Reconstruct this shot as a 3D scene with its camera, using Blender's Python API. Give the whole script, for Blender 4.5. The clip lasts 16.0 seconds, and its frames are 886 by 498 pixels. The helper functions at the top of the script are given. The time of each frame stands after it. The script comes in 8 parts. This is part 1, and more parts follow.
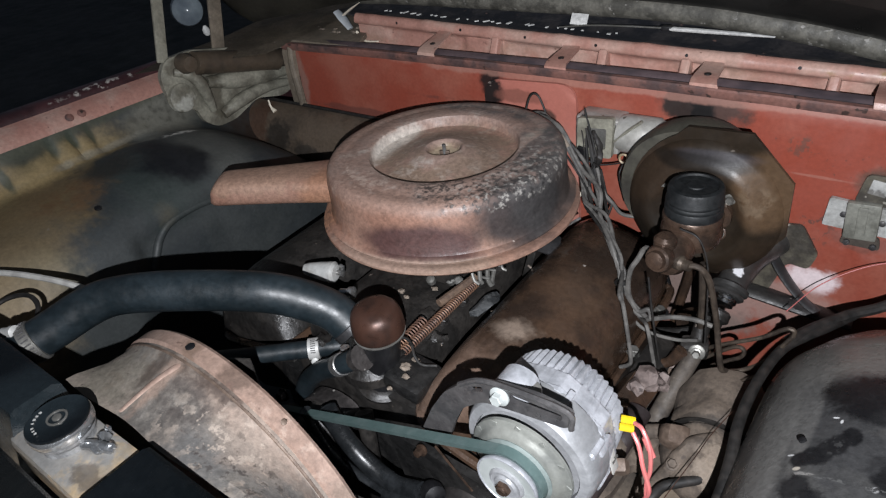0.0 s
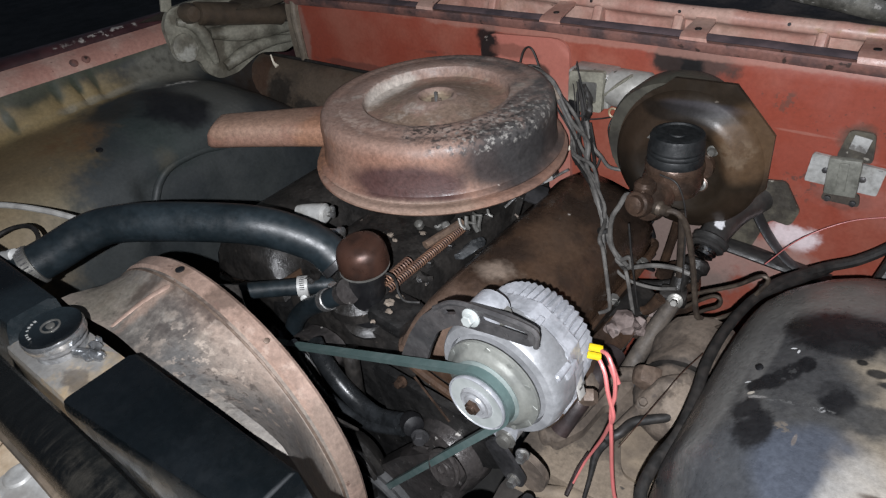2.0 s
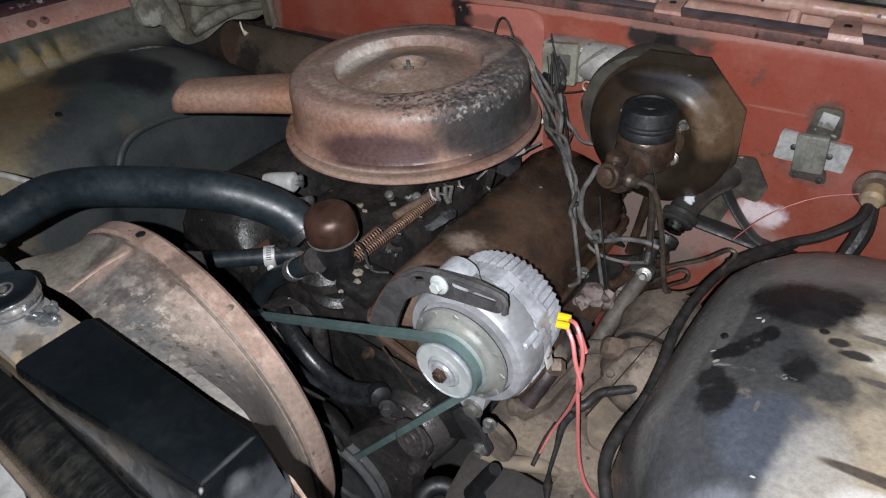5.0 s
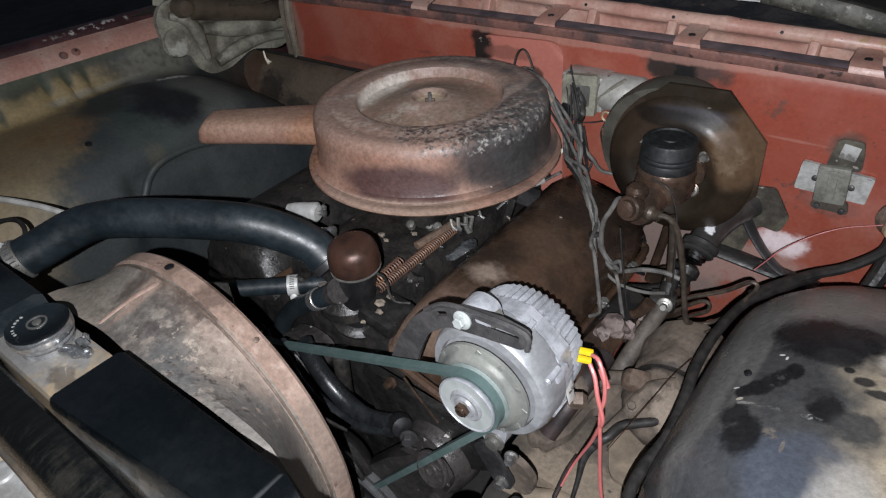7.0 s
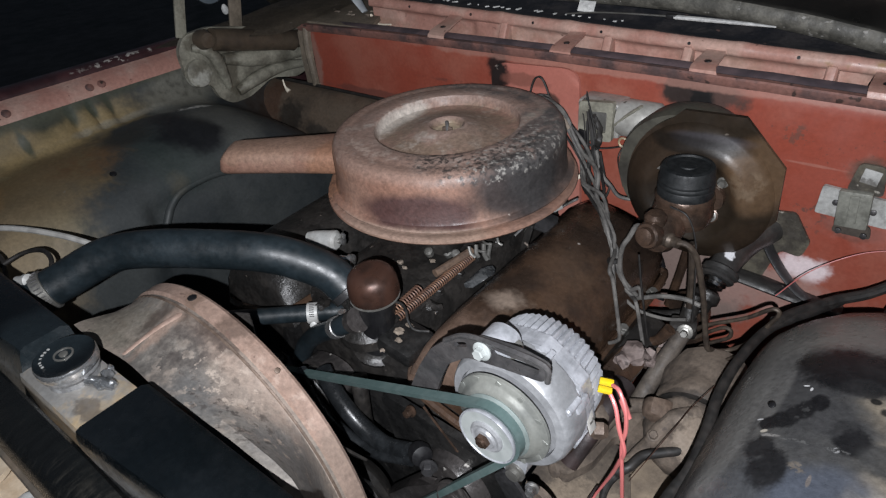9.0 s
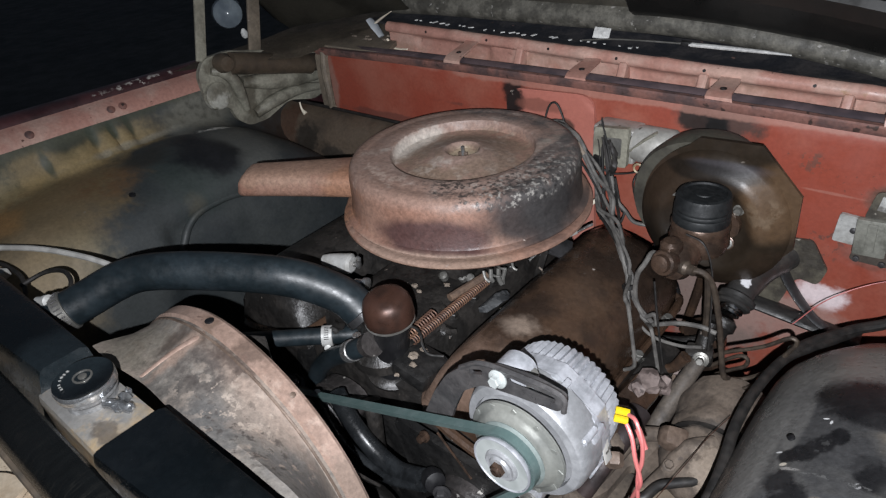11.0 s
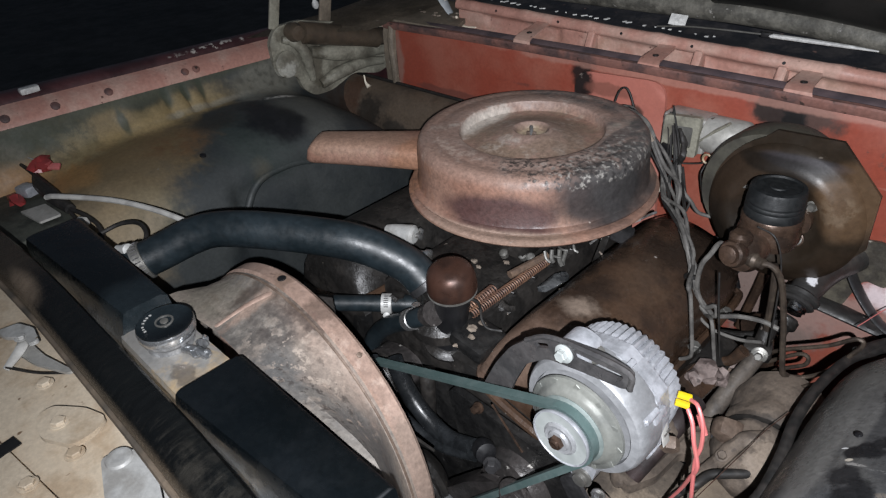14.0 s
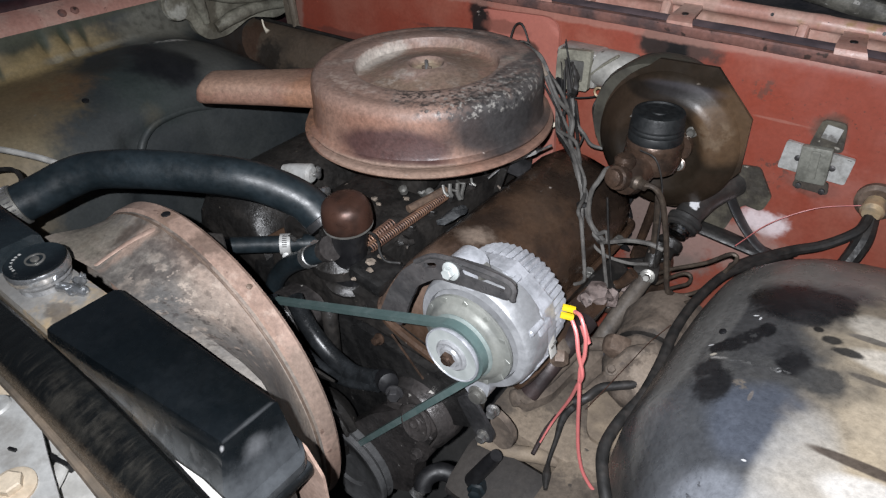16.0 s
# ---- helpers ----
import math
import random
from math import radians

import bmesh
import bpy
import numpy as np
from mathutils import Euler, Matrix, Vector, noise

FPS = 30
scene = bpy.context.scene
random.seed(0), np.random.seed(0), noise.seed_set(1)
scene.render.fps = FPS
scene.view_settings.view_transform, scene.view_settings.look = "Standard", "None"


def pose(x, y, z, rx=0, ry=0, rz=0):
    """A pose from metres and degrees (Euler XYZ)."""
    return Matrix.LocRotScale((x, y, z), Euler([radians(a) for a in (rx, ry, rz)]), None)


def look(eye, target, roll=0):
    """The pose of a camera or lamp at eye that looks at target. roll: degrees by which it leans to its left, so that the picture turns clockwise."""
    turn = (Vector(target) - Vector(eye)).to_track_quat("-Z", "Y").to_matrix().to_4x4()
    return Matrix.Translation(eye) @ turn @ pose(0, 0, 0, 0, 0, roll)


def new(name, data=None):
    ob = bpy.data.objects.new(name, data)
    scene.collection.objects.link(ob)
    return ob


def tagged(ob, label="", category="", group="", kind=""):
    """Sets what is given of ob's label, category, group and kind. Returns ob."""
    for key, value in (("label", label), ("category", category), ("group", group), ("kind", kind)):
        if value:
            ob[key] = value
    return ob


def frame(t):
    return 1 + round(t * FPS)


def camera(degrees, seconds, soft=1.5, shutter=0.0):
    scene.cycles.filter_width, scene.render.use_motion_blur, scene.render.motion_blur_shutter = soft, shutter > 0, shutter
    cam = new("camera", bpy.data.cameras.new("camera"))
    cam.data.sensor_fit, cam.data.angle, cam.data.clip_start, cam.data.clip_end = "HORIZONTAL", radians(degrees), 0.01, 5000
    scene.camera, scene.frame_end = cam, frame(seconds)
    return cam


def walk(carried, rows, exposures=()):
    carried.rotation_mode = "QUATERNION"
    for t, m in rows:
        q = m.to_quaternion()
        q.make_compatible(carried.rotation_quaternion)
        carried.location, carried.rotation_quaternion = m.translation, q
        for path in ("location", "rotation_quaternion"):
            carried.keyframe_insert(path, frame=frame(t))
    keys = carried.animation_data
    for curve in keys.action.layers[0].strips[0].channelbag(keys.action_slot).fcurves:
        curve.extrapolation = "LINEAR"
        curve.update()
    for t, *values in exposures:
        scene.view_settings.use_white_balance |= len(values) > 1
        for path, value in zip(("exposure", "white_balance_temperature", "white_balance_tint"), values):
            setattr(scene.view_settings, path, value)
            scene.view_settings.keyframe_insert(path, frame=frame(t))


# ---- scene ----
cam = camera(68.7, 16.0, soft=1.25)
PATH = [
    (0, (0.5652, -0.6958, 1.3978), (0.0249, -0.0643, 0.8416), -8.02),
    (0.5, (0.5836, -0.7088, 1.3805), (0.0345, -0.0931, 0.8152), -6.47),
    (1, (0.5917, -0.7182, 1.3772), (0.0380, -0.1082, 0.8105), -6.15),
    (1.5, (0.6066, -0.7153, 1.3718), (0.0566, -0.1057, 0.8010), -7.16),
    (2, (0.6175, -0.7206, 1.3642), (0.0758, -0.1114, 0.7851), -6.88),
    (2.5, (0.6291, -0.7283, 1.3504), (0.1034, -0.1300, 0.7456), -6.42),
    (3, (0.6334, -0.7287, 1.3440), (0.1138, -0.1343, 0.7302), -6.57),
    (3.5, (0.6288, -0.7205, 1.3363), (0.1356, -0.1102, 0.7164), -5.01),
    (6, (0.6194, -0.7191, 1.3587), (0.1058, -0.0992, 0.7655), -4.92),
    (6.5, (0.6174, -0.7184, 1.3649), (0.0952, -0.0992, 0.7785), -5.53),
    (7, (0.6135, -0.7205, 1.3657), (0.0852, -0.1017, 0.7842), -5.29),
    (7.5, (0.6109, -0.7216, 1.3682), (0.0778, -0.1038, 0.7902), -5.44),
    (8, (0.6070, -0.7257, 1.3732), (0.0607, -0.1133, 0.8017), -5.60),
    (8.5, (0.6062, -0.7219, 1.3760), (0.0532, -0.1101, 0.8103), -5.92),
    (9, (0.6102, -0.7189, 1.3783), (0.0532, -0.1010, 0.8233), -6.54),
    (11.5, (0.6014, -0.7217, 1.3889), (0.0198, -0.1039, 0.8596), -6.20),
    (12, (0.5967, -0.7247, 1.3859), (0.0164, -0.1097, 0.8519), -5.55),
    (12.5, (0.5934, -0.7288, 1.3897), (0.0092, -0.1173, 0.8559), -5.25),
    (13, (0.5929, -0.7329, 1.3959), (-0.0032, -0.1310, 0.8645), -5.47),
    (13.5, (0.5906, -0.7476, 1.3872), (-0.0171, -0.1643, 0.8483), -5.55),
    (14, (0.5877, -0.7599, 1.3859), (-0.0247, -0.1873, 0.8408), -4.70),
    (14.5, (0.6031, -0.7659, 1.3799), (0.0017, -0.1930, 0.8231), -4.42),
    (15, (0.6251, -0.7712, 1.3643), (0.0474, -0.1943, 0.7869), -5.48),
    (15.5, (0.6271, -0.7639, 1.3480), (0.0829, -0.1732, 0.7523), -3.64),
    (16, (0.6359, -0.7529, 1.3471), (0.1252, -0.1319, 0.7525), -2.57),
]
walk(cam, [(t, look(eye, target, roll)) for t, eye, target, roll in PATH],
     [(0.0, 0.10), (1.0, 0.03), (3.5, -0.03), (6.0, -0.14), (9.0, -0.13), (11.5, 0.04), (13.0, 0.09), (14.5, -0.02), (16.0, 0.03)])

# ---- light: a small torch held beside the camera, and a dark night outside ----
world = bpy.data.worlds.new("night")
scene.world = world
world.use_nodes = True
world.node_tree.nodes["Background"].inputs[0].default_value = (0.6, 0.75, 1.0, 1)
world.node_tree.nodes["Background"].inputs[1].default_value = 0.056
torch = bpy.data.lights.new("torch", "SPOT")
torch.energy, torch.shadow_soft_size, torch.spot_size, torch.spot_blend = 73, 0.004, radians(125), 1.0
torch.color = (0.967, 0.988, 1.045)
new("torch", torch).matrix_world = look((0.649, -0.807, 1.408), (0.05, -0.03, 0.84))


# ---- materials ----
def material(name, base, alt=None, rough=0.6, metal=0.0, scale=9.0, lo=0.42, hi=0.62, fine=160.0, grain=0.35, bump=0.25,
             blots=(), rough_span=0.25, speck=None, speck_scale=60.0, speck_at=0.66, stretch=(1, 1, 1), edge=(1.52, 1.98), ragged=1.9, ragged_detail=6.0, ragged_scale=0.0, soft=(), soft_edge=(13.0, 2.5, 0.7, 1.04, 1.52), shine=0.5):
    """A worn surface: two colours in patches, fine grain, soft-edged patches (centre, radius, colour, strength) for
    stains and painted light, and specks.
    """
    m = bpy.data.materials.new(name)
    m.use_nodes = True
    nt = m.node_tree
    nodes, links = nt.nodes, nt.links
    bsdf = nodes["Principled BSDF"]
    place = nodes.new("ShaderNodeNewGeometry").outputs["Position"]
    if stretch != (1, 1, 1):
        mul = nodes.new("ShaderNodeVectorMath")
        mul.operation = "MULTIPLY"
        mul.inputs[1].default_value = stretch
        links.new(place, mul.inputs[0])
        grainplace = mul.outputs[0]
    else:
        grainplace = place

    def noise_at(s, detail=5.0, roughness=0.6, where=None):
        n = nodes.new("ShaderNodeTexNoise")
        n.inputs["Scale"].default_value, n.inputs["Detail"].default_value, n.inputs["Roughness"].default_value = s, detail, roughness
        links.new(where or grainplace, n.inputs["Vector"])
        return n.outputs["Fac"]

    def span(value, a, b, c=0.0, d=1.0):
        r = nodes.new("ShaderNodeMapRange")
        r.interpolation_type = "SMOOTHSTEP"
        for k, v in zip((1, 2, 3, 4), (a, b, c, d)):
            r.inputs[k].default_value = v
        links.new(value, r.inputs[0])
        return r.outputs[0]

    def mix(fac, a, b, mode="MIX"):
        x = nodes.new("ShaderNodeMix")
        x.data_type, x.blend_type = "RGBA", mode
        if isinstance(fac, float):
            x.inputs[0].default_value = fac
        else:
            links.new(fac, x.inputs[0])
        for slot, v in ((6, a), (7, b)):
            if isinstance(v, tuple):
                x.inputs[slot].default_value = (*v, 1)
            else:
                links.new(v, x.inputs[slot])
        return x.outputs[2]

    def times(a, b):
        x = nodes.new("ShaderNodeMath")
        x.operation = "MULTIPLY"
        for slot, v in ((0, a), (1, b)):
            if isinstance(v, float):
                x.inputs[slot].default_value = v
            else:
                links.new(v, x.inputs[slot])
        return x.outputs[0]

    wide = noise_at(scale)
    tiny = noise_at(fine, 4.0, 0.7)
    colour = mix(span(wide, lo, hi), base, alt or tuple(c * 0.7 for c in base))
    warp = noise_at(ragged_scale or scale * 3.1, ragged_detail, 0.65, place)
    broad = noise_at(soft_edge[0], soft_edge[1], 0.55, place) if soft else None
    for k, (centre, radius, tint, strength, *fleck) in enumerate((*soft, *blots)):
        sub = nodes.new("ShaderNodeVectorMath")
        sub.operation = "SUBTRACT"
        links.new(place, sub.inputs[0])
        sub.inputs[1].default_value = centre
        div = nodes.new("ShaderNodeVectorMath")
        div.operation = "DIVIDE"
        links.new(sub.outputs[0], div.inputs[0])
        div.inputs[1].default_value = radius if isinstance(radius, tuple) else (radius,) * 3
        length = nodes.new("ShaderNodeVectorMath")
        length.operation = "LENGTH"
        links.new(div.outputs[0], length.inputs[0])
        add = nodes.new("ShaderNodeMath")
        add.operation = "MULTIPLY_ADD"
        gentle = k < len(soft)
        links.new(broad if gentle else warp, add.inputs[0])
        add.inputs[1].default_value = soft_edge[2] if gentle else ragged
        links.new(length.outputs["Value"], add.inputs[2])
        mask = times(span(add.outputs[0], soft_edge[3] if gentle else edge[0], soft_edge[4] if gentle else edge[1], 1.0, 0.0), float(strength))
        if fleck:
            mask = times(mask, span(noise_at(fleck[0], 5.0, 0.65, place), fleck[1], fleck[1] + (fleck[2] if len(fleck) > 2 else 0.05)))
        colour = mix(mask, colour, tint)
    if speck:
        colour = mix(span(noise_at(speck_scale, 3.0, 0.55, place), speck_at, speck_at + 0.05), colour, speck)
    shade = nodes.new("ShaderNodeMapRange")
    shade.inputs[1].default_value, shade.inputs[2].default_value = 0.3, 0.7
    shade.inputs[3].default_value, shade.inputs[4].default_value = 1 - grain, 1 + grain * 0.6
    links.new(tiny, shade.inputs[0])
    bright = nodes.new("ShaderNodeVectorMath")
    bright.operation = "SCALE"
    links.new(colour, bright.inputs[0])
    links.new(shade.outputs[0], bright.inputs["Scale"])
    links.new(bright.outputs[0], bsdf.inputs["Base Color"])
    links.new(span(warp, 0.3, 0.7, max(rough - rough_span / 2, 0.03), min(rough + rough_span / 2, 1.0)), bsdf.inputs["Roughness"])
    bsdf.inputs["Metallic"].default_value = metal
    bsdf.inputs["Specular IOR Level"].default_value = shine
    if bump:
        b = nodes.new("ShaderNodeBump")
        b.inputs["Strength"].default_value, b.inputs["Distance"].default_value = bump, 0.0015
        both = nodes.new("ShaderNodeMath")
        both.operation = "ADD"
        links.new(tiny, both.inputs[0])
        links.new(warp, both.inputs[1])
        links.new(both.outputs[0], b.inputs["Height"])
        links.new(b.outputs[0], bsdf.inputs["Normal"])
    return m


SOOT = (0.012, 0.011, 0.011)
M = {}
M["red"] = material("red_paint", (0.262, 0.058, 0.036), (0.300, 0.098, 0.067), 0.40, scale=5, lo=0.42, hi=0.68, grain=0.12, bump=0.1, rough_span=0.2,
                    blots=[((-0.080, 0.255, 0.978), (0.032, 0.2, 0.036), SOOT, 0.95), ((-0.08, 0.255, 0.98), (0.012, 0.2, 0.02), (0.5, 0.45, 0.42), 0.9, 120, 0.62), ((-0.05, 0.255, 0.975), (0.05, 0.2, 0.012), (0.05, 0.02, 0.015), 0.9),
                           ((-0.16, 0.255, 0.935), (0.10, 0.2, 0.006), (0.13, 0.045, 0.035), 0.7, 24, 0.40, 0.2), ((0.295, 0.255, 0.985), (0.078, 0.2, 0.034), (0.060, 0.042, 0.036), 0.92), ((0.262, 0.255, 0.985), (0.030, 0.2, 0.03), (0.018, 0.014, 0.013), 0.8),
                           # The pinkish-white patch low by the steering column is a painted glare spot.
                           ((0.300, 0.255, 0.968), (0.022, 0.2, 0.034), SOOT, 1.0), ((0.493, 0.255, 0.729), (0.055, 0.2, 0.030), (0.74, 0.63, 0.64), 0.95),
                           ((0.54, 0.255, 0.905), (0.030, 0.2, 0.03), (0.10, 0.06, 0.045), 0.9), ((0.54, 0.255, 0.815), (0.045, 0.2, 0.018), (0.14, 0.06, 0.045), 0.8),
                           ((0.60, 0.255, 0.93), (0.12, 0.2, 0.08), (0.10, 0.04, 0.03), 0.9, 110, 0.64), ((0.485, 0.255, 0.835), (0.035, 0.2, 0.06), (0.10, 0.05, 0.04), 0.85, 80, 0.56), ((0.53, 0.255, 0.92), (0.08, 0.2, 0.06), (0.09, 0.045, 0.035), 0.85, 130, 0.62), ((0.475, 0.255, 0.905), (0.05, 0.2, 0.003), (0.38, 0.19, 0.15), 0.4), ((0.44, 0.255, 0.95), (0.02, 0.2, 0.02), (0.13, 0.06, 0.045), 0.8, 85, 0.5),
                           ((-0.6, 0.255, 0.92), (0.022, 0.2, 0.09), (0.26, 0.15, 0.12), 0.8), ((0.2, 0.255, 1.0), (0.6, 0.2, 0.010), (0.36, 0.19, 0.15), 0.6),
                           ((-0.35, 0.255, 0.875), (0.3, 0.2, 0.012), (0.13, 0.05, 0.04), 0.7), ((0.33, 0.255, 0.67), (0.15, 0.2, 0.15), (0.215, 0.165, 0.145), 0.95), ((0.46, 0.255, 0.66), (0.14, 0.2, 0.06), (0.34, 0.21, 0.18), 0.8), ((0.60, 0.255, 0.86), (0.16, 0.2, 0.10), (0.33, 0.125, 0.10), 0.6, 14, 0.48, 0.2)],
                    speck=(0.12, 0.05, 0.04), speck_scale=55, speck_at=0.71)
M["pink"] = material("faded_pink_paint", (0.41, 0.215, 0.172), (0.47, 0.305, 0.25), 0.40, scale=11, grain=0.2, bump=0.15,
                     blots=[((0.1, 0.345, 1.005), (0.9, 0.03, 0.02), (0.30, 0.175, 0.125), 0.5, 14, 0.46, 0.15), ((0.62, 0.335, 1.03), (0.20, 0.03, 0.012), (0.30, 0.20, 0.08), 0.7, 30, 0.45, 0.15)], speck=(0.13, 0.07, 0.055), speck_scale=70, speck_at=0.68)
M["pale_red"] = material("pale_red_paint", (0.42, 0.15, 0.115), (0.44, 0.19, 0.15), 0.4, scale=6, grain=0.1, bump=0.08, blots=[((0.04, 0.24, 0.935), (0.016, 0.1, 0.014), (0.10, 0.05, 0.04), 1.0), ((-0.076, 0.245, 0.970), (0.030, 0.1, 0.042), SOOT, 0.98), ((-0.090, 0.245, 0.990), (0.030, 0.1, 0.014), SOOT, 0.9), ((-0.074, 0.245, 0.985), (0.010, 0.1, 0.014), (0.4, 0.34, 0.30), 0.8, 110, 0.58), ((-0.02, 0.24, 0.965), (0.06, 0.1, 0.012), (0.2, 0.08, 0.06), 0.7)])
M["maroon"] = material("maroon_enamel", (0.070, 0.028, 0.030), (0.036, 0.016, 0.018), 0.4, scale=8, grain=0.2, bump=0.08,
                       blots=[((-0.842, -0.06, 1.006), (0.02, 0.12, 0.01), (0.5, 0.46, 0.42), 0.9, 60, 0.54)], speck=(0.4, 0.36, 0.33), speck_scale=40, speck_at=0.75)
M["black_strip"] = material("black_rubber_strip", (0.018, 0.018, 0.022), (0.05, 0.045, 0.045), 0.6, scale=20, bump=0.3, speck=(0.2, 0.12, 0.1), speck_scale=45, speck_at=0.7)
M["cleaner"] = material("rusty_brown_steel", (0.300, 0.178, 0.132), (0.236, 0.128, 0.092), 0.52, scale=10, grain=0.36, bump=0.4, rough_span=0.3,
                        soft=[((0.0, 0.0, 0.990), (0.26, 0.26, 0.030), (0.268, 0.178, 0.142), 0.75), ((-0.13, -0.13, 0.930), (0.05, 0.06, 0.05), (0.30, 0.155, 0.090), 0.6), ((0.085, -0.168, 0.924), (0.112, 0.06, 0.033), (0.070, 0.036, 0.034), 0.95), ((0.190, -0.075, 0.946), (0.074, 0.105, 0.052), (0.030, 0.028, 0.029), 0.93), ((0.195, 0.04, 0.944), (0.07, 0.15, 0.050), (0.040, 0.038, 0.038), 0.9),
                              # Whitish crescents round the dish wall are highlight put into the colour.
                              ((0.155, 0.02, 0.985), (0.055, 0.12, 0.026), (0.080, 0.076, 0.074), 0.8), ((0.130, 0.05, 0.986), (0.020, 0.085, 0.02), (0.035, 0.034, 0.034), 0.7), ((0.0, 0.165, 0.985), (0.22, 0.050, 0.03), (0.095, 0.090, 0.088), 0.9), ((0.140, 0.075, 0.985), (0.060, 0.11, 0.022), (0.090, 0.086, 0.083), 0.85), ((0.02, -0.107, 0.970), (0.09, 0.016, 0.02), (0.46, 0.40, 0.34), 0.6), ((-0.100, -0.02, 0.967), (0.024, 0.085, 0.016), (0.56, 0.50, 0.44), 0.9), ((0.106, 0.03, 0.972), (0.016, 0.08, 0.022), (0.44, 0.38, 0.32), 0.6), ((0.09, -0.185, 0.8985), (0.16, 0.10, 0.010), (0.30, 0.215, 0.165), 0.7)],
                        blots=[((0.0, 0.0, 0.990), (0.20, 0.20, 0.026), (0.300, 0.212, 0.178), 0.8), ((0.0, 0.0, 0.966), (0.120, 0.120, 0.014), (0.225, 0.160, 0.116), 0.85), ((0.0, 0.0, 0.968), (0.115, 0.115, 0.02), (0.40, 0.34, 0.29), 0.6, 34, 0.54, 0.1), ((-0.104, 0.0, 0.972), (0.020, 0.080, 0.018), (0.52, 0.47, 0.42), 0.7), ((0.0, 0.0, 0.985), (0.17, 0.17, 0.02), (0.42, 0.36, 0.32), 0.6, 28, 0.53, 0.12), ((-0.05, -0.12, 0.975), (0.10, 0.06, 0.03), (0.40, 0.32, 0.27), 0.5, 40, 0.52, 0.1),
                               ((0.05, 0.0, 0.968), (0.055, 0.07, 0.02), (0.22, 0.155, 0.12), 0.6), 
                               ((-0.085, -0.165, 0.930), (0.07, 0.05, 0.05), (0.27, 0.135, 0.085), 0.6, 45, 0.45, 0.2), 
                               ((0.128, 0.06, 0.98), (0.014, 0.07, 0.03), (0.07, 0.07, 0.072), 0.6), ((0.165, 0.02, 0.975), (0.05, 0.11, 0.03), (0.07, 0.07, 0.07), 0.55, 95, 0.48, 0.2),
                               ((0.115, -0.105, 0.978), (0.085, 0.055, 0.022), (0.030, 0.027, 0.027), 0.85, 140, 0.47, 0.14), ((0.155, -0.03, 0.974), (0.06, 0.09, 0.028), (0.027, 0.025, 0.025), 0.85, 125, 0.47, 0.14), ((0.06, -0.125, 0.983), (0.075, 0.020, 0.012), (0.06, 0.052, 0.048), 0.7, 120, 0.52, 0.1),
                               ((0.150, -0.02, 0.976), (0.07, 0.14, 0.024), (0.36, 0.34, 0.31), 0.7, 110, 0.53, 0.10), ((-0.14, -0.13, 0.90), (0.10, 0.10, 0.012), (0.10, 0.06, 0.045), 0.7, 70, 0.54, 0.06), ((0.0, -0.19, 0.90), (0.2, 0.05, 0.008), (0.33, 0.23, 0.185), 0.6),
                               ((0.0, 0.0, 0.967), (0.03, 0.03, 0.012), (0.36, 0.29, 0.20), 0.7), ((-0.25, -0.16, 0.955), (0.12, 0.10, 0.02), (0.30, 0.195, 0.14), 0.6)],
                        speck=(0.40, 0.34, 0.30), speck_scale=38, speck_at=0.73)
M["shroud"] = material("rusty_shroud_steel", (0.172, 0.156, 0.138), (0.222, 0.182, 0.150), 0.75, scale=16, lo=0.38, hi=0.62, grain=0.32, bump=0.4,
                       blots=[((0.205, -0.515, 0.86), (0.10, 0.05, 0.10), (0.125, 0.118, 0.112), 0.85), ((0.085, -0.54, 0.91), (0.07, 0.045, 0.05), (0.100, 0.097, 0.094), 0.9), ((-0.095, -0.525, 0.91), (0.075, 0.05, 0.08), (0.155, 0.138, 0.110), 0.85), ((-0.06, -0.51, 0.92), (0.06, 0.05, 0.05), (0.155, 0.125, 0.095), 0.7, 30, 0.5, 0.1),
                              ((0.09, -0.485, 0.90), (0.16, 0.018, 0.08), (0.25, 0.185, 0.148), 0.8), ((0.11, -0.50, 0.895), (0.05, 0.035, 0.04), (0.25, 0.20, 0.165), 0.75), ((0.018, -0.505, 0.922), (0.050, 0.034, 0.03), (0.060, 0.050, 0.045), 0.9, 35, 0.32, 0.2), ((0.0, -0.545, 0.915), (0.060, 0.022, 0.03), (0.070, 0.063, 0.057), 0.85, 35, 0.36, 0.2),
                              ((0.045, -0.477, 0.925), (0.050, 0.012, 0.03), (0.050, 0.034, 0.027), 0.9), ((-0.02, -0.480, 0.93), (0.028, 0.012, 0.03), (0.085, 0.060, 0.046), 0.8), ((-0.046, -0.495, 0.925), (0.016, 0.045, 0.03), (0.055, 0.040, 0.032), 0.8), ((-0.024, -0.505, 0.927), (0.013, 0.06, 0.03), (0.30, 0.215, 0.17), 0.8),
                              ((0.09, -0.52, 0.90), (0.09, 0.045, 0.05), (0.36, 0.30, 0.25), 0.8, 62, 0.545, 0.05), ((0.17, -0.51, 0.88), (0.08, 0.04, 0.06), (0.34, 0.27, 0.22), 0.8, 85, 0.555, 0.05), ((0.14, -0.53, 0.90), (0.12, 0.05, 0.07), (0.045, 0.036, 0.032), 0.75, 75, 0.56, 0.06), ((0.04, -0.61, 0.92), (0.5, 0.03, 0.03), (0.08, 0.06, 0.05), 0.8)],
                       speck=(0.085, 0.066, 0.056), speck_scale=110, speck_at=0.68, edge=(1.2, 2.15))
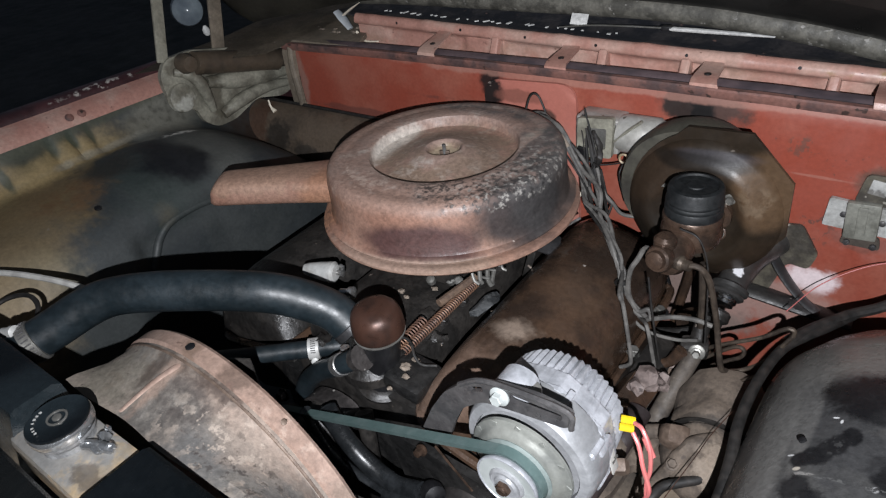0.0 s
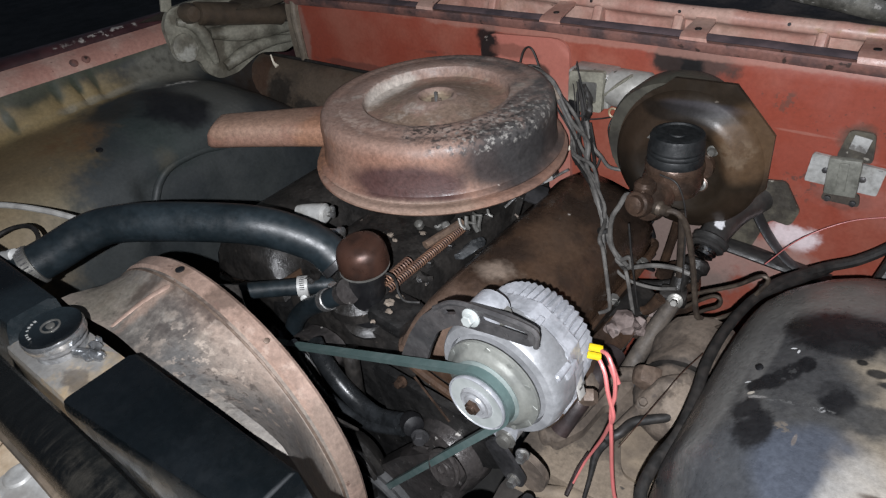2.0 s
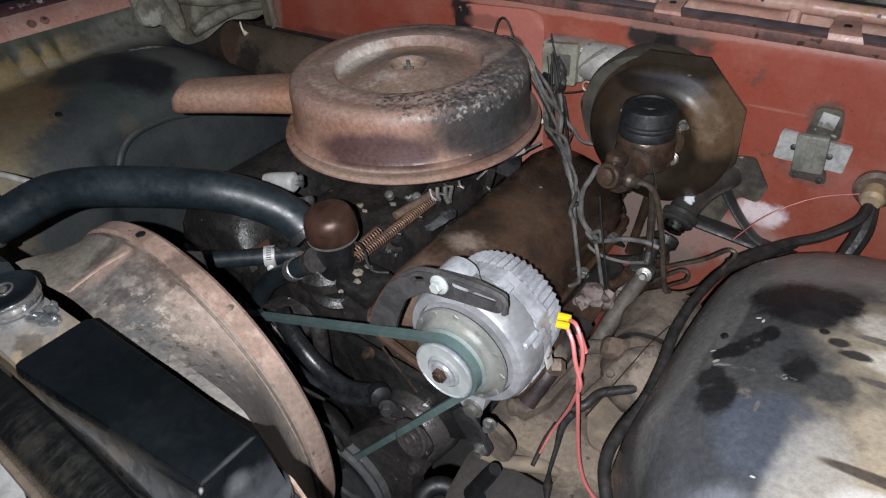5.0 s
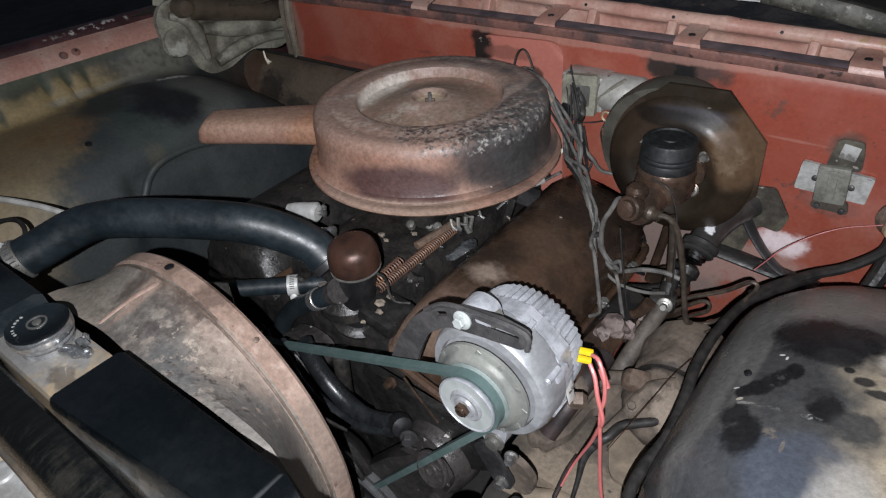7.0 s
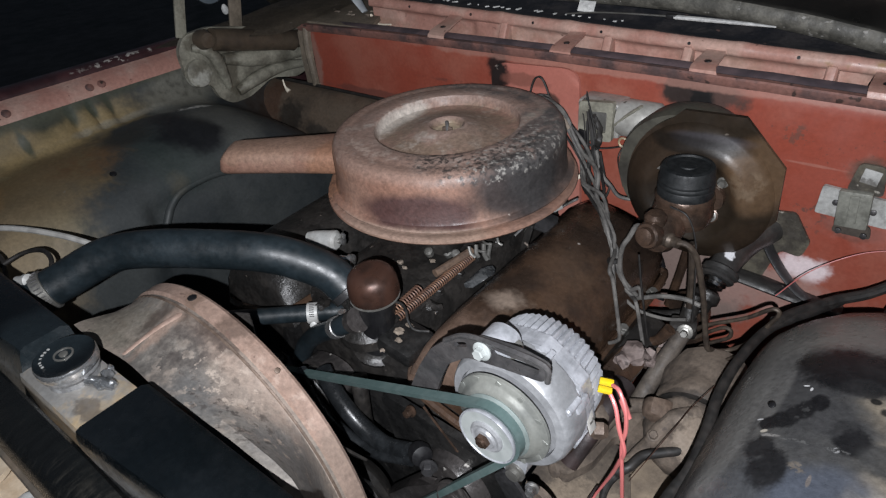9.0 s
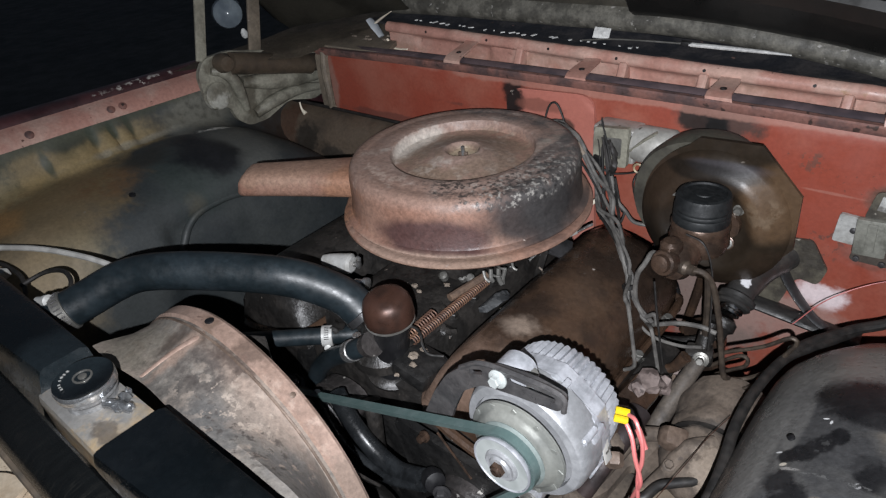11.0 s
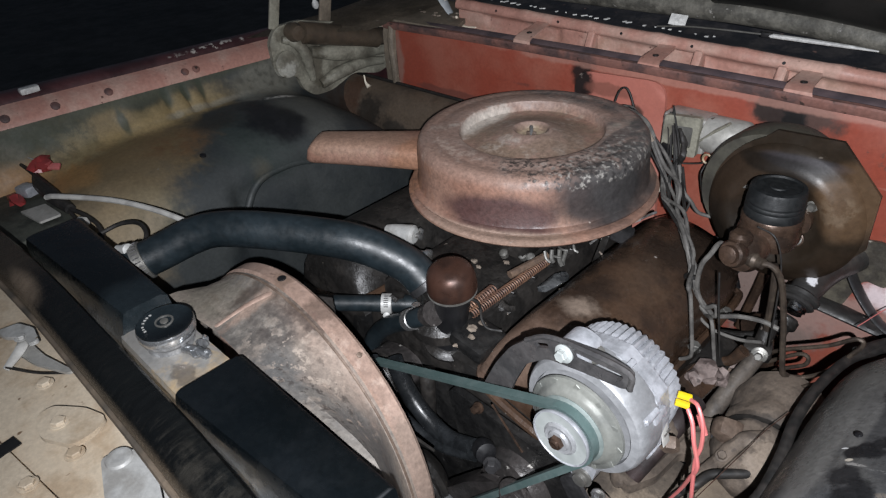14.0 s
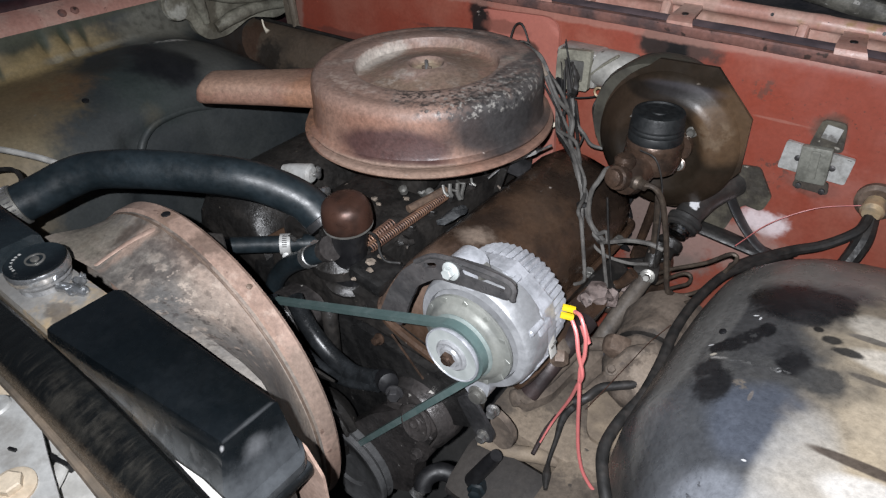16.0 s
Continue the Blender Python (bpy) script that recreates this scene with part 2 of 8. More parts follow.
M["shroud_rim"] = material("rusty_rim_steel", (0.315, 0.22, 0.176), (0.235, 0.158, 0.123), 0.7, scale=14, grain=0.28, bump=0.35, blots=[((0.048, -0.458, 0.928), (0.024, 0.03, 0.03), (0.10, 0.066, 0.050), 0.8), ((-0.01, -0.458, 0.936), (0.03, 0.03, 0.03), (0.13, 0.085, 0.06), 0.7, 40, 0.48, 0.1), ((0.14, -0.458, 0.88), (0.08, 0.03, 0.06), (0.36, 0.27, 0.22), 0.6, 50, 0.5, 0.1), ((0.20, -0.458, 0.78), (0.05, 0.03, 0.10), (0.20, 0.15, 0.12), 0.7)], speck=(0.14, 0.09, 0.07), speck_scale=55, speck_at=0.67)
# Corner glint, end-edge line and paler end face are painted light; front is scuffed.
M["tank"] = material("black_satin_paint", (0.0025, 0.0036, 0.0044), (0.0040, 0.0052, 0.0062), 0.26, scale=14, grain=0.2, bump=0.06, rough_span=0.2, soft=[((-0.10, -0.605, 0.93), (0.070, 0.10, 0.1), (0.013, 0.018, 0.021), 0.85)], blots=[((0.15, -0.650, 0.893), (0.34, 0.020, 0.024), (0.085, 0.091, 0.094), 0.85), ((0.26, -0.648, 0.90), (0.09, 0.016, 0.04), (0.12, 0.122, 0.122), 0.6, 70, 0.52, 0.12), ((0.322, -0.61, 0.897), (0.014, 0.10, 0.026), (0.065, 0.070, 0.075), 0.85), ((0.309, -0.600, 0.920), (0.006, 0.011, 0.009), (0.085, 0.088, 0.092), 0.75), ((0.305, -0.626, 0.940), (0.0022, 0.0026, 0.0026), (0.40, 0.40, 0.40), 0.85), ((0.3045, -0.598, 0.9440), (0.002, 0.026, 0.0018), (0.060, 0.063, 0.066), 0.6)], speck=(0.05, 0.05, 0.05), speck_scale=60, speck_at=0.77, edge=(0.8, 2.2), ragged=1.2)
M["brass"] = material("solder_stained_brass", (0.50, 0.37, 0.22), (0.34, 0.285, 0.215), 0.45, 0.3, scale=22, grain=0.2, bump=0.15, blots=[((-0.065, -0.60, 0.920), (0.105, 0.09, 0.05), (0.27, 0.27, 0.265), 0.9), ((0.025, -0.615, 0.923), (0.03, 0.014, 0.02), (0.13, 0.105, 0.08), 0.8)], speck=(0.12, 0.10, 0.08), speck_scale=60, speck_at=0.70)
M["chrome"] = material("worn_chrome", (0.62, 0.62, 0.62), (0.35, 0.35, 0.35), 0.22, 1.0, scale=40, grain=0.15, bump=0.05, rough_span=0.15)
M["steel"] = material("bright_zinc_steel", (0.55, 0.55, 0.55), (0.38, 0.37, 0.35), 0.35, 0.9, scale=60, grain=0.2, bump=0.1)
M["cast"] = material("cast_aluminium", (0.44, 0.45, 0.48), (0.29, 0.30, 0.32), 0.40, 0.25, scale=34, lo=0.36, hi=0.66, grain=0.18, bump=0.3, speck=(0.62, 0.63, 0.66), speck_scale=75, speck_at=0.68)
M["cast_front"] = material("dull_cast_aluminium", (0.30, 0.305, 0.315), (0.22, 0.225, 0.232), 0.42, 0.2, scale=30, grain=0.15, bump=0.2)
M["bright_neck"] = material("bright_plated_steel", (0.50, 0.51, 0.52), (0.32, 0.33, 0.34), 0.17, 0.85, scale=30, grain=0.2, bump=0.1)
M["dull_neck"] = material("tarnished_neck_metal", (0.34, 0.345, 0.35), (0.20, 0.20, 0.20), 0.30, 0.4, scale=35, grain=0.3, bump=0.25)
M["cast_dark"] = material("grey_cast_steel", (0.24, 0.235, 0.22), (0.17, 0.165, 0.15), 0.45, 0.6, scale=25, grain=0.15, bump=0.15)
M["rubber"] = material("black_rubber_hose", (0.0080, 0.0124, 0.0150), (0.0145, 0.0212, 0.0255), 0.42, scale=18, grain=0.25, bump=0.14, rough_span=0.2, speck=(0.07, 0.07, 0.075), speck_scale=45, speck_at=0.73)
M["black"] = material("black_plastic", (0.006, 0.006, 0.007), (0.010, 0.010, 0.011), 0.5, scale=25, grain=0.15, bump=0.05)
M["arm"] = material("blackened_steel", (0.075, 0.073, 0.075), (0.115, 0.11, 0.11), 0.36, 0.5, scale=30, grain=0.25, bump=0.15)
M["pump_cast"] = material("oily_dark_casting", (0.055, 0.049, 0.047), (0.034, 0.031, 0.030), 0.38, 0.25, scale=32, grain=0.35, bump=0.5, speck=(0.42, 0.40, 0.37), speck_scale=70, speck_at=0.69)
M["oily_hose"] = material("oily_grey_black_hose", (0.0095, 0.0105, 0.0115), (0.019, 0.021, 0.023), 0.30, scale=26, grain=0.25, bump=0.2, rough_span=0.2, speck=(0.22, 0.22, 0.22), speck_scale=55, speck_at=0.72)
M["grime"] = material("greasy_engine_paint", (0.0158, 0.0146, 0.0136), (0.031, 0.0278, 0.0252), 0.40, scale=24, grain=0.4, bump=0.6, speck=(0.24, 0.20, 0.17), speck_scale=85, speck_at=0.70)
M["front_grime"] = material("oily_black_casting", (0.0105, 0.0104, 0.0104), (0.021, 0.0202, 0.0195), 0.36, scale=24, grain=0.4, bump=0.6, speck=(0.20, 0.19, 0.18), speck_scale=85, speck_at=0.72)
# Darker below the air cleaner and at the rear, paler on top and in front.
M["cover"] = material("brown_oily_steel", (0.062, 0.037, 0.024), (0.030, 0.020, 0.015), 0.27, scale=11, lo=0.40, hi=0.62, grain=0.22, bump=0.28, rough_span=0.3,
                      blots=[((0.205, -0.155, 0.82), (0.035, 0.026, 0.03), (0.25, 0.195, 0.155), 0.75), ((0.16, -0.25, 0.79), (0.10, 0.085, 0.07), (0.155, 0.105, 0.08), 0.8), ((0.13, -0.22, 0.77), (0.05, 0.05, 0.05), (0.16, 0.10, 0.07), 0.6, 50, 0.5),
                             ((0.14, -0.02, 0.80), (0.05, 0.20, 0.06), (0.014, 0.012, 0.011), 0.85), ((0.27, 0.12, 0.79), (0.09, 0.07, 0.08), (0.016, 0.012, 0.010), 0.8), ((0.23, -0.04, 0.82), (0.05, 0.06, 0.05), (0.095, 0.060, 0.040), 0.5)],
                      speck=(0.36, 0.32, 0.29), speck_scale=75, speck_at=0.745, edge=(1.2, 2.1))
M["oil_cap"] = material("copper_brown_steel", (0.085, 0.042, 0.030), (0.048, 0.027, 0.021), 0.36, 0.5, scale=20, grain=0.12, bump=0.06)
M["booster_back"] = material("dusty_grey_brown_steel", (0.066, 0.062, 0.048), (0.034, 0.031, 0.025), 0.6, 0.1, scale=14, grain=0.2, bump=0.15, speck=(0.2, 0.19, 0.17), speck_scale=60, speck_at=0.73)
# Broad brown and bluish patches are painted highlights; top and lower left are darker.
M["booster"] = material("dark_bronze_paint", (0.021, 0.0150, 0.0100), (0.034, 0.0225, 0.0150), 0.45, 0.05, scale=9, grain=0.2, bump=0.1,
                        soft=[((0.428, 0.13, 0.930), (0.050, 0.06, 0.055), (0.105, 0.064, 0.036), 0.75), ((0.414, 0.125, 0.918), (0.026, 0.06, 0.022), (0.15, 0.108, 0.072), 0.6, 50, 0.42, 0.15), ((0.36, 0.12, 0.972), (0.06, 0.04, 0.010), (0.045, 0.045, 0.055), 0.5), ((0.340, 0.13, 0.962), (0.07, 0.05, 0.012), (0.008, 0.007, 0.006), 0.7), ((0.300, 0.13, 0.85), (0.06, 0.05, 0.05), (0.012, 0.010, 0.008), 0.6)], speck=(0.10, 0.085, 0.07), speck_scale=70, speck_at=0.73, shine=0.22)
M["fan"] = material("dull_fan_steel", (0.215, 0.220, 0.200), (0.150, 0.156, 0.145), 0.45, 0.25, scale=22, grain=0.15, bump=0.1)
M["dark_steel"] = material("worn_dark_steel", (0.048, 0.047, 0.049), (0.027, 0.027, 0.028), 0.42, 0.3, scale=18, grain=0.3, bump=0.3, speck=(0.2, 0.19, 0.18), speck_scale=80, speck_at=0.72)
M["sheave"] = material("greasy_grey_pulley", (0.095, 0.096, 0.097), (0.070, 0.070, 0.071), 0.45, 0.2, scale=30, grain=0.2, bump=0.15)
M["brace"] = material("dirty_black_steel", (0.014, 0.013, 0.013), (0.030, 0.028, 0.026), 0.5, scale=30, grain=0.3, bump=0.4, speck=(0.35, 0.31, 0.28), speck_scale=75, speck_at=0.70)
M["iron"] = material("rusty_cast_iron", (0.105, 0.074, 0.056), (0.165, 0.120, 0.092), 0.6, 0.2, scale=35, grain=0.3, bump=0.4)
M["heat_steel"] = material("heat_stained_steel", (0.040, 0.027, 0.026), (0.024, 0.018, 0.018), 0.5, 0.2, scale=20, grain=0.3, bump=0.3)
M["old_casting"] = material("oily_brown_casting", (0.088, 0.056, 0.040), (0.044, 0.030, 0.023), 0.30, 0.45, scale=30, grain=0.25, bump=0.3)
M["wire"] = material("dusty_grey_wire", (0.135, 0.128, 0.118), (0.075, 0.071, 0.066), 0.7, scale=45, grain=0.25, bump=0.2)
M["blackwire"] = material("black_wire", (0.010, 0.0095, 0.009), (0.024, 0.021, 0.019), 0.6, scale=45, grain=0.2, bump=0.1)
M["pipe"] = material("grimy_steel_line", (0.10, 0.078, 0.06), (0.055, 0.043, 0.035), 0.45, 0.5, scale=50, grain=0.3, bump=0.2)
M["redwire"] = material("red_wire", (0.50, 0.14, 0.135), (0.42, 0.13, 0.12), 0.4, scale=40, grain=0.1, bump=0.0)
M["whitewire"] = material("grey_white_tube", (0.50, 0.49, 0.46), (0.36, 0.35, 0.33), 0.4, scale=40, grain=0.15, bump=0.05)
M["yellow"] = material("yellow_plastic", (0.75, 0.55, 0.01), (0.66, 0.46, 0.02), 0.4, scale=60, grain=0.08, bump=0.0)
M["belt"] = material("green_grey_belt", (0.062, 0.098, 0.094), (0.085, 0.120, 0.116), 0.55, scale=30, grain=0.1, bump=0.1)
M["rod_rust"] = material("tan_rusty_rod", (0.15, 0.10, 0.070), (0.09, 0.06, 0.045), 0.65, 0.1, scale=50, grain=0.3, bump=0.3)
M["shaft"] = material("dusty_dark_shaft", (0.092, 0.076, 0.062), (0.052, 0.043, 0.036), 0.7, scale=26, grain=0.3, bump=0.4, speck=(0.18, 0.15, 0.12), speck_scale=70, speck_at=0.70)
M["spring"] = material("rusty_spring_wire", (0.22, 0.12, 0.075), (0.13, 0.07, 0.05), 0.6, 0.3, scale=60, grain=0.2, bump=0.1)
M["mud_dark"] = material("dark_dusty_steel", (0.034, 0.029, 0.025), (0.020, 0.017, 0.015), 0.7, scale=12, grain=0.25, bump=0.3)
M["tan_dust"] = material("tan_dust_steel", (0.235, 0.185, 0.132), (0.150, 0.118, 0.088), 0.85, scale=20, grain=0.3, bump=0.45, speck=(0.09, 0.07, 0.055), speck_scale=50, speck_at=0.68)
M["mud"] = material("dried_mud_steel", (0.100, 0.080, 0.062), (0.056, 0.045, 0.036), 0.85, scale=14, grain=0.3, bump=0.5, blots=[((0.40, -0.25, 0.60), (0.1, 0.05, 0.1), (0.28, 0.22, 0.16), 0.5)], speck=(0.05, 0.042, 0.035), speck_scale=45, speck_at=0.66)
M["beige"] = material("beige_stained_paint", (0.57, 0.48, 0.365), (0.44, 0.34, 0.235), 0.6, scale=12, grain=0.15, bump=0.2, speck=(0.16, 0.10, 0.06), speck_scale=40, speck_at=0.68)
M["silver"] = material("dull_galvanised_steel", (0.45, 0.45, 0.435), (0.32, 0.31, 0.29), 0.45, 0.15, scale=22, grain=0.15, bump=0.15, speck=(0.2, 0.15, 0.1), speck_scale=50, speck_at=0.7)
M["white"] = material("yellowed_white_plastic", (0.50, 0.49, 0.46), (0.38, 0.37, 0.345), 0.5, scale=25, grain=0.1, bump=0.05)
M["aluminium"] = material("dusty_aluminium", (0.46, 0.45, 0.42), (0.36, 0.35, 0.32), 0.5, 0.35, scale=25, grain=0.15, bump=0.15, speck=(0.14, 0.12, 0.1), speck_scale=55, speck_at=0.66)
M["hinge"] = material("grey_green_stamped_steel", (0.265, 0.255, 0.205), (0.13, 0.122, 0.096), 0.48, scale=14, grain=0.3, bump=0.4, blots=[((-0.72, 0.10, 0.93), (0.05, 0.025, 0.06), (0.085, 0.075, 0.055), 0.8), ((-0.72, 0.05, 1.02), (0.05, 0.05, 0.025), (0.10, 0.088, 0.066), 0.8), ((-0.72, 0.25, 0.97), (0.06, 0.05, 0.03), (0.16, 0.125, 0.09), 0.8), ((-0.72, 0.02, 0.945), (0.05, 0.03, 0.02), (0.5, 0.5, 0.45), 0.6)], speck=(0.36, 0.34, 0.30), speck_scale=40, speck_at=0.71)
M["hinge_spring"] = material("brown_oily_spring", (0.080, 0.060, 0.042), (0.046, 0.036, 0.027), 0.5, scale=20, grain=0.25, bump=0.3)
M["hood"] = material("olive_grey_primer", (0.085, 0.078, 0.062), (0.045, 0.042, 0.035), 0.42, scale=6, grain=0.2, bump=0.15, speck=(0.14, 0.135, 0.13), speck_scale=50, speck_at=0.75)
M["hood_rim"] = material("chalky_grey_rim", (0.135, 0.128, 0.108), (0.060, 0.057, 0.048), 0.6, scale=26, lo=0.40, hi=0.60, grain=0.35, bump=0.4, speck=(0.26, 0.25, 0.23), speck_scale=90, speck_at=0.66)
M["hood_black"] = material("glossy_black_enamel", (0.0100, 0.0102, 0.0096), (0.0170, 0.0168, 0.0156), 0.38, scale=5, grain=0.12, bump=0.04, speck=(0.02, 0.02, 0.019), speck_scale=60, speck_at=0.74)
M["cowl_end"] = material("dirty_brown_panel", (0.20, 0.165, 0.125), (0.13, 0.108, 0.082), 0.65, scale=12, grain=0.3, bump=0.3, speck=(0.42, 0.38, 0.33), speck_scale=60, speck_at=0.68)
M["channel"] = material("purple_grey_channel", (0.115, 0.082, 0.088), (0.062, 0.048, 0.055), 0.6, scale=20, grain=0.25, bump=0.2, speck=(0.2, 0.12, 0.1), speck_scale=45, speck_at=0.7)
M["lip"] = material("dirty_pink_lip", (0.215, 0.105, 0.085), (0.085, 0.055, 0.053), 0.55, scale=16, grain=0.25, bump=0.2, speck=(0.055, 0.035, 0.03), speck_scale=60, speck_at=0.62)
M["column"] = material("white_patched_column", (0.030, 0.029, 0.028), (0.060, 0.055, 0.050), 0.40, scale=18, grain=0.25, bump=0.25, blots=[((0.409, 0.136, 0.800), (0.018, 0.022, 0.012), (0.70, 0.70, 0.72), 0.95)], edge=(1.4, 1.65))
M["heater"] = material("brown_heater_box", (0.105, 0.078, 0.056), (0.062, 0.048, 0.036), 0.6, scale=9, grain=0.25, bump=0.25, blots=[((-0.66, 0.19, 0.80), (0.06, 0.06, 0.05), (0.022, 0.019, 0.016), 0.85), ((-0.73, 0.2, 0.82), (0.05, 0.08, 0.06), (0.085, 0.046, 0.030), 0.8), ((-0.55, 0.19, 0.78), (0.06, 0.05, 0.03), (0.03, 0.026, 0.022), 0.8)], speck=(0.3, 0.28, 0.24), speck_scale=45, speck_at=0.74)
# Darker green for the grooves between the pressed ribs.
GROOVE = (0.040, 0.050, 0.034)
M["liner_l"] = material("stained_inner_fender", (0.036, 0.041, 0.041), (0.024, 0.029, 0.031), 0.62, scale=6, grain=0.22, bump=0.22,
                        blots=[((-0.60, -0.16, 0.86), (0.10, 0.10, 0.09), (0.034, 0.046, 0.042), 0.7), ((-0.76, -0.46, 0.88), (0.19, 0.20, 0.16), (0.150, 0.112, 0.058), 0.85), ((-0.70, -0.37, 0.89), (0.13, 0.13, 0.10), (0.165, 0.115, 0.056), 0.88), ((-0.645, -0.30, 0.89), (0.055, 0.075, 0.06), (0.140, 0.078, 0.036), 0.8, 28, 0.34, 0.25), ((-0.59, -0.42, 0.87), (0.07, 0.09, 0.06), (0.145, 0.108, 0.06), 0.85), ((-0.70, -0.485, 0.88), (0.06, 0.04, 0.05), (0.30, 0.165, 0.06), 0.7), ((-0.52, -0.46, 0.83), (0.06, 0.08, 0.08), (0.13, 0.115, 0.07), 0.7), ((-0.78, -0.27, 0.912), (0.05, 0.18, 0.042), (0.275, 0.205, 0.100), 0.9), ((-0.80, -0.43, 0.950), (0.05, 0.20, 0.036), (0.046, 0.048, 0.030), 0.95), ((-0.80, -0.50, 0.93), (0.05, 0.16, 0.06), (0.075, 0.066, 0.036), 0.8, 24, 0.45, 0.15), ((-0.79, -0.36, 0.93), (0.04, 0.05, 0.03), (0.24, 0.175, 0.085), 0.7, 26, 0.42, 0.15), ((-0.795, -0.29, 0.952), (0.03, 0.05, 0.018), (0.042, 0.046, 0.034), 0.85), ((-0.76, -0.44, 0.91), (0.06, 0.09, 0.04), (0.20, 0.16, 0.085), 0.7, 22, 0.48, 0.1),
                               ((-0.74, -0.60, 0.85), (0.12, 0.10, 0.10), (0.32, 0.18, 0.08), 0.85), ((-0.55, -0.55, 0.80), (0.10, 0.14, 0.12), (0.25, 0.19, 0.115), 0.85),
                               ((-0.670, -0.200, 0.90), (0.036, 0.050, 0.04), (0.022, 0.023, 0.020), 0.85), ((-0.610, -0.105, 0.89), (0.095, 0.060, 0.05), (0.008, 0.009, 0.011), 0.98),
                               ((-0.60, -0.02, 0.88), (0.16, 0.06, 0.06), (0.095, 0.098, 0.090), 0.75), ((-0.77, -0.01, 0.92), (0.07, 0.085, 0.06), (0.165, 0.160, 0.132), 0.85), ((-0.78, 0.005, 0.93), (0.05, 0.09, 0.05), (0.055, 0.052, 0.042), 0.8, 40, 0.48, 0.15), ((-0.66, 0.17, 0.85), (0.13, 0.09, 0.14), (0.03, 0.021, 0.016), 0.95), ((-0.74, -0.07, 0.898), (0.03, 0.035, 0.03), (0.17, 0.175, 0.155), 0.8),
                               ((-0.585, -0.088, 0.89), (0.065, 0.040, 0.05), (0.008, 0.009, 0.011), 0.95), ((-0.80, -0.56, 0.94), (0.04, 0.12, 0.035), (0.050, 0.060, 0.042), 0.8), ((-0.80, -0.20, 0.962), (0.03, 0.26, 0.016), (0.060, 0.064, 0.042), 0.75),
                               ((-0.79, -0.198, 0.945), (0.03, 0.009, 0.024), GROOVE, 0.9), ((-0.79, -0.241, 0.945), (0.03, 0.011, 0.024), GROOVE, 0.9), ((-0.78, -0.344, 0.925), (0.03, 0.008, 0.034), GROOVE, 0.85), ((-0.79, -0.162, 0.940), (0.03, 0.008, 0.030), GROOVE, 0.8), ((-0.765, -0.20, 0.906), (0.012, 0.14, 0.010), (0.26, 0.245, 0.20), 0.6),
                               ((-0.50, -0.20, 0.86), (0.03, 0.028, 0.05), (0.10, 0.085, 0.055), 0.6), ((-0.698, -0.022, 0.898), (0.012, 0.045, 0.02), (0.55, 0.54, 0.50), 0.95, 80, 0.47)],
                        speck=(0.14, 0.13, 0.11), speck_scale=40, speck_at=0.745, edge=(1.1, 1.9), ragged=1.1, ragged_detail=3.5)
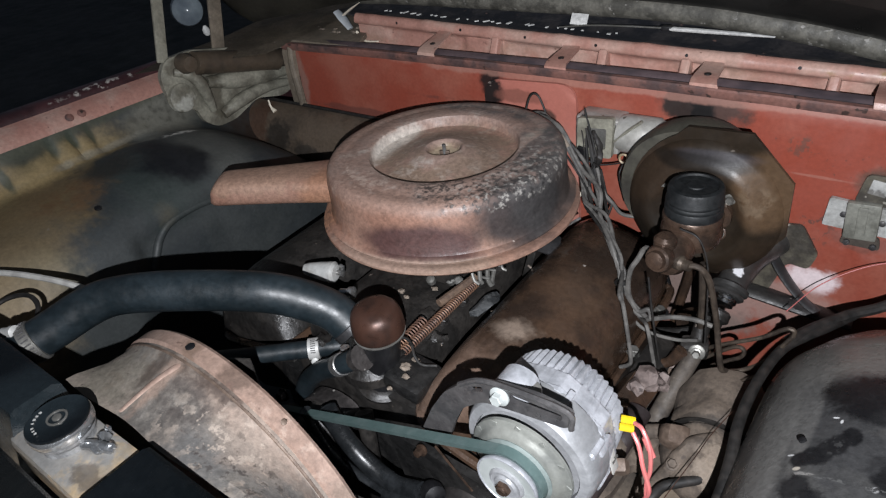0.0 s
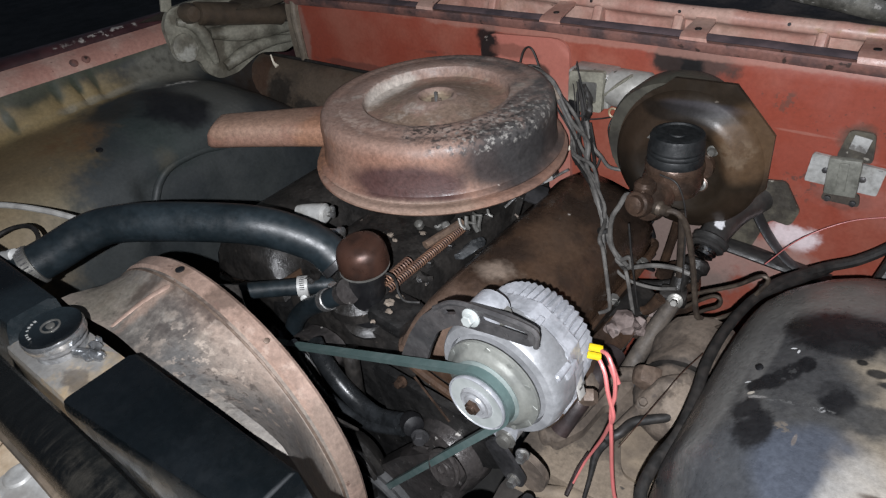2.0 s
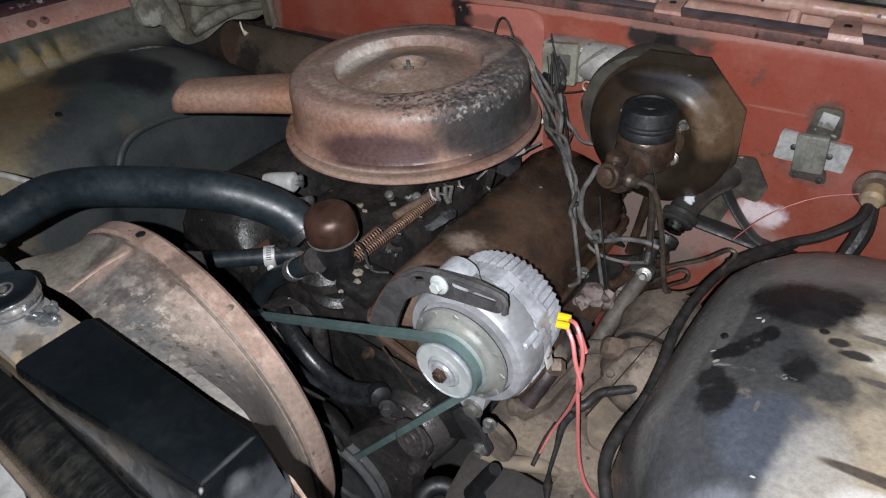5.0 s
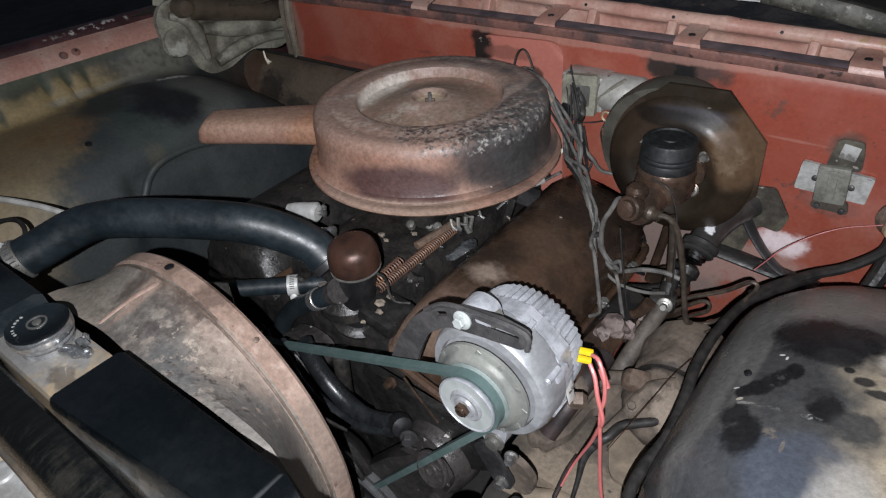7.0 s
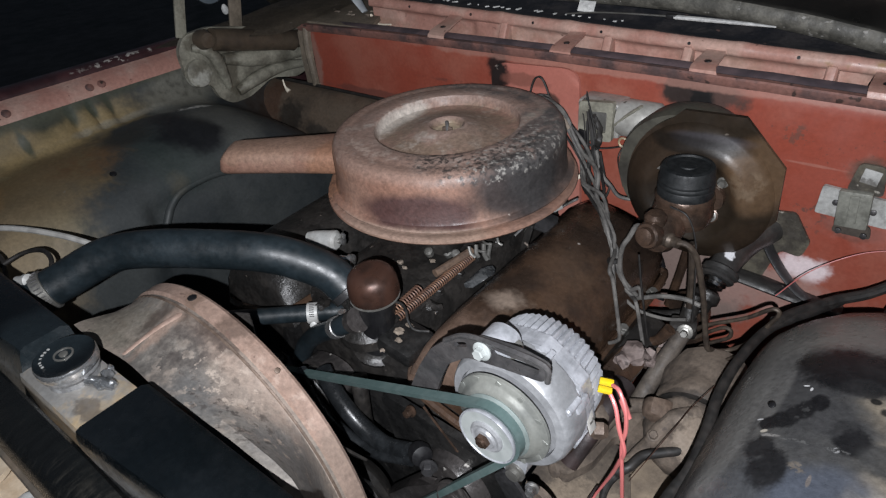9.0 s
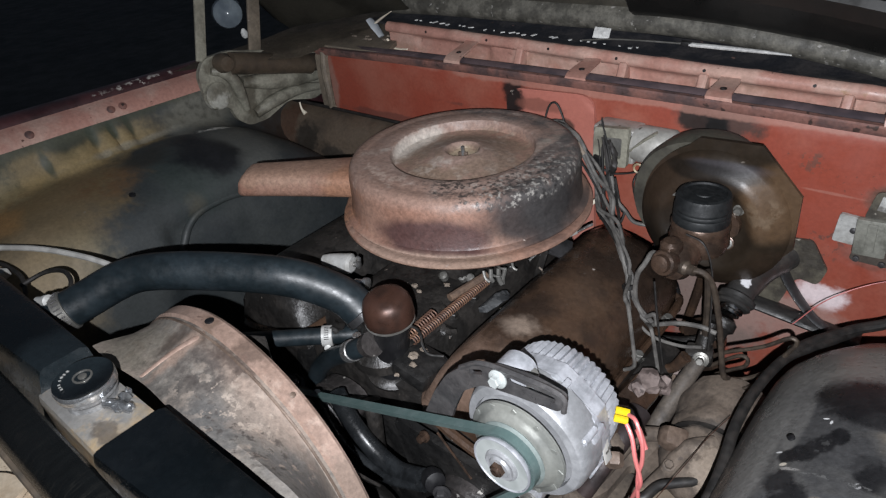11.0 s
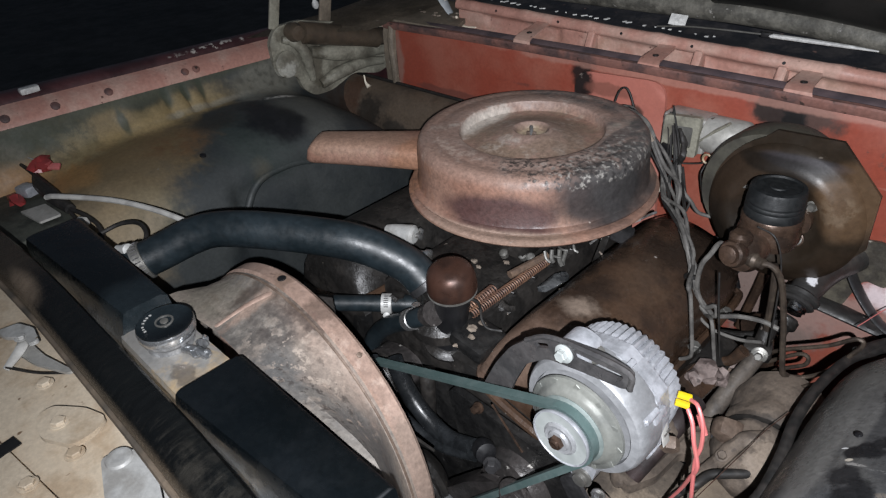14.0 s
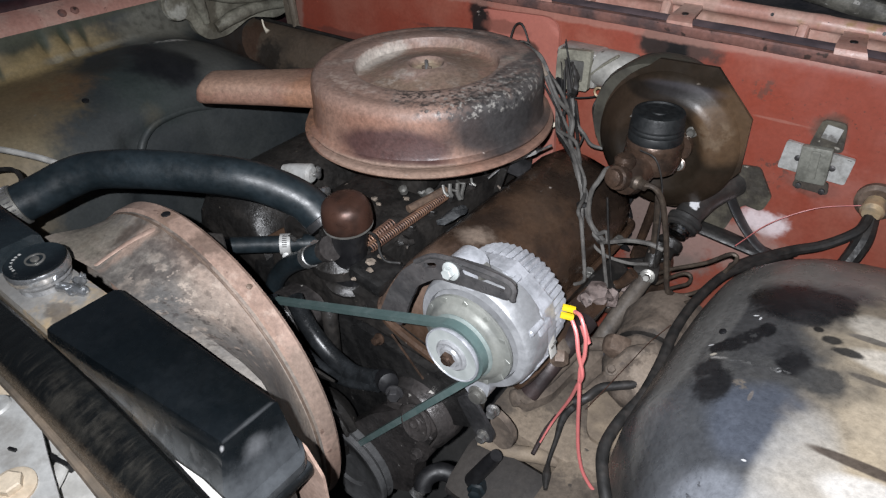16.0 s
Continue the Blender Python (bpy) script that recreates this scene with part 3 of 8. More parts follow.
M["liner_r"] = material("blackened_inner_fender", (0.041, 0.041, 0.042), (0.064, 0.063, 0.061), 0.34, scale=11, grain=0.25, bump=0.25,
                        # Crest streaks, bluish-grey bottom patch and whites along the beige edge: painted sheen.
                        soft=[((0.60, 0.0, 0.86), (0.20, 0.115, 0.10), (0.165, 0.158, 0.145), 0.8), ((0.530, -0.15, 0.83), (0.018, 0.26, 0.06), (0.150, 0.146, 0.138), 0.7), ((0.552, -0.12, 0.86), (0.010, 0.14, 0.04), (0.125, 0.122, 0.116), 0.6), ((0.570, -0.335, 0.88), (0.060, 0.060, 0.10), (0.042, 0.045, 0.050), 0.7), ((0.620, -0.315, 0.88), (0.050, 0.050, 0.10), (0.058, 0.066, 0.084), 0.8), ((0.600, -0.420, 0.87), (0.070, 0.048, 0.10), (0.16, 0.170, 0.19), 0.75), ((0.562, -0.40, 0.85), (0.020, 0.05, 0.10), (0.07, 0.074, 0.08), 0.6),
                              ((0.850, -0.27, 0.90), (0.200, 0.34, 0.3), (0.37, 0.305, 0.22), 0.97), ((0.655, -0.365, 0.89), (0.030, 0.085, 0.1), (0.34, 0.325, 0.30), 0.6), ((0.690, -0.155, 0.90), (0.040, 0.022, 0.1), (0.50, 0.46, 0.40), 0.7), ((0.700, -0.20, 0.90), (0.040, 0.016, 0.1), (0.54, 0.50, 0.44), 0.7), ((0.745, -0.42, 0.89), (0.05, 0.06, 0.1), (0.52, 0.41, 0.27), 0.8), ((0.710, -0.352, 0.90), (0.040, 0.018, 0.1), (0.56, 0.54, 0.51), 0.8), ((0.700, -0.275, 0.90), (0.03, 0.03, 0.1), (0.40, 0.335, 0.25), 0.6),
                              ((0.690, -0.3235, 0.9), (0.036, 0.0052, 0.05), (0.07, 0.055, 0.045), 0.95), ((0.682, -0.227, 0.9), (0.020, 0.0045, 0.05), (0.085, 0.075, 0.065), 0.92), ((0.673, -0.175, 0.9), (0.020, 0.0042, 0.05), (0.10, 0.09, 0.08), 0.88), ((0.715, -0.395, 0.9), (0.05, 0.005, 0.05), (0.25, 0.18, 0.11), 0.7)],
                        blots=[((0.602, -0.138, 0.89), (0.050, 0.037, 0.06), (0.009, 0.009, 0.010), 0.98), ((0.630, -0.128, 0.89), (0.028, 0.024, 0.06), (0.014, 0.014, 0.015), 0.92), ((0.618, -0.165, 0.89), (0.020, 0.016, 0.06), (0.018, 0.018, 0.019), 0.9),
                              ((0.5575, -0.264, 0.87), (0.0125, 0.0160, 0.05), (0.014, 0.014, 0.015), 0.95), ((0.571, -0.290, 0.87), (0.0175, 0.0270, 0.06), (0.011, 0.011, 0.012), 0.97), ((0.615, -0.2245, 0.89), (0.0130, 0.0170, 0.05), (0.026, 0.026, 0.027), 0.92), ((0.6245, -0.237, 0.89), (0.0150, 0.0180, 0.05), (0.011, 0.011, 0.012), 0.96), ((0.647, -0.247, 0.89), (0.021, 0.020, 0.05), (0.042, 0.042, 0.042), 0.85),
                               ((0.556, -0.229, 0.87), (0.0095, 0.010, 0.04), (0.010, 0.010, 0.011), 0.96), ((0.5635, -0.224, 0.88), (0.009, 0.013, 0.04), (0.011, 0.011, 0.012), 0.96), ((0.572, -0.217, 0.88), (0.009, 0.016, 0.04), (0.011, 0.011, 0.012), 0.96), ((0.580, -0.208, 0.885), (0.0085, 0.016, 0.04), (0.011, 0.011, 0.012), 0.96), ((0.588, -0.196, 0.885), (0.0080, 0.013, 0.04), (0.010, 0.010, 0.011), 0.96), ((0.576, -0.210, 0.885), (0.009, 0.012, 0.05), (0.055, 0.055, 0.055), 0.6, 120, 0.53),
                               ((0.629, -0.1795, 0.895), (0.0050, 0.0042, 0.05), (0.012, 0.012, 0.012), 0.95), ((0.6425, -0.190, 0.895), (0.0095, 0.0065, 0.05), (0.018, 0.018, 0.018), 0.93), ((0.658, -0.2015, 0.895), (0.0140, 0.0060, 0.05), (0.022, 0.022, 0.022), 0.93),
                               ((0.591, -0.281, 0.88), (0.0085, 0.0070, 0.05), (0.14, 0.118, 0.095), 0.65, 130, 0.47), ((0.602, -0.292, 0.88), (0.0018, 0.0075, 0.05), (0.15, 0.125, 0.105), 0.6), ((0.598, -0.250, 0.885), (0.030, 0.0022, 0.05), (0.14, 0.14, 0.136), 0.45, 150, 0.50), ((0.560, -0.247, 0.88), (0.010, 0.0020, 0.05), (0.22, 0.21, 0.2), 0.7, 150, 0.44),
                               ((0.573, -0.173, 0.885), (0.0028, 0.0012, 0.03), (0.55, 0.55, 0.55), 0.95), ((0.578, -0.178, 0.885), (0.0014, 0.0032, 0.03), (0.5, 0.5, 0.5), 0.9), ((0.5475, -0.2228, 0.87), (0.0028, 0.0013, 0.03), (0.55, 0.55, 0.55), 0.95), ((0.555, -0.241, 0.87), (0.0028, 0.0022, 0.03), (0.42, 0.38, 0.32), 0.9),
                               ((0.6185, -0.3607, 0.88), (0.0022, 0.0011, 0.03), (0.5, 0.5, 0.5), 0.85), ((0.613, -0.250, 0.88), (0.0028, 0.0036, 0.03), (0.28, 0.28, 0.28), 0.75, 200, 0.44), ((0.582, -0.390, 0.87), (0.020, 0.012, 0.05), (0.028, 0.028, 0.030), 0.8, 70, 0.57, 0.02)],
                        speck=(0.30, 0.30, 0.29), speck_scale=95, speck_at=0.755, edge=(1.12, 1.56), ragged=0.85, ragged_scale=40, ragged_detail=4, soft_edge=(15.0, 3.0, 0.75, 1.10, 1.54))
M["chip"] = material("pale_debris_and_glint", (0.23, 0.188, 0.15), (0.15, 0.12, 0.095), 0.8, scale=60, grain=0.25, bump=0.4)
M["belt_worn"] = material("belt_stained_steel", (0.20, 0.235, 0.225), (0.15, 0.18, 0.172), 0.5, 0.2, scale=30, grain=0.12, bump=0.08)
M["pulley_face"] = material("machined_grey_face", (0.40, 0.425, 0.415), (0.33, 0.355, 0.345), 0.45, 0.2, scale=40, grain=0.1, bump=0.08)
M["dust"] = material("dusty_brown_cast", (0.132, 0.103, 0.080), (0.066, 0.051, 0.040), 0.8, scale=22, grain=0.28, bump=0.55, blots=[((0.43, -0.22, 0.64), (0.045, 0.05, 0.05), (0.33, 0.26, 0.175), 0.7), ((0.445, -0.085, 0.71), (0.06, 0.012, 0.05), (0.04, 0.032, 0.026), 0.8), ((0.47, -0.14, 0.70), (0.025, 0.04, 0.03), (0.25, 0.20, 0.155), 0.7)], speck=(0.07, 0.055, 0.045), speck_scale=40, speck_at=0.68)
M["lens_scrap"] = material("bluish_white_rag", (0.42, 0.45, 0.47), (0.30, 0.32, 0.34), 0.6, scale=40, grain=0.2, bump=0.2)
M["wrap"] = material("oily_plastic_film", (0.030, 0.032, 0.034), (0.085, 0.088, 0.09), 0.16, scale=60, grain=0.2, bump=0.6)
M["lens"] = material("blue_grey_lens", (0.16, 0.19, 0.21), (0.10, 0.12, 0.14), 0.15, scale=20, grain=0.2, bump=0.1)
M["cap_rubber"] = material("dull_black_cap", (0.0042, 0.0054, 0.0062), (0.0070, 0.0085, 0.0092), 0.62, scale=40, grain=0.3, bump=0.25)
M["redcap"] = material("dirty_red_plastic", (0.33, 0.045, 0.045), (0.22, 0.035, 0.035), 0.4, scale=40, grain=0.2, bump=0.2)
M["battery"] = material("dusty_battery_case", (0.060, 0.064, 0.052), (0.030, 0.033, 0.028), 0.7, scale=22, grain=0.3, bump=0.3)
M["concrete"] = material("dark_oily_concrete", (0.05, 0.048, 0.045), (0.03, 0.03, 0.029), 0.85, scale=2.0, fine=40, grain=0.3, bump=0.3)
M["plain_white"] = material("flake_and_glare_white", (0.6, 0.6, 0.58), (0.45, 0.45, 0.44), 0.6, scale=50, bump=0.1)
M["relay_cover"] = material("grey_green_zinc", (0.22, 0.22, 0.19), (0.13, 0.13, 0.11), 0.5, 0.1, scale=30, grain=0.25, bump=0.3, speck=(0.36, 0.36, 0.33), speck_scale=60, speck_at=0.66)
M["relay"] = material("grimy_galvanised_plate", (0.42, 0.42, 0.405), (0.26, 0.255, 0.235), 0.5, 0.1, scale=38, lo=0.42, hi=0.68, grain=0.25, bump=0.3, blots=[((0.536, 0.24, 0.825), (0.05, 0.05, 0.010), (0.06, 0.04, 0.03), 0.8), ((0.536, 0.24, 0.893), (0.05, 0.05, 0.012), (0.08, 0.07, 0.06), 0.7)], speck=(0.12, 0.11, 0.10), speck_scale=70, speck_at=0.68)
M["scale"] = material("pinkish_rust_scale", (0.185, 0.145, 0.132), (0.080, 0.058, 0.052), 0.75, scale=45, grain=0.3, bump=0.6, speck=(0.06, 0.045, 0.04), speck_scale=110, speck_at=0.62)
M["cream"] = material("cream_white_sleeve", (0.88, 0.80, 0.66), (0.80, 0.72, 0.58), 0.5, scale=40, grain=0.08, bump=0.05)
M["copper"] = material("greenish_oily_plate", (0.10, 0.090, 0.068), (0.050, 0.044, 0.036), 0.5, 0.0, scale=26, grain=0.35, bump=0.4, speck=(0.30, 0.28, 0.24), speck_scale=60, speck_at=0.68)


# ---- builders ----
def thing(name, origin, label, category, kind="", group=""):
    ob = new(name)
    ob.empty_display_size = 0.02
    ob.location = origin
    return tagged(ob, label, category, group, kind)


def part(name, bm, mat, parent=None, label="", sharp=35.0):
    """Links a bmesh, built in world places, as one mesh under a thing or under a part."""
    top = parent
    while top is not None and top.parent is not None:
        top = top.parent
    if top is not None:
        bmesh.ops.translate(bm, verts=bm.verts, vec=-top.location)
    bmesh.ops.recalc_face_normals(bm, faces=bm.faces)
    me = bpy.data.meshes.new(name)
    bm.to_mesh(me)
    bm.free()
    me.materials.append(mat)
    me.shade_smooth()
    me.set_sharp_from_angle(angle=radians(sharp))
    ob = new(name, me)
    ob.parent = parent
    return tagged(ob, label)


def solo(name, bm, mat, label, category, kind="", group=""):
    """A thing of one mesh."""
    return tagged(part(name, bm, mat), label, category, group, kind)


def basis(axis):
    a = Vector(axis).normalized()
    side = Vector((0, 0, 1)) if abs(a.z) < 0.9 else Vector((1, 0, 0))
    u = side.cross(a).normalized()
    return u, a.cross(u), a


def loft(rings, caps=True, closed=True, bm=None):
    bm = bm or bmesh.new()
    rows = [[bm.verts.new(p) for p in ring] for ring in rings]
    n = len(rows[0])
    for a, b in zip(rows, rows[1:]):
        for i in range(n if closed else n - 1):
            j = (i + 1) % n
            bm.faces.new((a[i], a[j], b[j], b[i]))
    if caps and closed:
        bm.faces.new(rows[0][::-1])
        bm.faces.new(rows[-1])
    return bm


def lathe(origin, axis, profile, seg=48, bm=None):
    """profile: (radius, height) along the axis."""
    u, v, a = basis(axis)
    o = Vector(origin)
    rings = []
    for r, h in profile:
        r = max(r, 0.0004)
        rings.append([o + a * h + (u * math.cos(2 * math.pi * i / seg) + v * math.sin(2 * math.pi * i / seg)) * r for i in range(seg)])
    return loft(rings, bm=bm)


def smooth_line(points, steps=8):
    p = [Vector(q) for q in points]
    p = [p[0] * 2 - p[1]] + p + [p[-1] * 2 - p[-2]]
    out = []
    for i in range(1, len(p) - 2):
        for s in range(steps):
            t = s / steps
            a, b, c, d = p[i - 1:i + 3]
            out.append(0.5 * ((2 * b) + (c - a) * t + (2 * a - 5 * b + 4 * c - d) * t * t + (3 * b - 3 * c + d - a) * t ** 3))
    out.append(p[-2])
    return out


def tube(points, r, seg=12, steps=8, flat=1.0, bm=None):
    """A round tube along a smooth line; r may be a list, one for each given point."""
    line = smooth_line(points, steps) if steps else [Vector(q) for q in points]
    radii = r if isinstance(r, (list, tuple)) else [r] * len(points)
    u = None
    rings = []
    for i, p in enumerate(line):
        d = (line[min(i + 1, len(line) - 1)] - line[max(i - 1, 0)]).normalized()
        if u is None:
            u = basis(d)[0]
        u = (u - d * u.dot(d)).normalized()
        v = d.cross(u)
        k = i / max(steps, 1)
        a = min(int(k), len(radii) - 1)
        b = min(a + 1, len(radii) - 1)
        rad = radii[a] + (radii[b] - radii[a]) * (k - int(k))
        rings.append([p + (u * math.cos(2 * math.pi * j / seg) + v * math.sin(2 * math.pi * j / seg) * flat) * rad for j in range(seg)])
    return loft(rings, bm=bm)


def block(centre, size, bevel=0.003, turn=(0, 0, 0), seg=2, bm=None):
    b = bmesh.new()
    bmesh.ops.create_cube(b, size=1.0)
    bmesh.ops.scale(b, vec=size, verts=b.verts)
    if bevel:
        bmesh.ops.bevel(b, geom=b.edges[:], offset=bevel, segments=seg, profile=0.6, affect="EDGES")
    bmesh.ops.transform(b, matrix=pose(*centre, *turn), verts=b.verts)
    return merge(bm, b) if bm else b


def merge(bm, other):
    me = bpy.data.meshes.new("scratch")
    other.to_mesh(me)
    other.free()
    bm.from_mesh(me)
    bpy.data.meshes.remove(me)
    return bm


def plate(outline, at, thick, holes=(), bevel=0.0):
    """A flat plate: outline and holes in two coordinates, at(u, v, w) gives the place, w from 0 to thick."""
    b = bmesh.new()
    edges = []
    for loop in (outline, *holes):
        vs = [b.verts.new((p[0], p[1], 0)) for p in loop]
        edges += [b.edges.new((vs[i], vs[(i + 1) % len(vs)])) for i in range(len(vs))]
    bmesh.ops.triangle_fill(b, edges=edges, use_beauty=True)
    grown = bmesh.ops.extrude_face_region(b, geom=b.faces[:])
    bmesh.ops.translate(b, verts=[g for g in grown["geom"] if isinstance(g, bmesh.types.BMVert)], vec=(0, 0, thick))
    for v in b.verts:
        v.co = Vector(at(*v.co))
    return b


def rounded(points, r=0.01, n=4):
    """Rounds the corners of a closed outline."""
    out = []
    m = len(points)
    for i in range(m):
        a, b, c = (Vector(points[k % m]) for k in (i - 1, i, i + 1))
        d1, d2 = (a - b), (c - b)
        k1, k2 = min(r, d1.length * 0.45), min(r, d2.length * 0.45)
        p, q = b + d1.normalized() * k1, b + d2.normalized() * k2
        for s in range(n + 1):
            t = s / n
            out.append(tuple((1 - t) ** 2 * p + 2 * t * (1 - t) * b + t * t * q))
    return out


def extrude_profile(profile, axis, a, b, steps=1, thick=0.0, wobble=0.0):
    """A sheet: a profile in the other two coordinates, drawn along x or y; thick gives it depth inwards."""
    rings = []
    for i in range(steps + 1):
        s = a + (b - a) * i / steps
        row = []
        for p, q in profile:
            k = noise.noise(Vector((p * 9, q * 9, s * 9))) * wobble
            row.append((s, p + k, q + k) if axis == "x" else (p + k, s, q + k))
        rings.append(row)
    bm = loft(rings, caps=False, closed=False)
    if thick:
        bmesh.ops.recalc_face_normals(bm, faces=bm.faces)
        bmesh.ops.solidify(bm, geom=bm.faces[:], thickness=thick)
    return bm


def hexagon(origin, axis, r, h, washer=True):
    u, v, a = basis(axis)
    o = Vector(origin)
    def six(rad, k):
        return [o + a * k + (u * math.cos(math.pi * i / 3) + v * math.sin(math.pi * i / 3)) * rad for i in range(6)]
    bm = loft([six(r, 0), six(r, h * 0.85), six(r * 0.85, h)])
    if washer:
        lathe(o, axis, [(r * 1.35, 0), (r * 1.35, h * 0.18), (r * 1.2, h * 0.22)], 18, bm)
    return bm


def rugged(b, amount, size):
    for v in b.verts:
        p = v.co * size
        v.co += noise.noise_vector(p) * amount + noise.noise_vector(p * 2.7) * amount * 0.35
    return b


def chip_lump(centre, size, seed):
    b = bmesh.new()
    bmesh.ops.create_icosphere(b, subdivisions=2, radius=1.0)
    for v in b.verts:
        n = 0.75 + 0.6 * noise.noise(v.co * 1.7 + Vector((seed * 3.1, seed, 0)))
        v.co = Vector(centre) + Vector((v.co.x * size[0], v.co.y * size[1], v.co.z * size[2])) * n
    return b


# ---- ground ----
bm = bmesh.new()
bmesh.ops.create_grid(bm, x_segments=2, y_segments=2, size=30)
solo("ground", bm, M["concrete"], "dark oily concrete floor at night", "floor", "structure")

# ---- firewall ----
firewall = thing("firewall", (0.1, 0.255, 0.4), "faded red painted steel firewall with soot stains", "car panel", "structure")
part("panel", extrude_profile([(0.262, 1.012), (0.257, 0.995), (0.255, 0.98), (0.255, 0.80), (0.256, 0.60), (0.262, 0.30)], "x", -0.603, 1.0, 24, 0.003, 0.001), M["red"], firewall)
part("raised_panel", plate(rounded([(-0.088, 0.45), (-0.088, 0.990), (0.088, 0.998), (0.098, 0.95), (0.106, 0.45)], 0.03), lambda u, v, w: (u, 0.254 - w * (1 if v < 0.97 else 0.6), v), 0.009), M["pale_red"], firewall, "paler pink raised panel")
part("corner_strip", extrude_profile([(0.300, 1.008), (0.262, 1.006), (0.252, 0.99), (0.249, 0.93), (0.251, 0.872), (0.285, 0.866)], "x", -0.640, -0.600, 6, 0.003, 0.004), M["cowl_end"], firewall, "dusty grey-brown corner seam")
part("corner_flange", tube([(-0.606, 0.250, 1.004), (-0.610, 0.247, 0.96), (-0.608, 0.248, 0.90), (-0.612, 0.250, 0.868)], [0.008, 0.009, 0.009, 0.007], 10), M["cowl_end"], firewall)
def along_lip(offsets, mat, name, label=""):
    rings = []
    for i in range(33):
        x = -0.63 + 1.63 * i / 32
        top = 1.019 - 0.011 * ((x - 0.1) / 0.73) ** 2 + 0.0012 * noise.noise(Vector((x * 14, 0, 3)))
        rings.append([(x, y, top + z) for y, z in offsets])
    part(name, loft(rings), mat, firewall, label)
along_lip([(0.2550, -0.0150), (0.2475, -0.0120), (0.2440, -0.006), (0.2430, 0.001), (0.2450, 0.0035), (0.2535, 0.0040), (0.2550, 0.002), (0.2550, -0.006)], M["lip"], "upper_lip", "dirty pink folded lip")
along_lip([(0.2552, -0.004), (0.2552, 0.0020), (0.2580, 0.0030), (0.2600, 0.0020), (0.2600, -0.004)], M["black_strip"], "weatherstrip", "black cracked rubber weatherstrip")
along_lip([(0.2605, -0.008), (0.2605, 0.001), (0.2660, 0.0045), (0.2800, 0.0060), (0.2840, 0.003), (0.2840, -0.008)], M["channel"], "gutter", "purple-grey dusty gutter strip")

# ---- cowl trough behind the firewall ----
cowl = thing("cowl", (0.1, 0.30, 1.0), "faded pink painted cowl trough with pressed recesses", "car panel", "structure")
def crowned(b, slope=-0.022):
    for v in b.verts:
        v.co.z += slope * v.co.x * min(max((v.co.y - 0.255) / 0.06, 0), 1)
    return b
RECESS = ((-0.29, 0.20), (-0.03, 0.115), (0.175, 0.110), (0.350, 0.165), (0.60, 0.20))
def smooth(t):
    t = min(max(t, 0.0), 1.0)
    return t * t * (3 - 2 * t)
rings = []
for i in range(221):
    x = -0.47 + 1.47 * i / 220
    deep = max(smooth((w / 2 - abs(x - c)) / 0.014 + 0.5) for c, w in RECESS)
    bump = 0.0022 * math.exp(-(((x + 0.35) % 0.15 - 0.075) / 0.016) ** 2) + 0.0012 * noise.noise(Vector((x * 22, 0, 5)))
    row = [(0.262, 1.012), (0.268, 0.985), (0.310, 0.980), (0.333, 0.984)]
    for z in (0.990, 0.996, 1.000, 1.004, 1.010, 1.016, 1.020, 1.024, 1.027):
        tall = smooth((z - 0.993) / 0.010) * smooth((1.027 - z) / 0.006)
        row.append((0.339 + 0.0065 * deep * tall, z))
    row += [(0.334 - bump, 1.0295), (0.3295 - bump, 1.032), (0.3280 - bump, 1.036), (0.3290 - bump, 1.043), (0.3325 - bump, 1.0475 + bump), (0.338, 1.0500 + bump), (0.346, 1.0485), (0.352, 1.044), (0.366, 1.042)]
    rings.append([(x, y, z) for y, z in row])
b = crowned(loft(rings, caps=False, closed=False))
bmesh.ops.recalc_face_normals(b, faces=b.faces)
part("trough", b, M["pink"], cowl, sharp=60)
for x in (-0.11, 0.105, 0.245, 0.455):
    part("web", crowned(block((x, 0.330, 1.008), (0.016, 0.034, 0.052), 0.006, (-25, 0, 0), 3)), M["pink"], cowl)
for i in range(13):
    part("hole", lathe((-0.35 + i * 0.075 + 0.01 * math.sin(i * 7), 0.3295, 1.0415 - 0.022 * (-0.35 + i * 0.075)), (0, -1, 0.2), [(0.0026, 0), (0.0026, 0.0016)], 10), M["black"], cowl)
for x in (-0.215, 0.058, 0.300, 0.535):
    strap = thing("cowl_bracket", (x, 0.26, 1.02), "pink steel strap bracket with a bolt hole on the cowl", "bracket", group="cowl brackets")
    prof = [(0.2445, 1.018), (0.248, 1.0255), (0.258, 1.030), (0.285, 1.0325), (0.318, 1.035), (0.331, 1.038)]
    prof = [(p, q - 0.022 * x * (p - 0.25) / 0.08) for p, q in prof]
    b = bmesh.new()
    rings = [[(x + s * (0.021 - 0.006 * k / 5) - 0.012 * k / 5, p, q) for s in (-1, 1)] + [(x + s * (0.021 - 0.006 * k / 5) - 0.012 * k / 5, p, q - 0.003) for s in (1, -1)] for k, (p, q) in enumerate(prof)]
    part("strap", loft(rings), M["pink"], strap)
    part("bolt_hole", lathe((x - 0.005, 0.276, 1.0315 - 0.007 * x), (0, 0, 1), [(0.0052, 0), (0.0052, 0.0016)], 16), M["black"], strap)
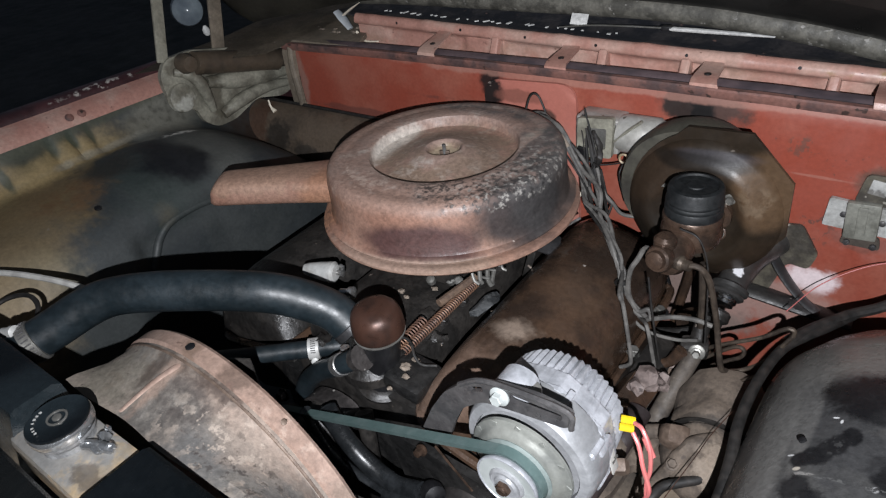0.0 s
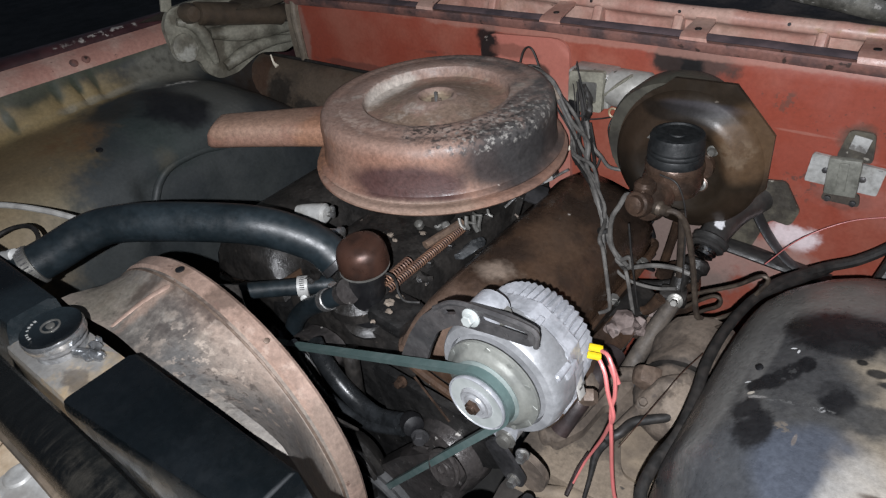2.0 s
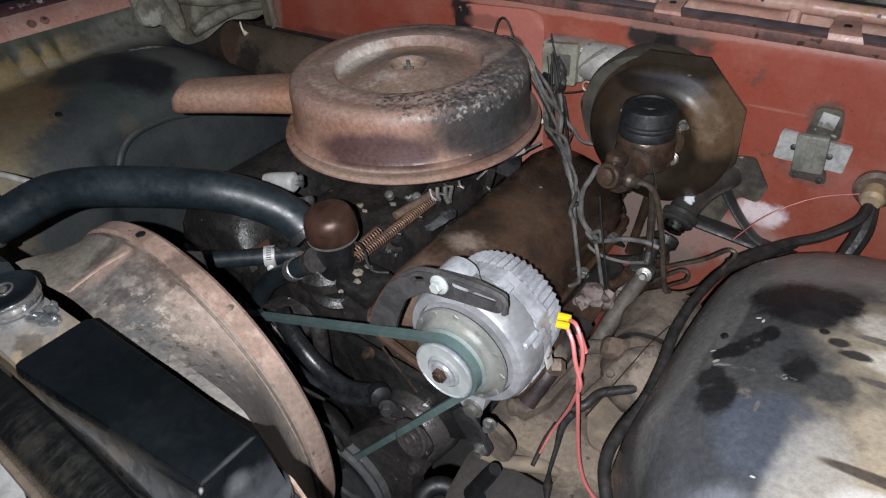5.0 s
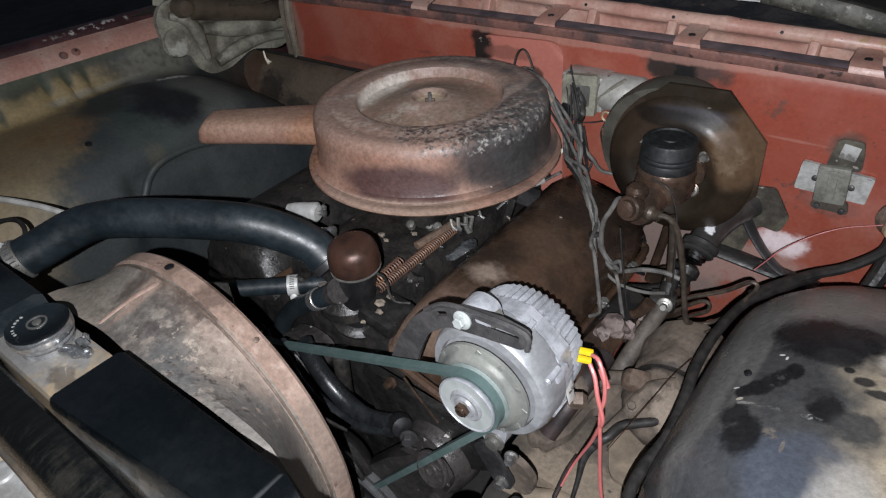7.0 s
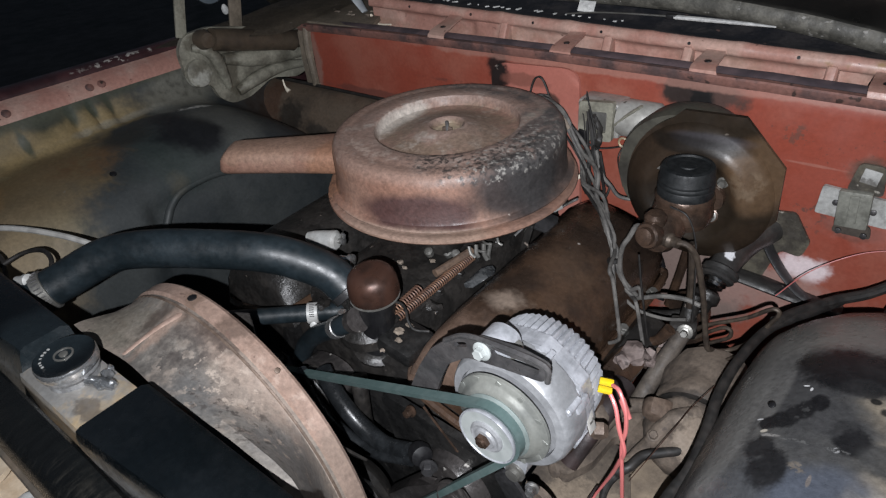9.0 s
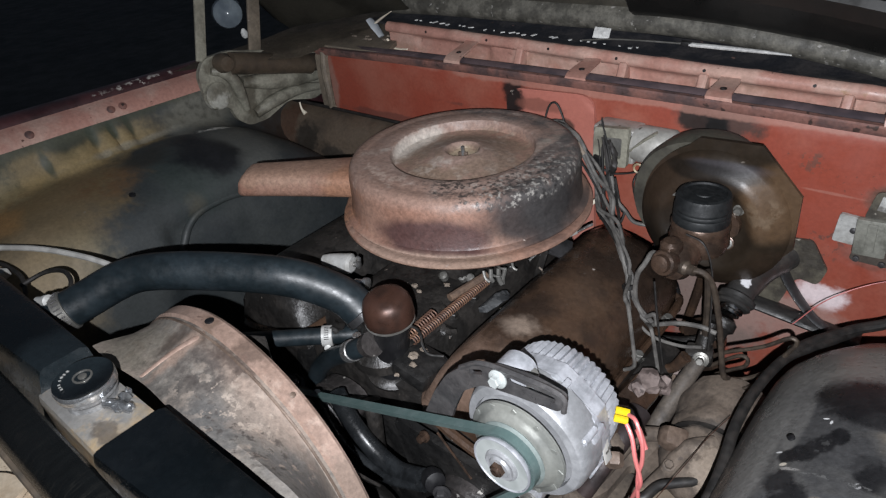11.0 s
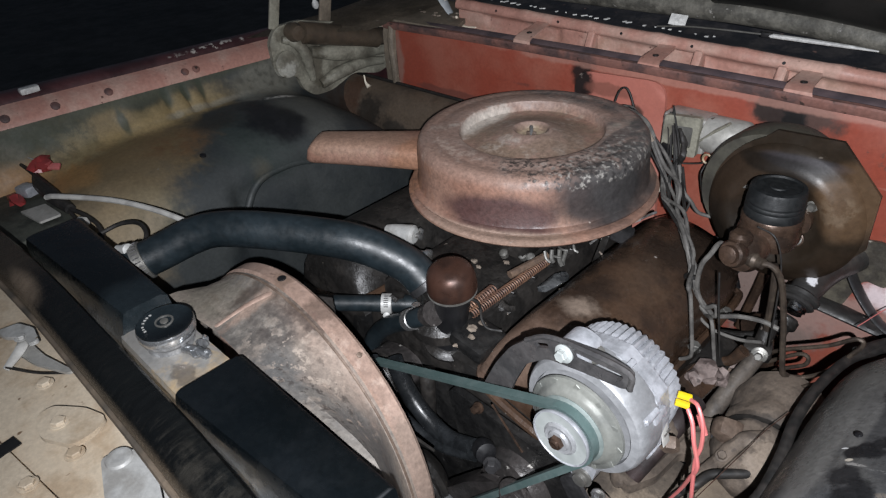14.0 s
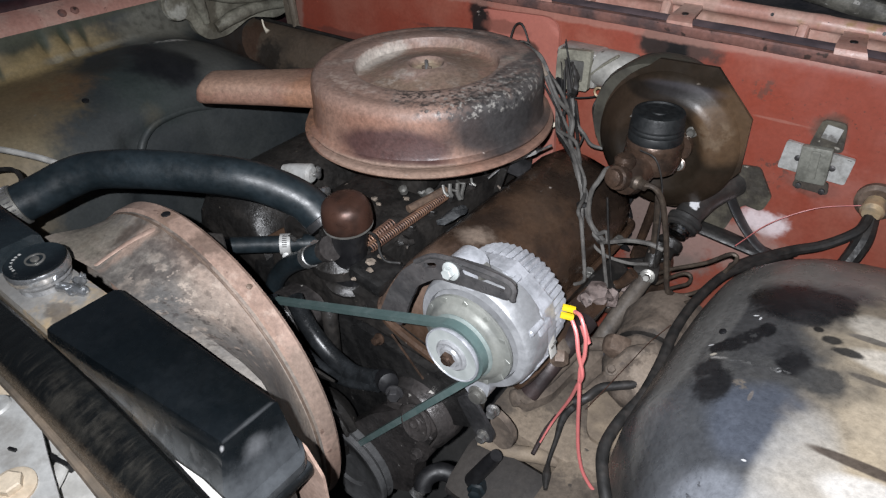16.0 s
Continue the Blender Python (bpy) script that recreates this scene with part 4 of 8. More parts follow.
# windscreen foot, wiper and rubbish behind the cowl
solo("windscreen_seal", crowned(extrude_profile([(0.352, 1.042), (0.36, 1.045), (0.375, 1.043), (0.40, 1.040), (0.46, 1.05)], "x", -0.55, 1.0, 10, 0.004, 0.002)), M["black_strip"], "black rubber seal strewn with white flakes behind the cowl", "seal", "structure")
for k in range(26):
    x = -0.42 + k * 0.0215 + random.uniform(-0.01, 0.01)
    b = block((x, 0.368 + random.uniform(-0.006, 0.006), 1.0505 - 0.022 * x), (random.uniform(0.002, 0.014), random.uniform(0.002, 0.006), 0.002), 0.0005, (0, 0, random.uniform(0, 90)))
    solo("paint_flake", b, M["plain_white"], "small white paint flake lying on the black seal", "debris", group="paint flakes")
solo("paper_scrap", block((0.039, 0.372, 1.068), (0.030, 0.020, 0.0015), 0.0005, (55, 5, 12)), M["plain_white"], "small white paper scrap lying behind the cowl", "paper")
wiper = thing("windscreen_wiper", (0.2, 0.36, 1.055), "thin bright metal wiper arm behind the cowl", "wiper")
part("arm", tube([(0.005, 0.362, 1.055), (0.06, 0.362, 1.0615), (0.12, 0.362, 1.0645), (0.196, 0.362, 1.0660)], 0.0026, 8, flat=0.6), M["cast_dark"], wiper, "dull grey arm")
part("knuckle", block((0.200, 0.361, 1.0665), (0.018, 0.010, 0.008), 0.002), M["black"], wiper)
# Matte white paints in the reflection a chrome blade would show.
part("blade", tube([(0.205, 0.360, 1.0660), (0.26, 0.360, 1.0658), (0.32, 0.361, 1.0650), (0.362, 0.361, 1.0640)], [0.0046, 0.0046, 0.0036, 0.0016], 10, flat=0.8), M["plain_white"], wiper, "chrome blade coloured white for its bright reflection")
# ---- open hood ----
hood = thing("hood", (0.1, 0.40, 1.05), "dark underside of the opened hood with a chalky grey rim", "hood", "structure")
def hood_at(x, s, w):
    lean = radians(52)
    edge = 1.063 - 0.24 * max(x - 0.1, 0) ** 2 - 0.03 * max(-0.35 - x, 0)
    return (x, 0.395 - s * math.cos(lean) + w * math.sin(lean), edge + s * math.sin(lean) + w * math.cos(lean))
def hood_sheet(section, x0, x1, steps=28):
    return loft([[hood_at(x0 + (x1 - x0) * i / steps, s + 0.0016 * noise.noise(Vector((i * 1.7, s * 9, 2))), w) for s, w in section] for i in range(steps + 1)])
part("outer_skin", hood_sheet([(0.0, 0.030), (1.15, 0.030), (1.15, 0.034), (0.0, 0.034)], -0.74, 1.0), M["hood"], hood)
part("rim", hood_sheet([(0.0, 0.030), (0.002, 0.004), (0.008, 0.0), (0.018, 0.0), (0.026, 0.003), (0.034, 0.014), (0.036, 0.030)], -0.74, 1.0), M["hood_rim"], hood, "chalky grey folded rim")
part("inner_panel", hood_sheet([(0.034, 0.029), (0.040, 0.012), (0.060, 0.004), (0.50, 0.000), (0.52, 0.029)], 0.095, 1.0), M["hood_black"], hood, "glossy black inner panel")
part("rib", hood_sheet([(0.118, 0.010), (0.126, -0.006), (0.160, -0.008), (0.170, 0.010)], 0.14, 1.0), M["hood_black"], hood)
rows = []
for p, q in (((-0.86, 0.285, 1.10), (-0.88, 0.10, 1.32)), ((-0.80, 0.292, 1.045), (-0.82, 0.08, 1.30)), ((-0.775, 0.296, 1.033), (-0.78, 0.08, 1.30)), ((-0.745, 0.305, 1.040), (-0.74, 0.08, 1.31)), ((-0.66, 0.325, 1.052), (-0.62, 0.08, 1.34)), ((-0.54, 0.360, 1.070), (-0.50, 0.10, 1.36)), ((-0.44, 0.385, 1.078), (-0.40, 0.12, 1.36))):
    p, q = Vector(p), Vector(q)
    rows.append([p + Vector((0, 0.012, 0.004)), p, p.lerp(q, 0.06) + Vector((0, -0.006, 0)), p.lerp(q, 0.5), q])
b = loft(rows, caps=False, closed=False)
bmesh.ops.solidify(b, geom=b.faces[:], thickness=0.003)
part("corner_skirt", b, M["hood"], hood, "olive-grey hood corner")
# ---- inner fenders and fenders ----
PROFILE = [(0.800, 0.964), (0.797, 0.950), (0.791, 0.928), (0.782, 0.908), (0.767, 0.898), (0.735, 0.899), (0.70, 0.901), (0.66, 0.899), (0.62, 0.894), (0.585, 0.886), (0.560, 0.874), (0.538, 0.856), (0.520, 0.832), (0.514, 0.820), (0.508, 0.805), (0.503, 0.790), (0.499, 0.772), (0.494, 0.73), (0.490, 0.66), (0.487, 0.56), (0.485, 0.42)]
def liner_sheet(side, y0, y1, steps, ribs):
    rings = []
    for i in range(steps + 1):
        y = y0 + (y1 - y0) * i / steps
        rear, front = max(y + (0.10 if side < 0 else 0.165), 0.0), max(-0.33 - y, 0.0)
        drop = (0.44 - math.sqrt(max(0.44 ** 2 - rear ** 2, 0.0))) * (1.25 if side < 0 else 1.0) + (0.55 - math.sqrt(max(0.55 ** 2 - min(front, 0.54) ** 2, 0.0))) * 0.9
        row = []
        for k, (x, z) in enumerate(PROFILE):
            w = min(max((k - 1) / 4.0, 0.0), 1.0)
            push = 0.0
            if ribs and 0 < k < 5:
                push = 0.017 * sum(h * math.exp(-((y - c) / s) ** 4) for c, s, h in ((-0.292, 0.046, 0.95), (-0.217, 0.0165, 0.85), (-0.180, 0.0145, 0.75), (-0.10, 0.05, 0.35))) * (0.0, 0.12, 0.75, 1.25, 1.0)[k]
            k2 = noise.noise(Vector((x * 6, y * 6, z * 6))) * 0.006 * w
            edge = 0.0 if side < 0 else max(-0.30 - y, 0.0) * 0.55 * w + max(y + 0.02, 0.0) * 0.3 * w
            dent = 0.0
            if side < 0:
                fy = min(max((y + 0.29 + (0.82 - z) * 0.2) / 0.03, 0.0), 1.0)
                fz = min(max((0.836 - z) / 0.022, 0.0), 1.0)
                dent = 0.016 * fy * fy * (3 - 2 * fy) * fz * fz * (3 - 2 * fz)
                push -= dent
            row.append((side * (x - push * 1.0 - (rear * 0.10 * w if side < 0 else 0.0) + edge), y, z - drop * w + k2 + push * 0.4 - 0.03 * (y + 0.28) * (1 - w)))
        rings.append(row)
    b = loft(rings, caps=False, closed=False)
    bmesh.ops.recalc_face_normals(b, faces=b.faces)
    bmesh.ops.solidify(b, geom=b.faces[:], thickness=0.0025)
    return b
inner_l = thing("inner_fender", (-0.65, -0.2, 0.5), "rust-stained dark inner fender with a wheel-house bulge", "car panel", "structure")
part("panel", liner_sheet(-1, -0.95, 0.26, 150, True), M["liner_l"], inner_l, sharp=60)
part("pressed_bead", tube([(-0.513, -0.266, 0.755), (-0.5175, -0.244, 0.785), (-0.5235, -0.2261, 0.802), (-0.5265, -0.198, 0.8165), (-0.5280, -0.155, 0.8200), (-0.5285, -0.107, 0.8148), (-0.5255, -0.05, 0.795), (-0.520, 0.0, 0.772), (-0.512, 0.06, 0.735)], 0.0085, 12), M["liner_l"], inner_l)
part("drain_hole", lathe((-0.574, -0.288, 0.884), (0.3, 0.1, 1), [(0.006, 0), (0.006, 0.003), (0.004, 0.0035)], 14), M["black"], inner_l)
inner_r = thing("inner_fender", (0.65, -0.2, 0.5), "soot-blackened inner fender dome with beige mud patch", "car panel", "structure")
part("panel", liner_sheet(1, -0.95, 0.26, 60, False), M["liner_r"], inner_r, sharp=60)
part("edge_trim", tube([(0.560, 0.150, 0.762), (0.526, 0.088, 0.765), (0.500, 0.043, 0.766), (0.489, -0.007, 0.768), (0.484, -0.066, 0.770), (0.485, -0.123, 0.770), (0.492, -0.178, 0.768), (0.495, -0.235, 0.765), (0.489, -0.283, 0.762), (0.492, -0.326, 0.760), (0.512, -0.362, 0.755), (0.535, -0.388, 0.745)], 0.0066, 12), M["blackwire"], inner_r, "black rubber edge trim")
part("drain_hole", lathe((0.553, -0.211, 0.878), (-0.5, 0, 1), [(0.0036, 0), (0.0036, 0.002), (0.002, 0.0025)], 12), M["black"], inner_r)
def sloped(b):
    for v in b.verts:
        v.co.z -= 0.03 * (v.co.y + 0.28)
    return b
FLANGE = [(0.797, 0.960), (0.799, 0.969), (0.804, 0.977), (0.812, 0.985), (0.823, 0.992), (0.834, 0.996), (0.838, 0.998)]
SKIN = [(0.838, 0.997), (0.842, 1.006), (0.850, 1.012), (0.875, 1.014), (0.92, 1.0), (0.97, 0.95), (1.0, 0.85), (1.01, 0.6), (0.99, 0.28)]
for side, word in ((-1, "far"), (1, "near")):
    fender = thing("fender", (side * 0.85, -0.2, 0.6), "dark maroon fender with a faded pink bolt flange", "fender", "structure")
    part("bolt_flange", sloped(extrude_profile([(side * x, z) for x, z in FLANGE], "y", -1.0, 0.40, 30, 0.002, 0.001)), M["pink"], fender, "faded pink bolt flange")
    part("outer_skin", sloped(extrude_profile([(side * x, z) for x, z in SKIN], "y", -1.0, 0.60, 30, 0.002, 0.001)), M["maroon"], fender)
    if side < 0:
        for y in (-0.535, -0.446, -0.3435, -0.178, -0.152):
            part("flange_bolt", lathe((-0.8078, y, 0.9808 - 0.03 * (y + 0.28)), (0.7, 0, 0.72), [(0.0085, -0.001), (0.0085, 0.0014), (0.006, 0.0022), (0.0035, 0.0030), (0.0, 0.0031)], 16), M["lip"], fender)
clip = solo("hood_bumper", block((-0.845, -0.47, 1.018), (0.02, 0.035, 0.012), 0.004), M["plain_white"], "cracked whitish hood bumper stub on the fender edge", "bumper")

# ---- hood hinge ----
hinge = thing("hinge_assembly", (-0.72, 0.1, 0.9), "grey-green stamped steel hood hinge with a brown spring", "hinge")
outline = rounded([(0.0135, 1.041), (-0.008, 1.010), (-0.006, 0.948), (0.020, 0.928), (0.047, 0.920), (0.054, 0.888), (0.086, 0.861), (0.138, 0.859), (0.210, 0.884), (0.286, 0.861), (0.330, 0.870), (0.340, 0.960), (0.293, 0.985), (0.070, 1.043)], 0.016)
part("bracket", plate(outline, lambda u, v, w: (-0.735 + w + 0.010 * math.sin(u * 34) * (v - 0.84) * 4, u, v), 0.012), M["hinge"], hinge)
part("round_tab", lathe((-0.724, 0.022, 0.955), (1, 0, 0.05), [(0.032, 0), (0.030, 0.009), (0.020, 0.013), (0.006, 0.012)], 28), M["hinge"], hinge)
part("pressed_swirl", tube([(-0.716, 0.020, 1.012), (-0.708, 0.046, 1.002), (-0.706, 0.066, 0.974), (-0.708, 0.074, 0.936), (-0.714, 0.082, 0.905)], [0.008, 0.013, 0.014, 0.012, 0.008], 12), M["hinge"], hinge)
part("pressed_shelf", tube([(-0.712, 0.085, 0.968), (-0.706, 0.15, 0.952), (-0.704, 0.22, 0.940), (-0.708, 0.31, 0.925)], [0.012, 0.020, 0.022, 0.016], 14), M["hinge"], hinge)
part("pressed_web", tube([(-0.718, 0.105, 0.885), (-0.712, 0.16, 0.900), (-0.710, 0.23, 0.905), (-0.714, 0.30, 0.892)], [0.012, 0.016, 0.014, 0.010], 12), M["hinge"], hinge)
part("spring", tube([(-0.700, 0.062, 1.0195), (-0.698, 0.165, 0.990), (-0.695, 0.272, 0.959)], 0.0245, 20), M["hinge_spring"], hinge, "dark brown oily coil spring")
for p in ((-0.700, 0.046, 1.024), (-0.695, 0.290, 0.958)):
    part("spring_eye", lathe(p, (1, 0, 0), [(0.020, -0.014), (0.022, 0.0), (0.016, 0.016), (0.004, 0.018)], 20), M["hinge_spring"], hinge)
part("front_arm", block((-0.728, 0.080, 1.275), (0.006, 0.024, 0.50), 0.002, (-16, 0, 0)), M["hinge"], hinge)
part("rear_arm", block((-0.735, 0.206, 1.225), (0.006, 0.032, 0.45), 0.002, (-14, 0, 0)), M["cowl_end"], hinge)
lens = thing("side_lamp", (-0.79, 0.155, 1.09), "small clear lamp lens with a bright bulb beside the hinge", "lamp")
part("lens", lathe((-0.80, 0.150, 1.100), (1, -0.6, 0.2), [(0.030, -0.03), (0.036, 0.0), (0.032, 0.014), (0.018, 0.024), (0.003, 0.028)], 24), M["lens"], lens)
part("bulb", lathe((-0.775, 0.164, 1.056), (0.2, 0, -1), [(0.003, -0.008), (0.008, 0.0), (0.008, 0.008), (0.004, 0.014), (0.0, 0.015)], 16), M["plain_white"], lens, "bright white bulb")
cable = solo("torn_wire_end", tube([(-0.697, 0.22, 0.878), (-0.694, 0.22, 0.860), (-0.683, 0.22, 0.850)], [0.0018, 0.0025, 0.0060], 8), M["cream"], "short white wire end hanging below the hinge", "wire")
solo("torn_seal_scrap", tube([(-0.527, 0.335, 1.062), (-0.512, 0.335, 1.048), (-0.493, 0.335, 1.026)], [0.010, 0.013, 0.009], 8, flat=0.4), M["lens_scrap"], "torn bluish-white seal scrap at the cowl corner", "debris")
solo("torn_seal_scrap", tube([(-0.505, 0.335, 1.056), (-0.480, 0.335, 1.070), (-0.452, 0.335, 1.084)], [0.007, 0.006, 0.002], 6, flat=0.4), M["cream"], "torn whitish seal scrap at the cowl corner", "debris")
solo("torn_seal_scrap", tube([(-0.476, 0.335, 1.022), (-0.460, 0.330, 1.010), (-0.440, 0.325, 1.006), (-0.408, 0.325, 1.008)], [0.003, 0.005, 0.004, 0.003], 6, flat=0.5), M["cream"], "curled cream seal scrap at the cowl corner", "debris")
b = plate(rounded([(-0.645, 0.258), (-0.415, 0.264), (-0.455, 0.345), (-0.47, 0.42), (-0.63, 0.46)], 0.02), lambda u, v, w: (u, v, 1.006 + w + 0.04 * (v - 0.26)), 0.010)
solo("cowl_top_ledge", b, M["cowl_end"], "dusty grey-brown ledge at the end of the cowl", "car panel", "structure")
for k in range(9):
    p = (-0.60 + 0.018 * k + random.uniform(-0.006, 0.006), 0.33 + random.uniform(-0.02, 0.03), 1.020 + 0.002 * (k % 3))
    solo("seal_crumb", chip_lump(p, (0.007, 0.004, 0.003), 40 + k), M["chip"], "small beige crumb of old seal on the cowl ledge", "debris", group="seal crumbs")
rows = []
for i in range(9):
    t = i / 8
    a, b = Vector((-0.805, -0.02, 1.012)).lerp(Vector((-0.800, 0.50, 1.03)), t), Vector((-0.630, 0.20, 1.003)).lerp(Vector((-0.52, 0.47, 1.05)), t)
    rows.append([a.lerp(b, k / 6) + Vector((0, 0, 0.006 * noise.noise(a.lerp(b, k / 6) * 30))) for k in range(7)])
b = loft(rows, caps=False, closed=False)
bmesh.ops.solidify(b, geom=b.faces[:], thickness=0.003)
solo("cowl_end_panel", b, M["cowl_end"], "dirty brown panel closing the cowl end beside the hinge", "car panel", "structure")

# ---- heater box ----
heater = thing("heater_box", (-0.4, 0.2, 0.6), "brown dirty rounded heater box on the firewall", "heater box")
part("case", extrude_profile([(0.255, 0.863), (0.238, 0.860), (0.212, 0.846), (0.192, 0.818), (0.182, 0.78), (0.185, 0.72), (0.195, 0.5)], "x", -0.770, -0.13, 20, 0.003, 0.003), M["heater"], heater)
part("end_cap", plate([(0.255, 0.862), (0.238, 0.859), (0.212, 0.845), (0.192, 0.817), (0.182, 0.78), (0.185, 0.72), (0.195, 0.5), (0.26, 0.5)], lambda u, v, w: (-0.770 - w, u, v), 0.004), M["heater"], heater)
part("seam", tube([(-0.76, 0.249, 0.865), (-0.62, 0.248, 0.867), (-0.4, 0.247, 0.868), (-0.13, 0.248, 0.868)], 0.0040, 6), M["blackwire"], heater)

# ---- things on the firewall, driver's side ----
motor = thing("wiper_motor", (0.16, 0.22, 0.91), "dusty aluminium wiper motor with a square gear case", "motor")
part("gear_case", block((0.150, 0.232, 0.935), (0.075, 0.045, 0.060), 0.006), M["aluminium"], motor)
part("cover", plate(rounded([(0.118, 0.905), (0.172, 0.905), (0.172, 0.955), (0.118, 0.955)], 0.008), lambda u, v, w: (u, 0.208 - w, v), 0.006), M["cast_dark"], motor)
part("can", lathe((0.185, 0.225, 0.94), (1, 0, 0), [(0.028, 0), (0.031, 0.01), (0.031, 0.06), (0.026, 0.068)], 24), M["aluminium"], motor)
part("strap", tube([(0.186, 0.200, 0.936), (0.205, 0.200, 0.955), (0.226, 0.205, 0.972)], [0.006, 0.007, 0.006], 8, flat=0.4), M["hinge"], motor)
part("frame", plate(rounded([(0.122, 0.900), (0.182, 0.906), (0.184, 0.974), (0.124, 0.968)], 0.004), lambda u, v, w: (u, 0.204 - w, v), 0.010, [rounded([(0.137, 0.918), (0.172, 0.920), (0.173, 0.956), (0.138, 0.953)], 0.004)]), M["hinge"], motor, "grey-green square frame")
for dx, dz in ((-0.03, 0.022), (0.03, 0.022), (-0.03, -0.022)):
    part("screw", hexagon((0.150 + dx, 0.209, 0.935 + dz), (0, -1, 0), 0.004, 0.004), M["steel"], motor)

booster = thing("brake_booster", (0.355, 0.15, 0.895), "dark bronze round brake booster with an angular rear flange", "brake booster")
C = (0.350, 0.893)
corners = [(0.315, 1.005), (0.398, 1.008), (0.4565, 0.946), (0.4585, 0.865), (0.438, 0.836), (0.395, 0.790)]
for a in range(-75, -246, -8):
    corners.append((C[0] + 0.112 * math.cos(radians(a)), C[1] - 0.004 + 0.114 * math.sin(radians(a))))
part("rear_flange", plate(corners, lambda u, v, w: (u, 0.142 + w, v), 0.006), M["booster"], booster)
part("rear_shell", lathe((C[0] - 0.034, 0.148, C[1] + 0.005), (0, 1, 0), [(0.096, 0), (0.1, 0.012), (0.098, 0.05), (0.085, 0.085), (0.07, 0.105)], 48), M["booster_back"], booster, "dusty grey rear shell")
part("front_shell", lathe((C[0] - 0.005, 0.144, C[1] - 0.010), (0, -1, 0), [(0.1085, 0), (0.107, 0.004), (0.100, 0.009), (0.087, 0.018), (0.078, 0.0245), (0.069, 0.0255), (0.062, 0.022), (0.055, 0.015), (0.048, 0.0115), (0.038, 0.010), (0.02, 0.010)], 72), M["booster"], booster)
for x, z in ((0.384, 0.914), (0.294, 0.922)):
    part("stud_nut", hexagon((x, 0.131, z), (0, -1, 0), 0.0060, 0.010), M["cast_dark"], booster)
master = thing("master_cylinder", (0.352, 0.04, 0.90), "rusty cast-iron brake master cylinder with a black cap", "master cylinder")
part("body", lathe((0.352, 0.124, 0.893), (0, -1, 0), [(0.030, 0), (0.030, 0.016), (0.024, 0.020), (0.024, 0.135), (0.018, 0.145), (0.010, 0.147)], 28), M["old_casting"], master)
part("mounting_ear", plate(rounded([(0.310, 0.878), (0.350, 0.868), (0.392, 0.878), (0.392, 0.905), (0.352, 0.925), (0.31, 0.905)], 0.012), lambda u, v, w: (u, 0.126 - w, v), 0.010), M["old_casting"], master)
for x, z in ((0.3775, 0.864), (0.318, 0.880)):
    part("mounting_nut", hexagon((x, 0.117, z), (0.1, -1, 0.25), 0.0062, 0.010), M["cast_dark"], master)
    part("nut_washer", lathe((x, 0.119, z), (0.1, -1, 0.25), [(0.0105, -0.004), (0.0105, 0.002), (0.008, 0.003)], 20), M["old_casting"], master)
part("reservoir", lathe((0.358, 0.055, 0.897), (0, 0, 1), [(0.036, -0.010), (0.040, 0.004), (0.0385, 0.012), (0.037, 0.018), (0.0385, 0.024), (0.0385, 0.030), (0.036, 0.034)], 40), M["old_casting"], master)
prof = [(0.030, 0.026), (0.0365, 0.0265), (0.0378, 0.029), (0.0378, 0.040), (0.0368, 0.042), (0.0376, 0.044), (0.0376, 0.047), (0.0366, 0.0485), (0.0374, 0.050), (0.0372, 0.0525), (0.0362, 0.0545), (0.0360, 0.0655), (0.0342, 0.0690), (0.0290, 0.0702), (0.0275, 0.068), (0.012, 0.068), (0.011, 0.0695), (0.0, 0.0695)]
part("cap", lathe((0.358, 0.055, 0.900), (0, 0, 1), [(r * 0.97, h) for r, h in prof], 48), M["cap_rubber"], master, "black ribbed rubber cap")
part("outlet_fitting", lathe((0.346, -0.010, 0.893), (0, 0, 1), [(0.013, 0), (0.014, 0.012), (0.011, 0.018), (0.0145, 0.020), (0.0145, 0.029), (0.010, 0.034), (0.0, 0.035)], 24), M["old_casting"], master)
part("banjo", lathe((0.347, -0.020, 0.900), (-0.15, -1, 0.30), [(0.017, -0.004), (0.0185, 0.008), (0.016, 0.014), (0.0125, 0.015), (0.0115, 0.022), (0.006, 0.024)], 20), M["old_casting"], master)
part("side_fitting", lathe((0.352, -0.012, 0.895), (1, -0.3, 0.1), [(0.010, 0), (0.010, 0.02), (0.007, 0.024), (0.007, 0.032)], 16), M["pipe"], master)

plate_thing = thing("firewall_relay", (0.53, 0.25, 0.86), "dull galvanised relay plate screwed to the firewall", "relay")
part("base_plate", plate(rounded([(0.488, 0.836), (0.582, 0.834), (0.585, 0.876), (0.491, 0.882)], 0.004), lambda u, v, w: (u, 0.252 - w, v), 0.006), M["relay"], plate_thing)
part("cover", block((0.536, 0.243, 0.856), (0.042, 0.012, 0.058), 0.004, (0, -4, 0)), M["relay_cover"], plate_thing, "dull grey-green cover")
part("cover_rib", block((0.536, 0.2365, 0.858), (0.012, 0.003, 0.044), 0.001, (0, -4, 0)), M["relay_cover"], plate_thing)
part("upper_bracket", plate(rounded([(0.520, 0.88), (0.566, 0.88), (0.560, 0.925), (0.528, 0.925)], 0.008), lambda u, v, w: (u, 0.252 - w, v), 0.004), M["copper"], plate_thing)
part("worn_patch", block((0.545, 0.2475, 0.907), (0.022, 0.002, 0.022), 0.0008, (0, 8, 0)), M["relay"], plate_thing, "rubbed bare metal patch")
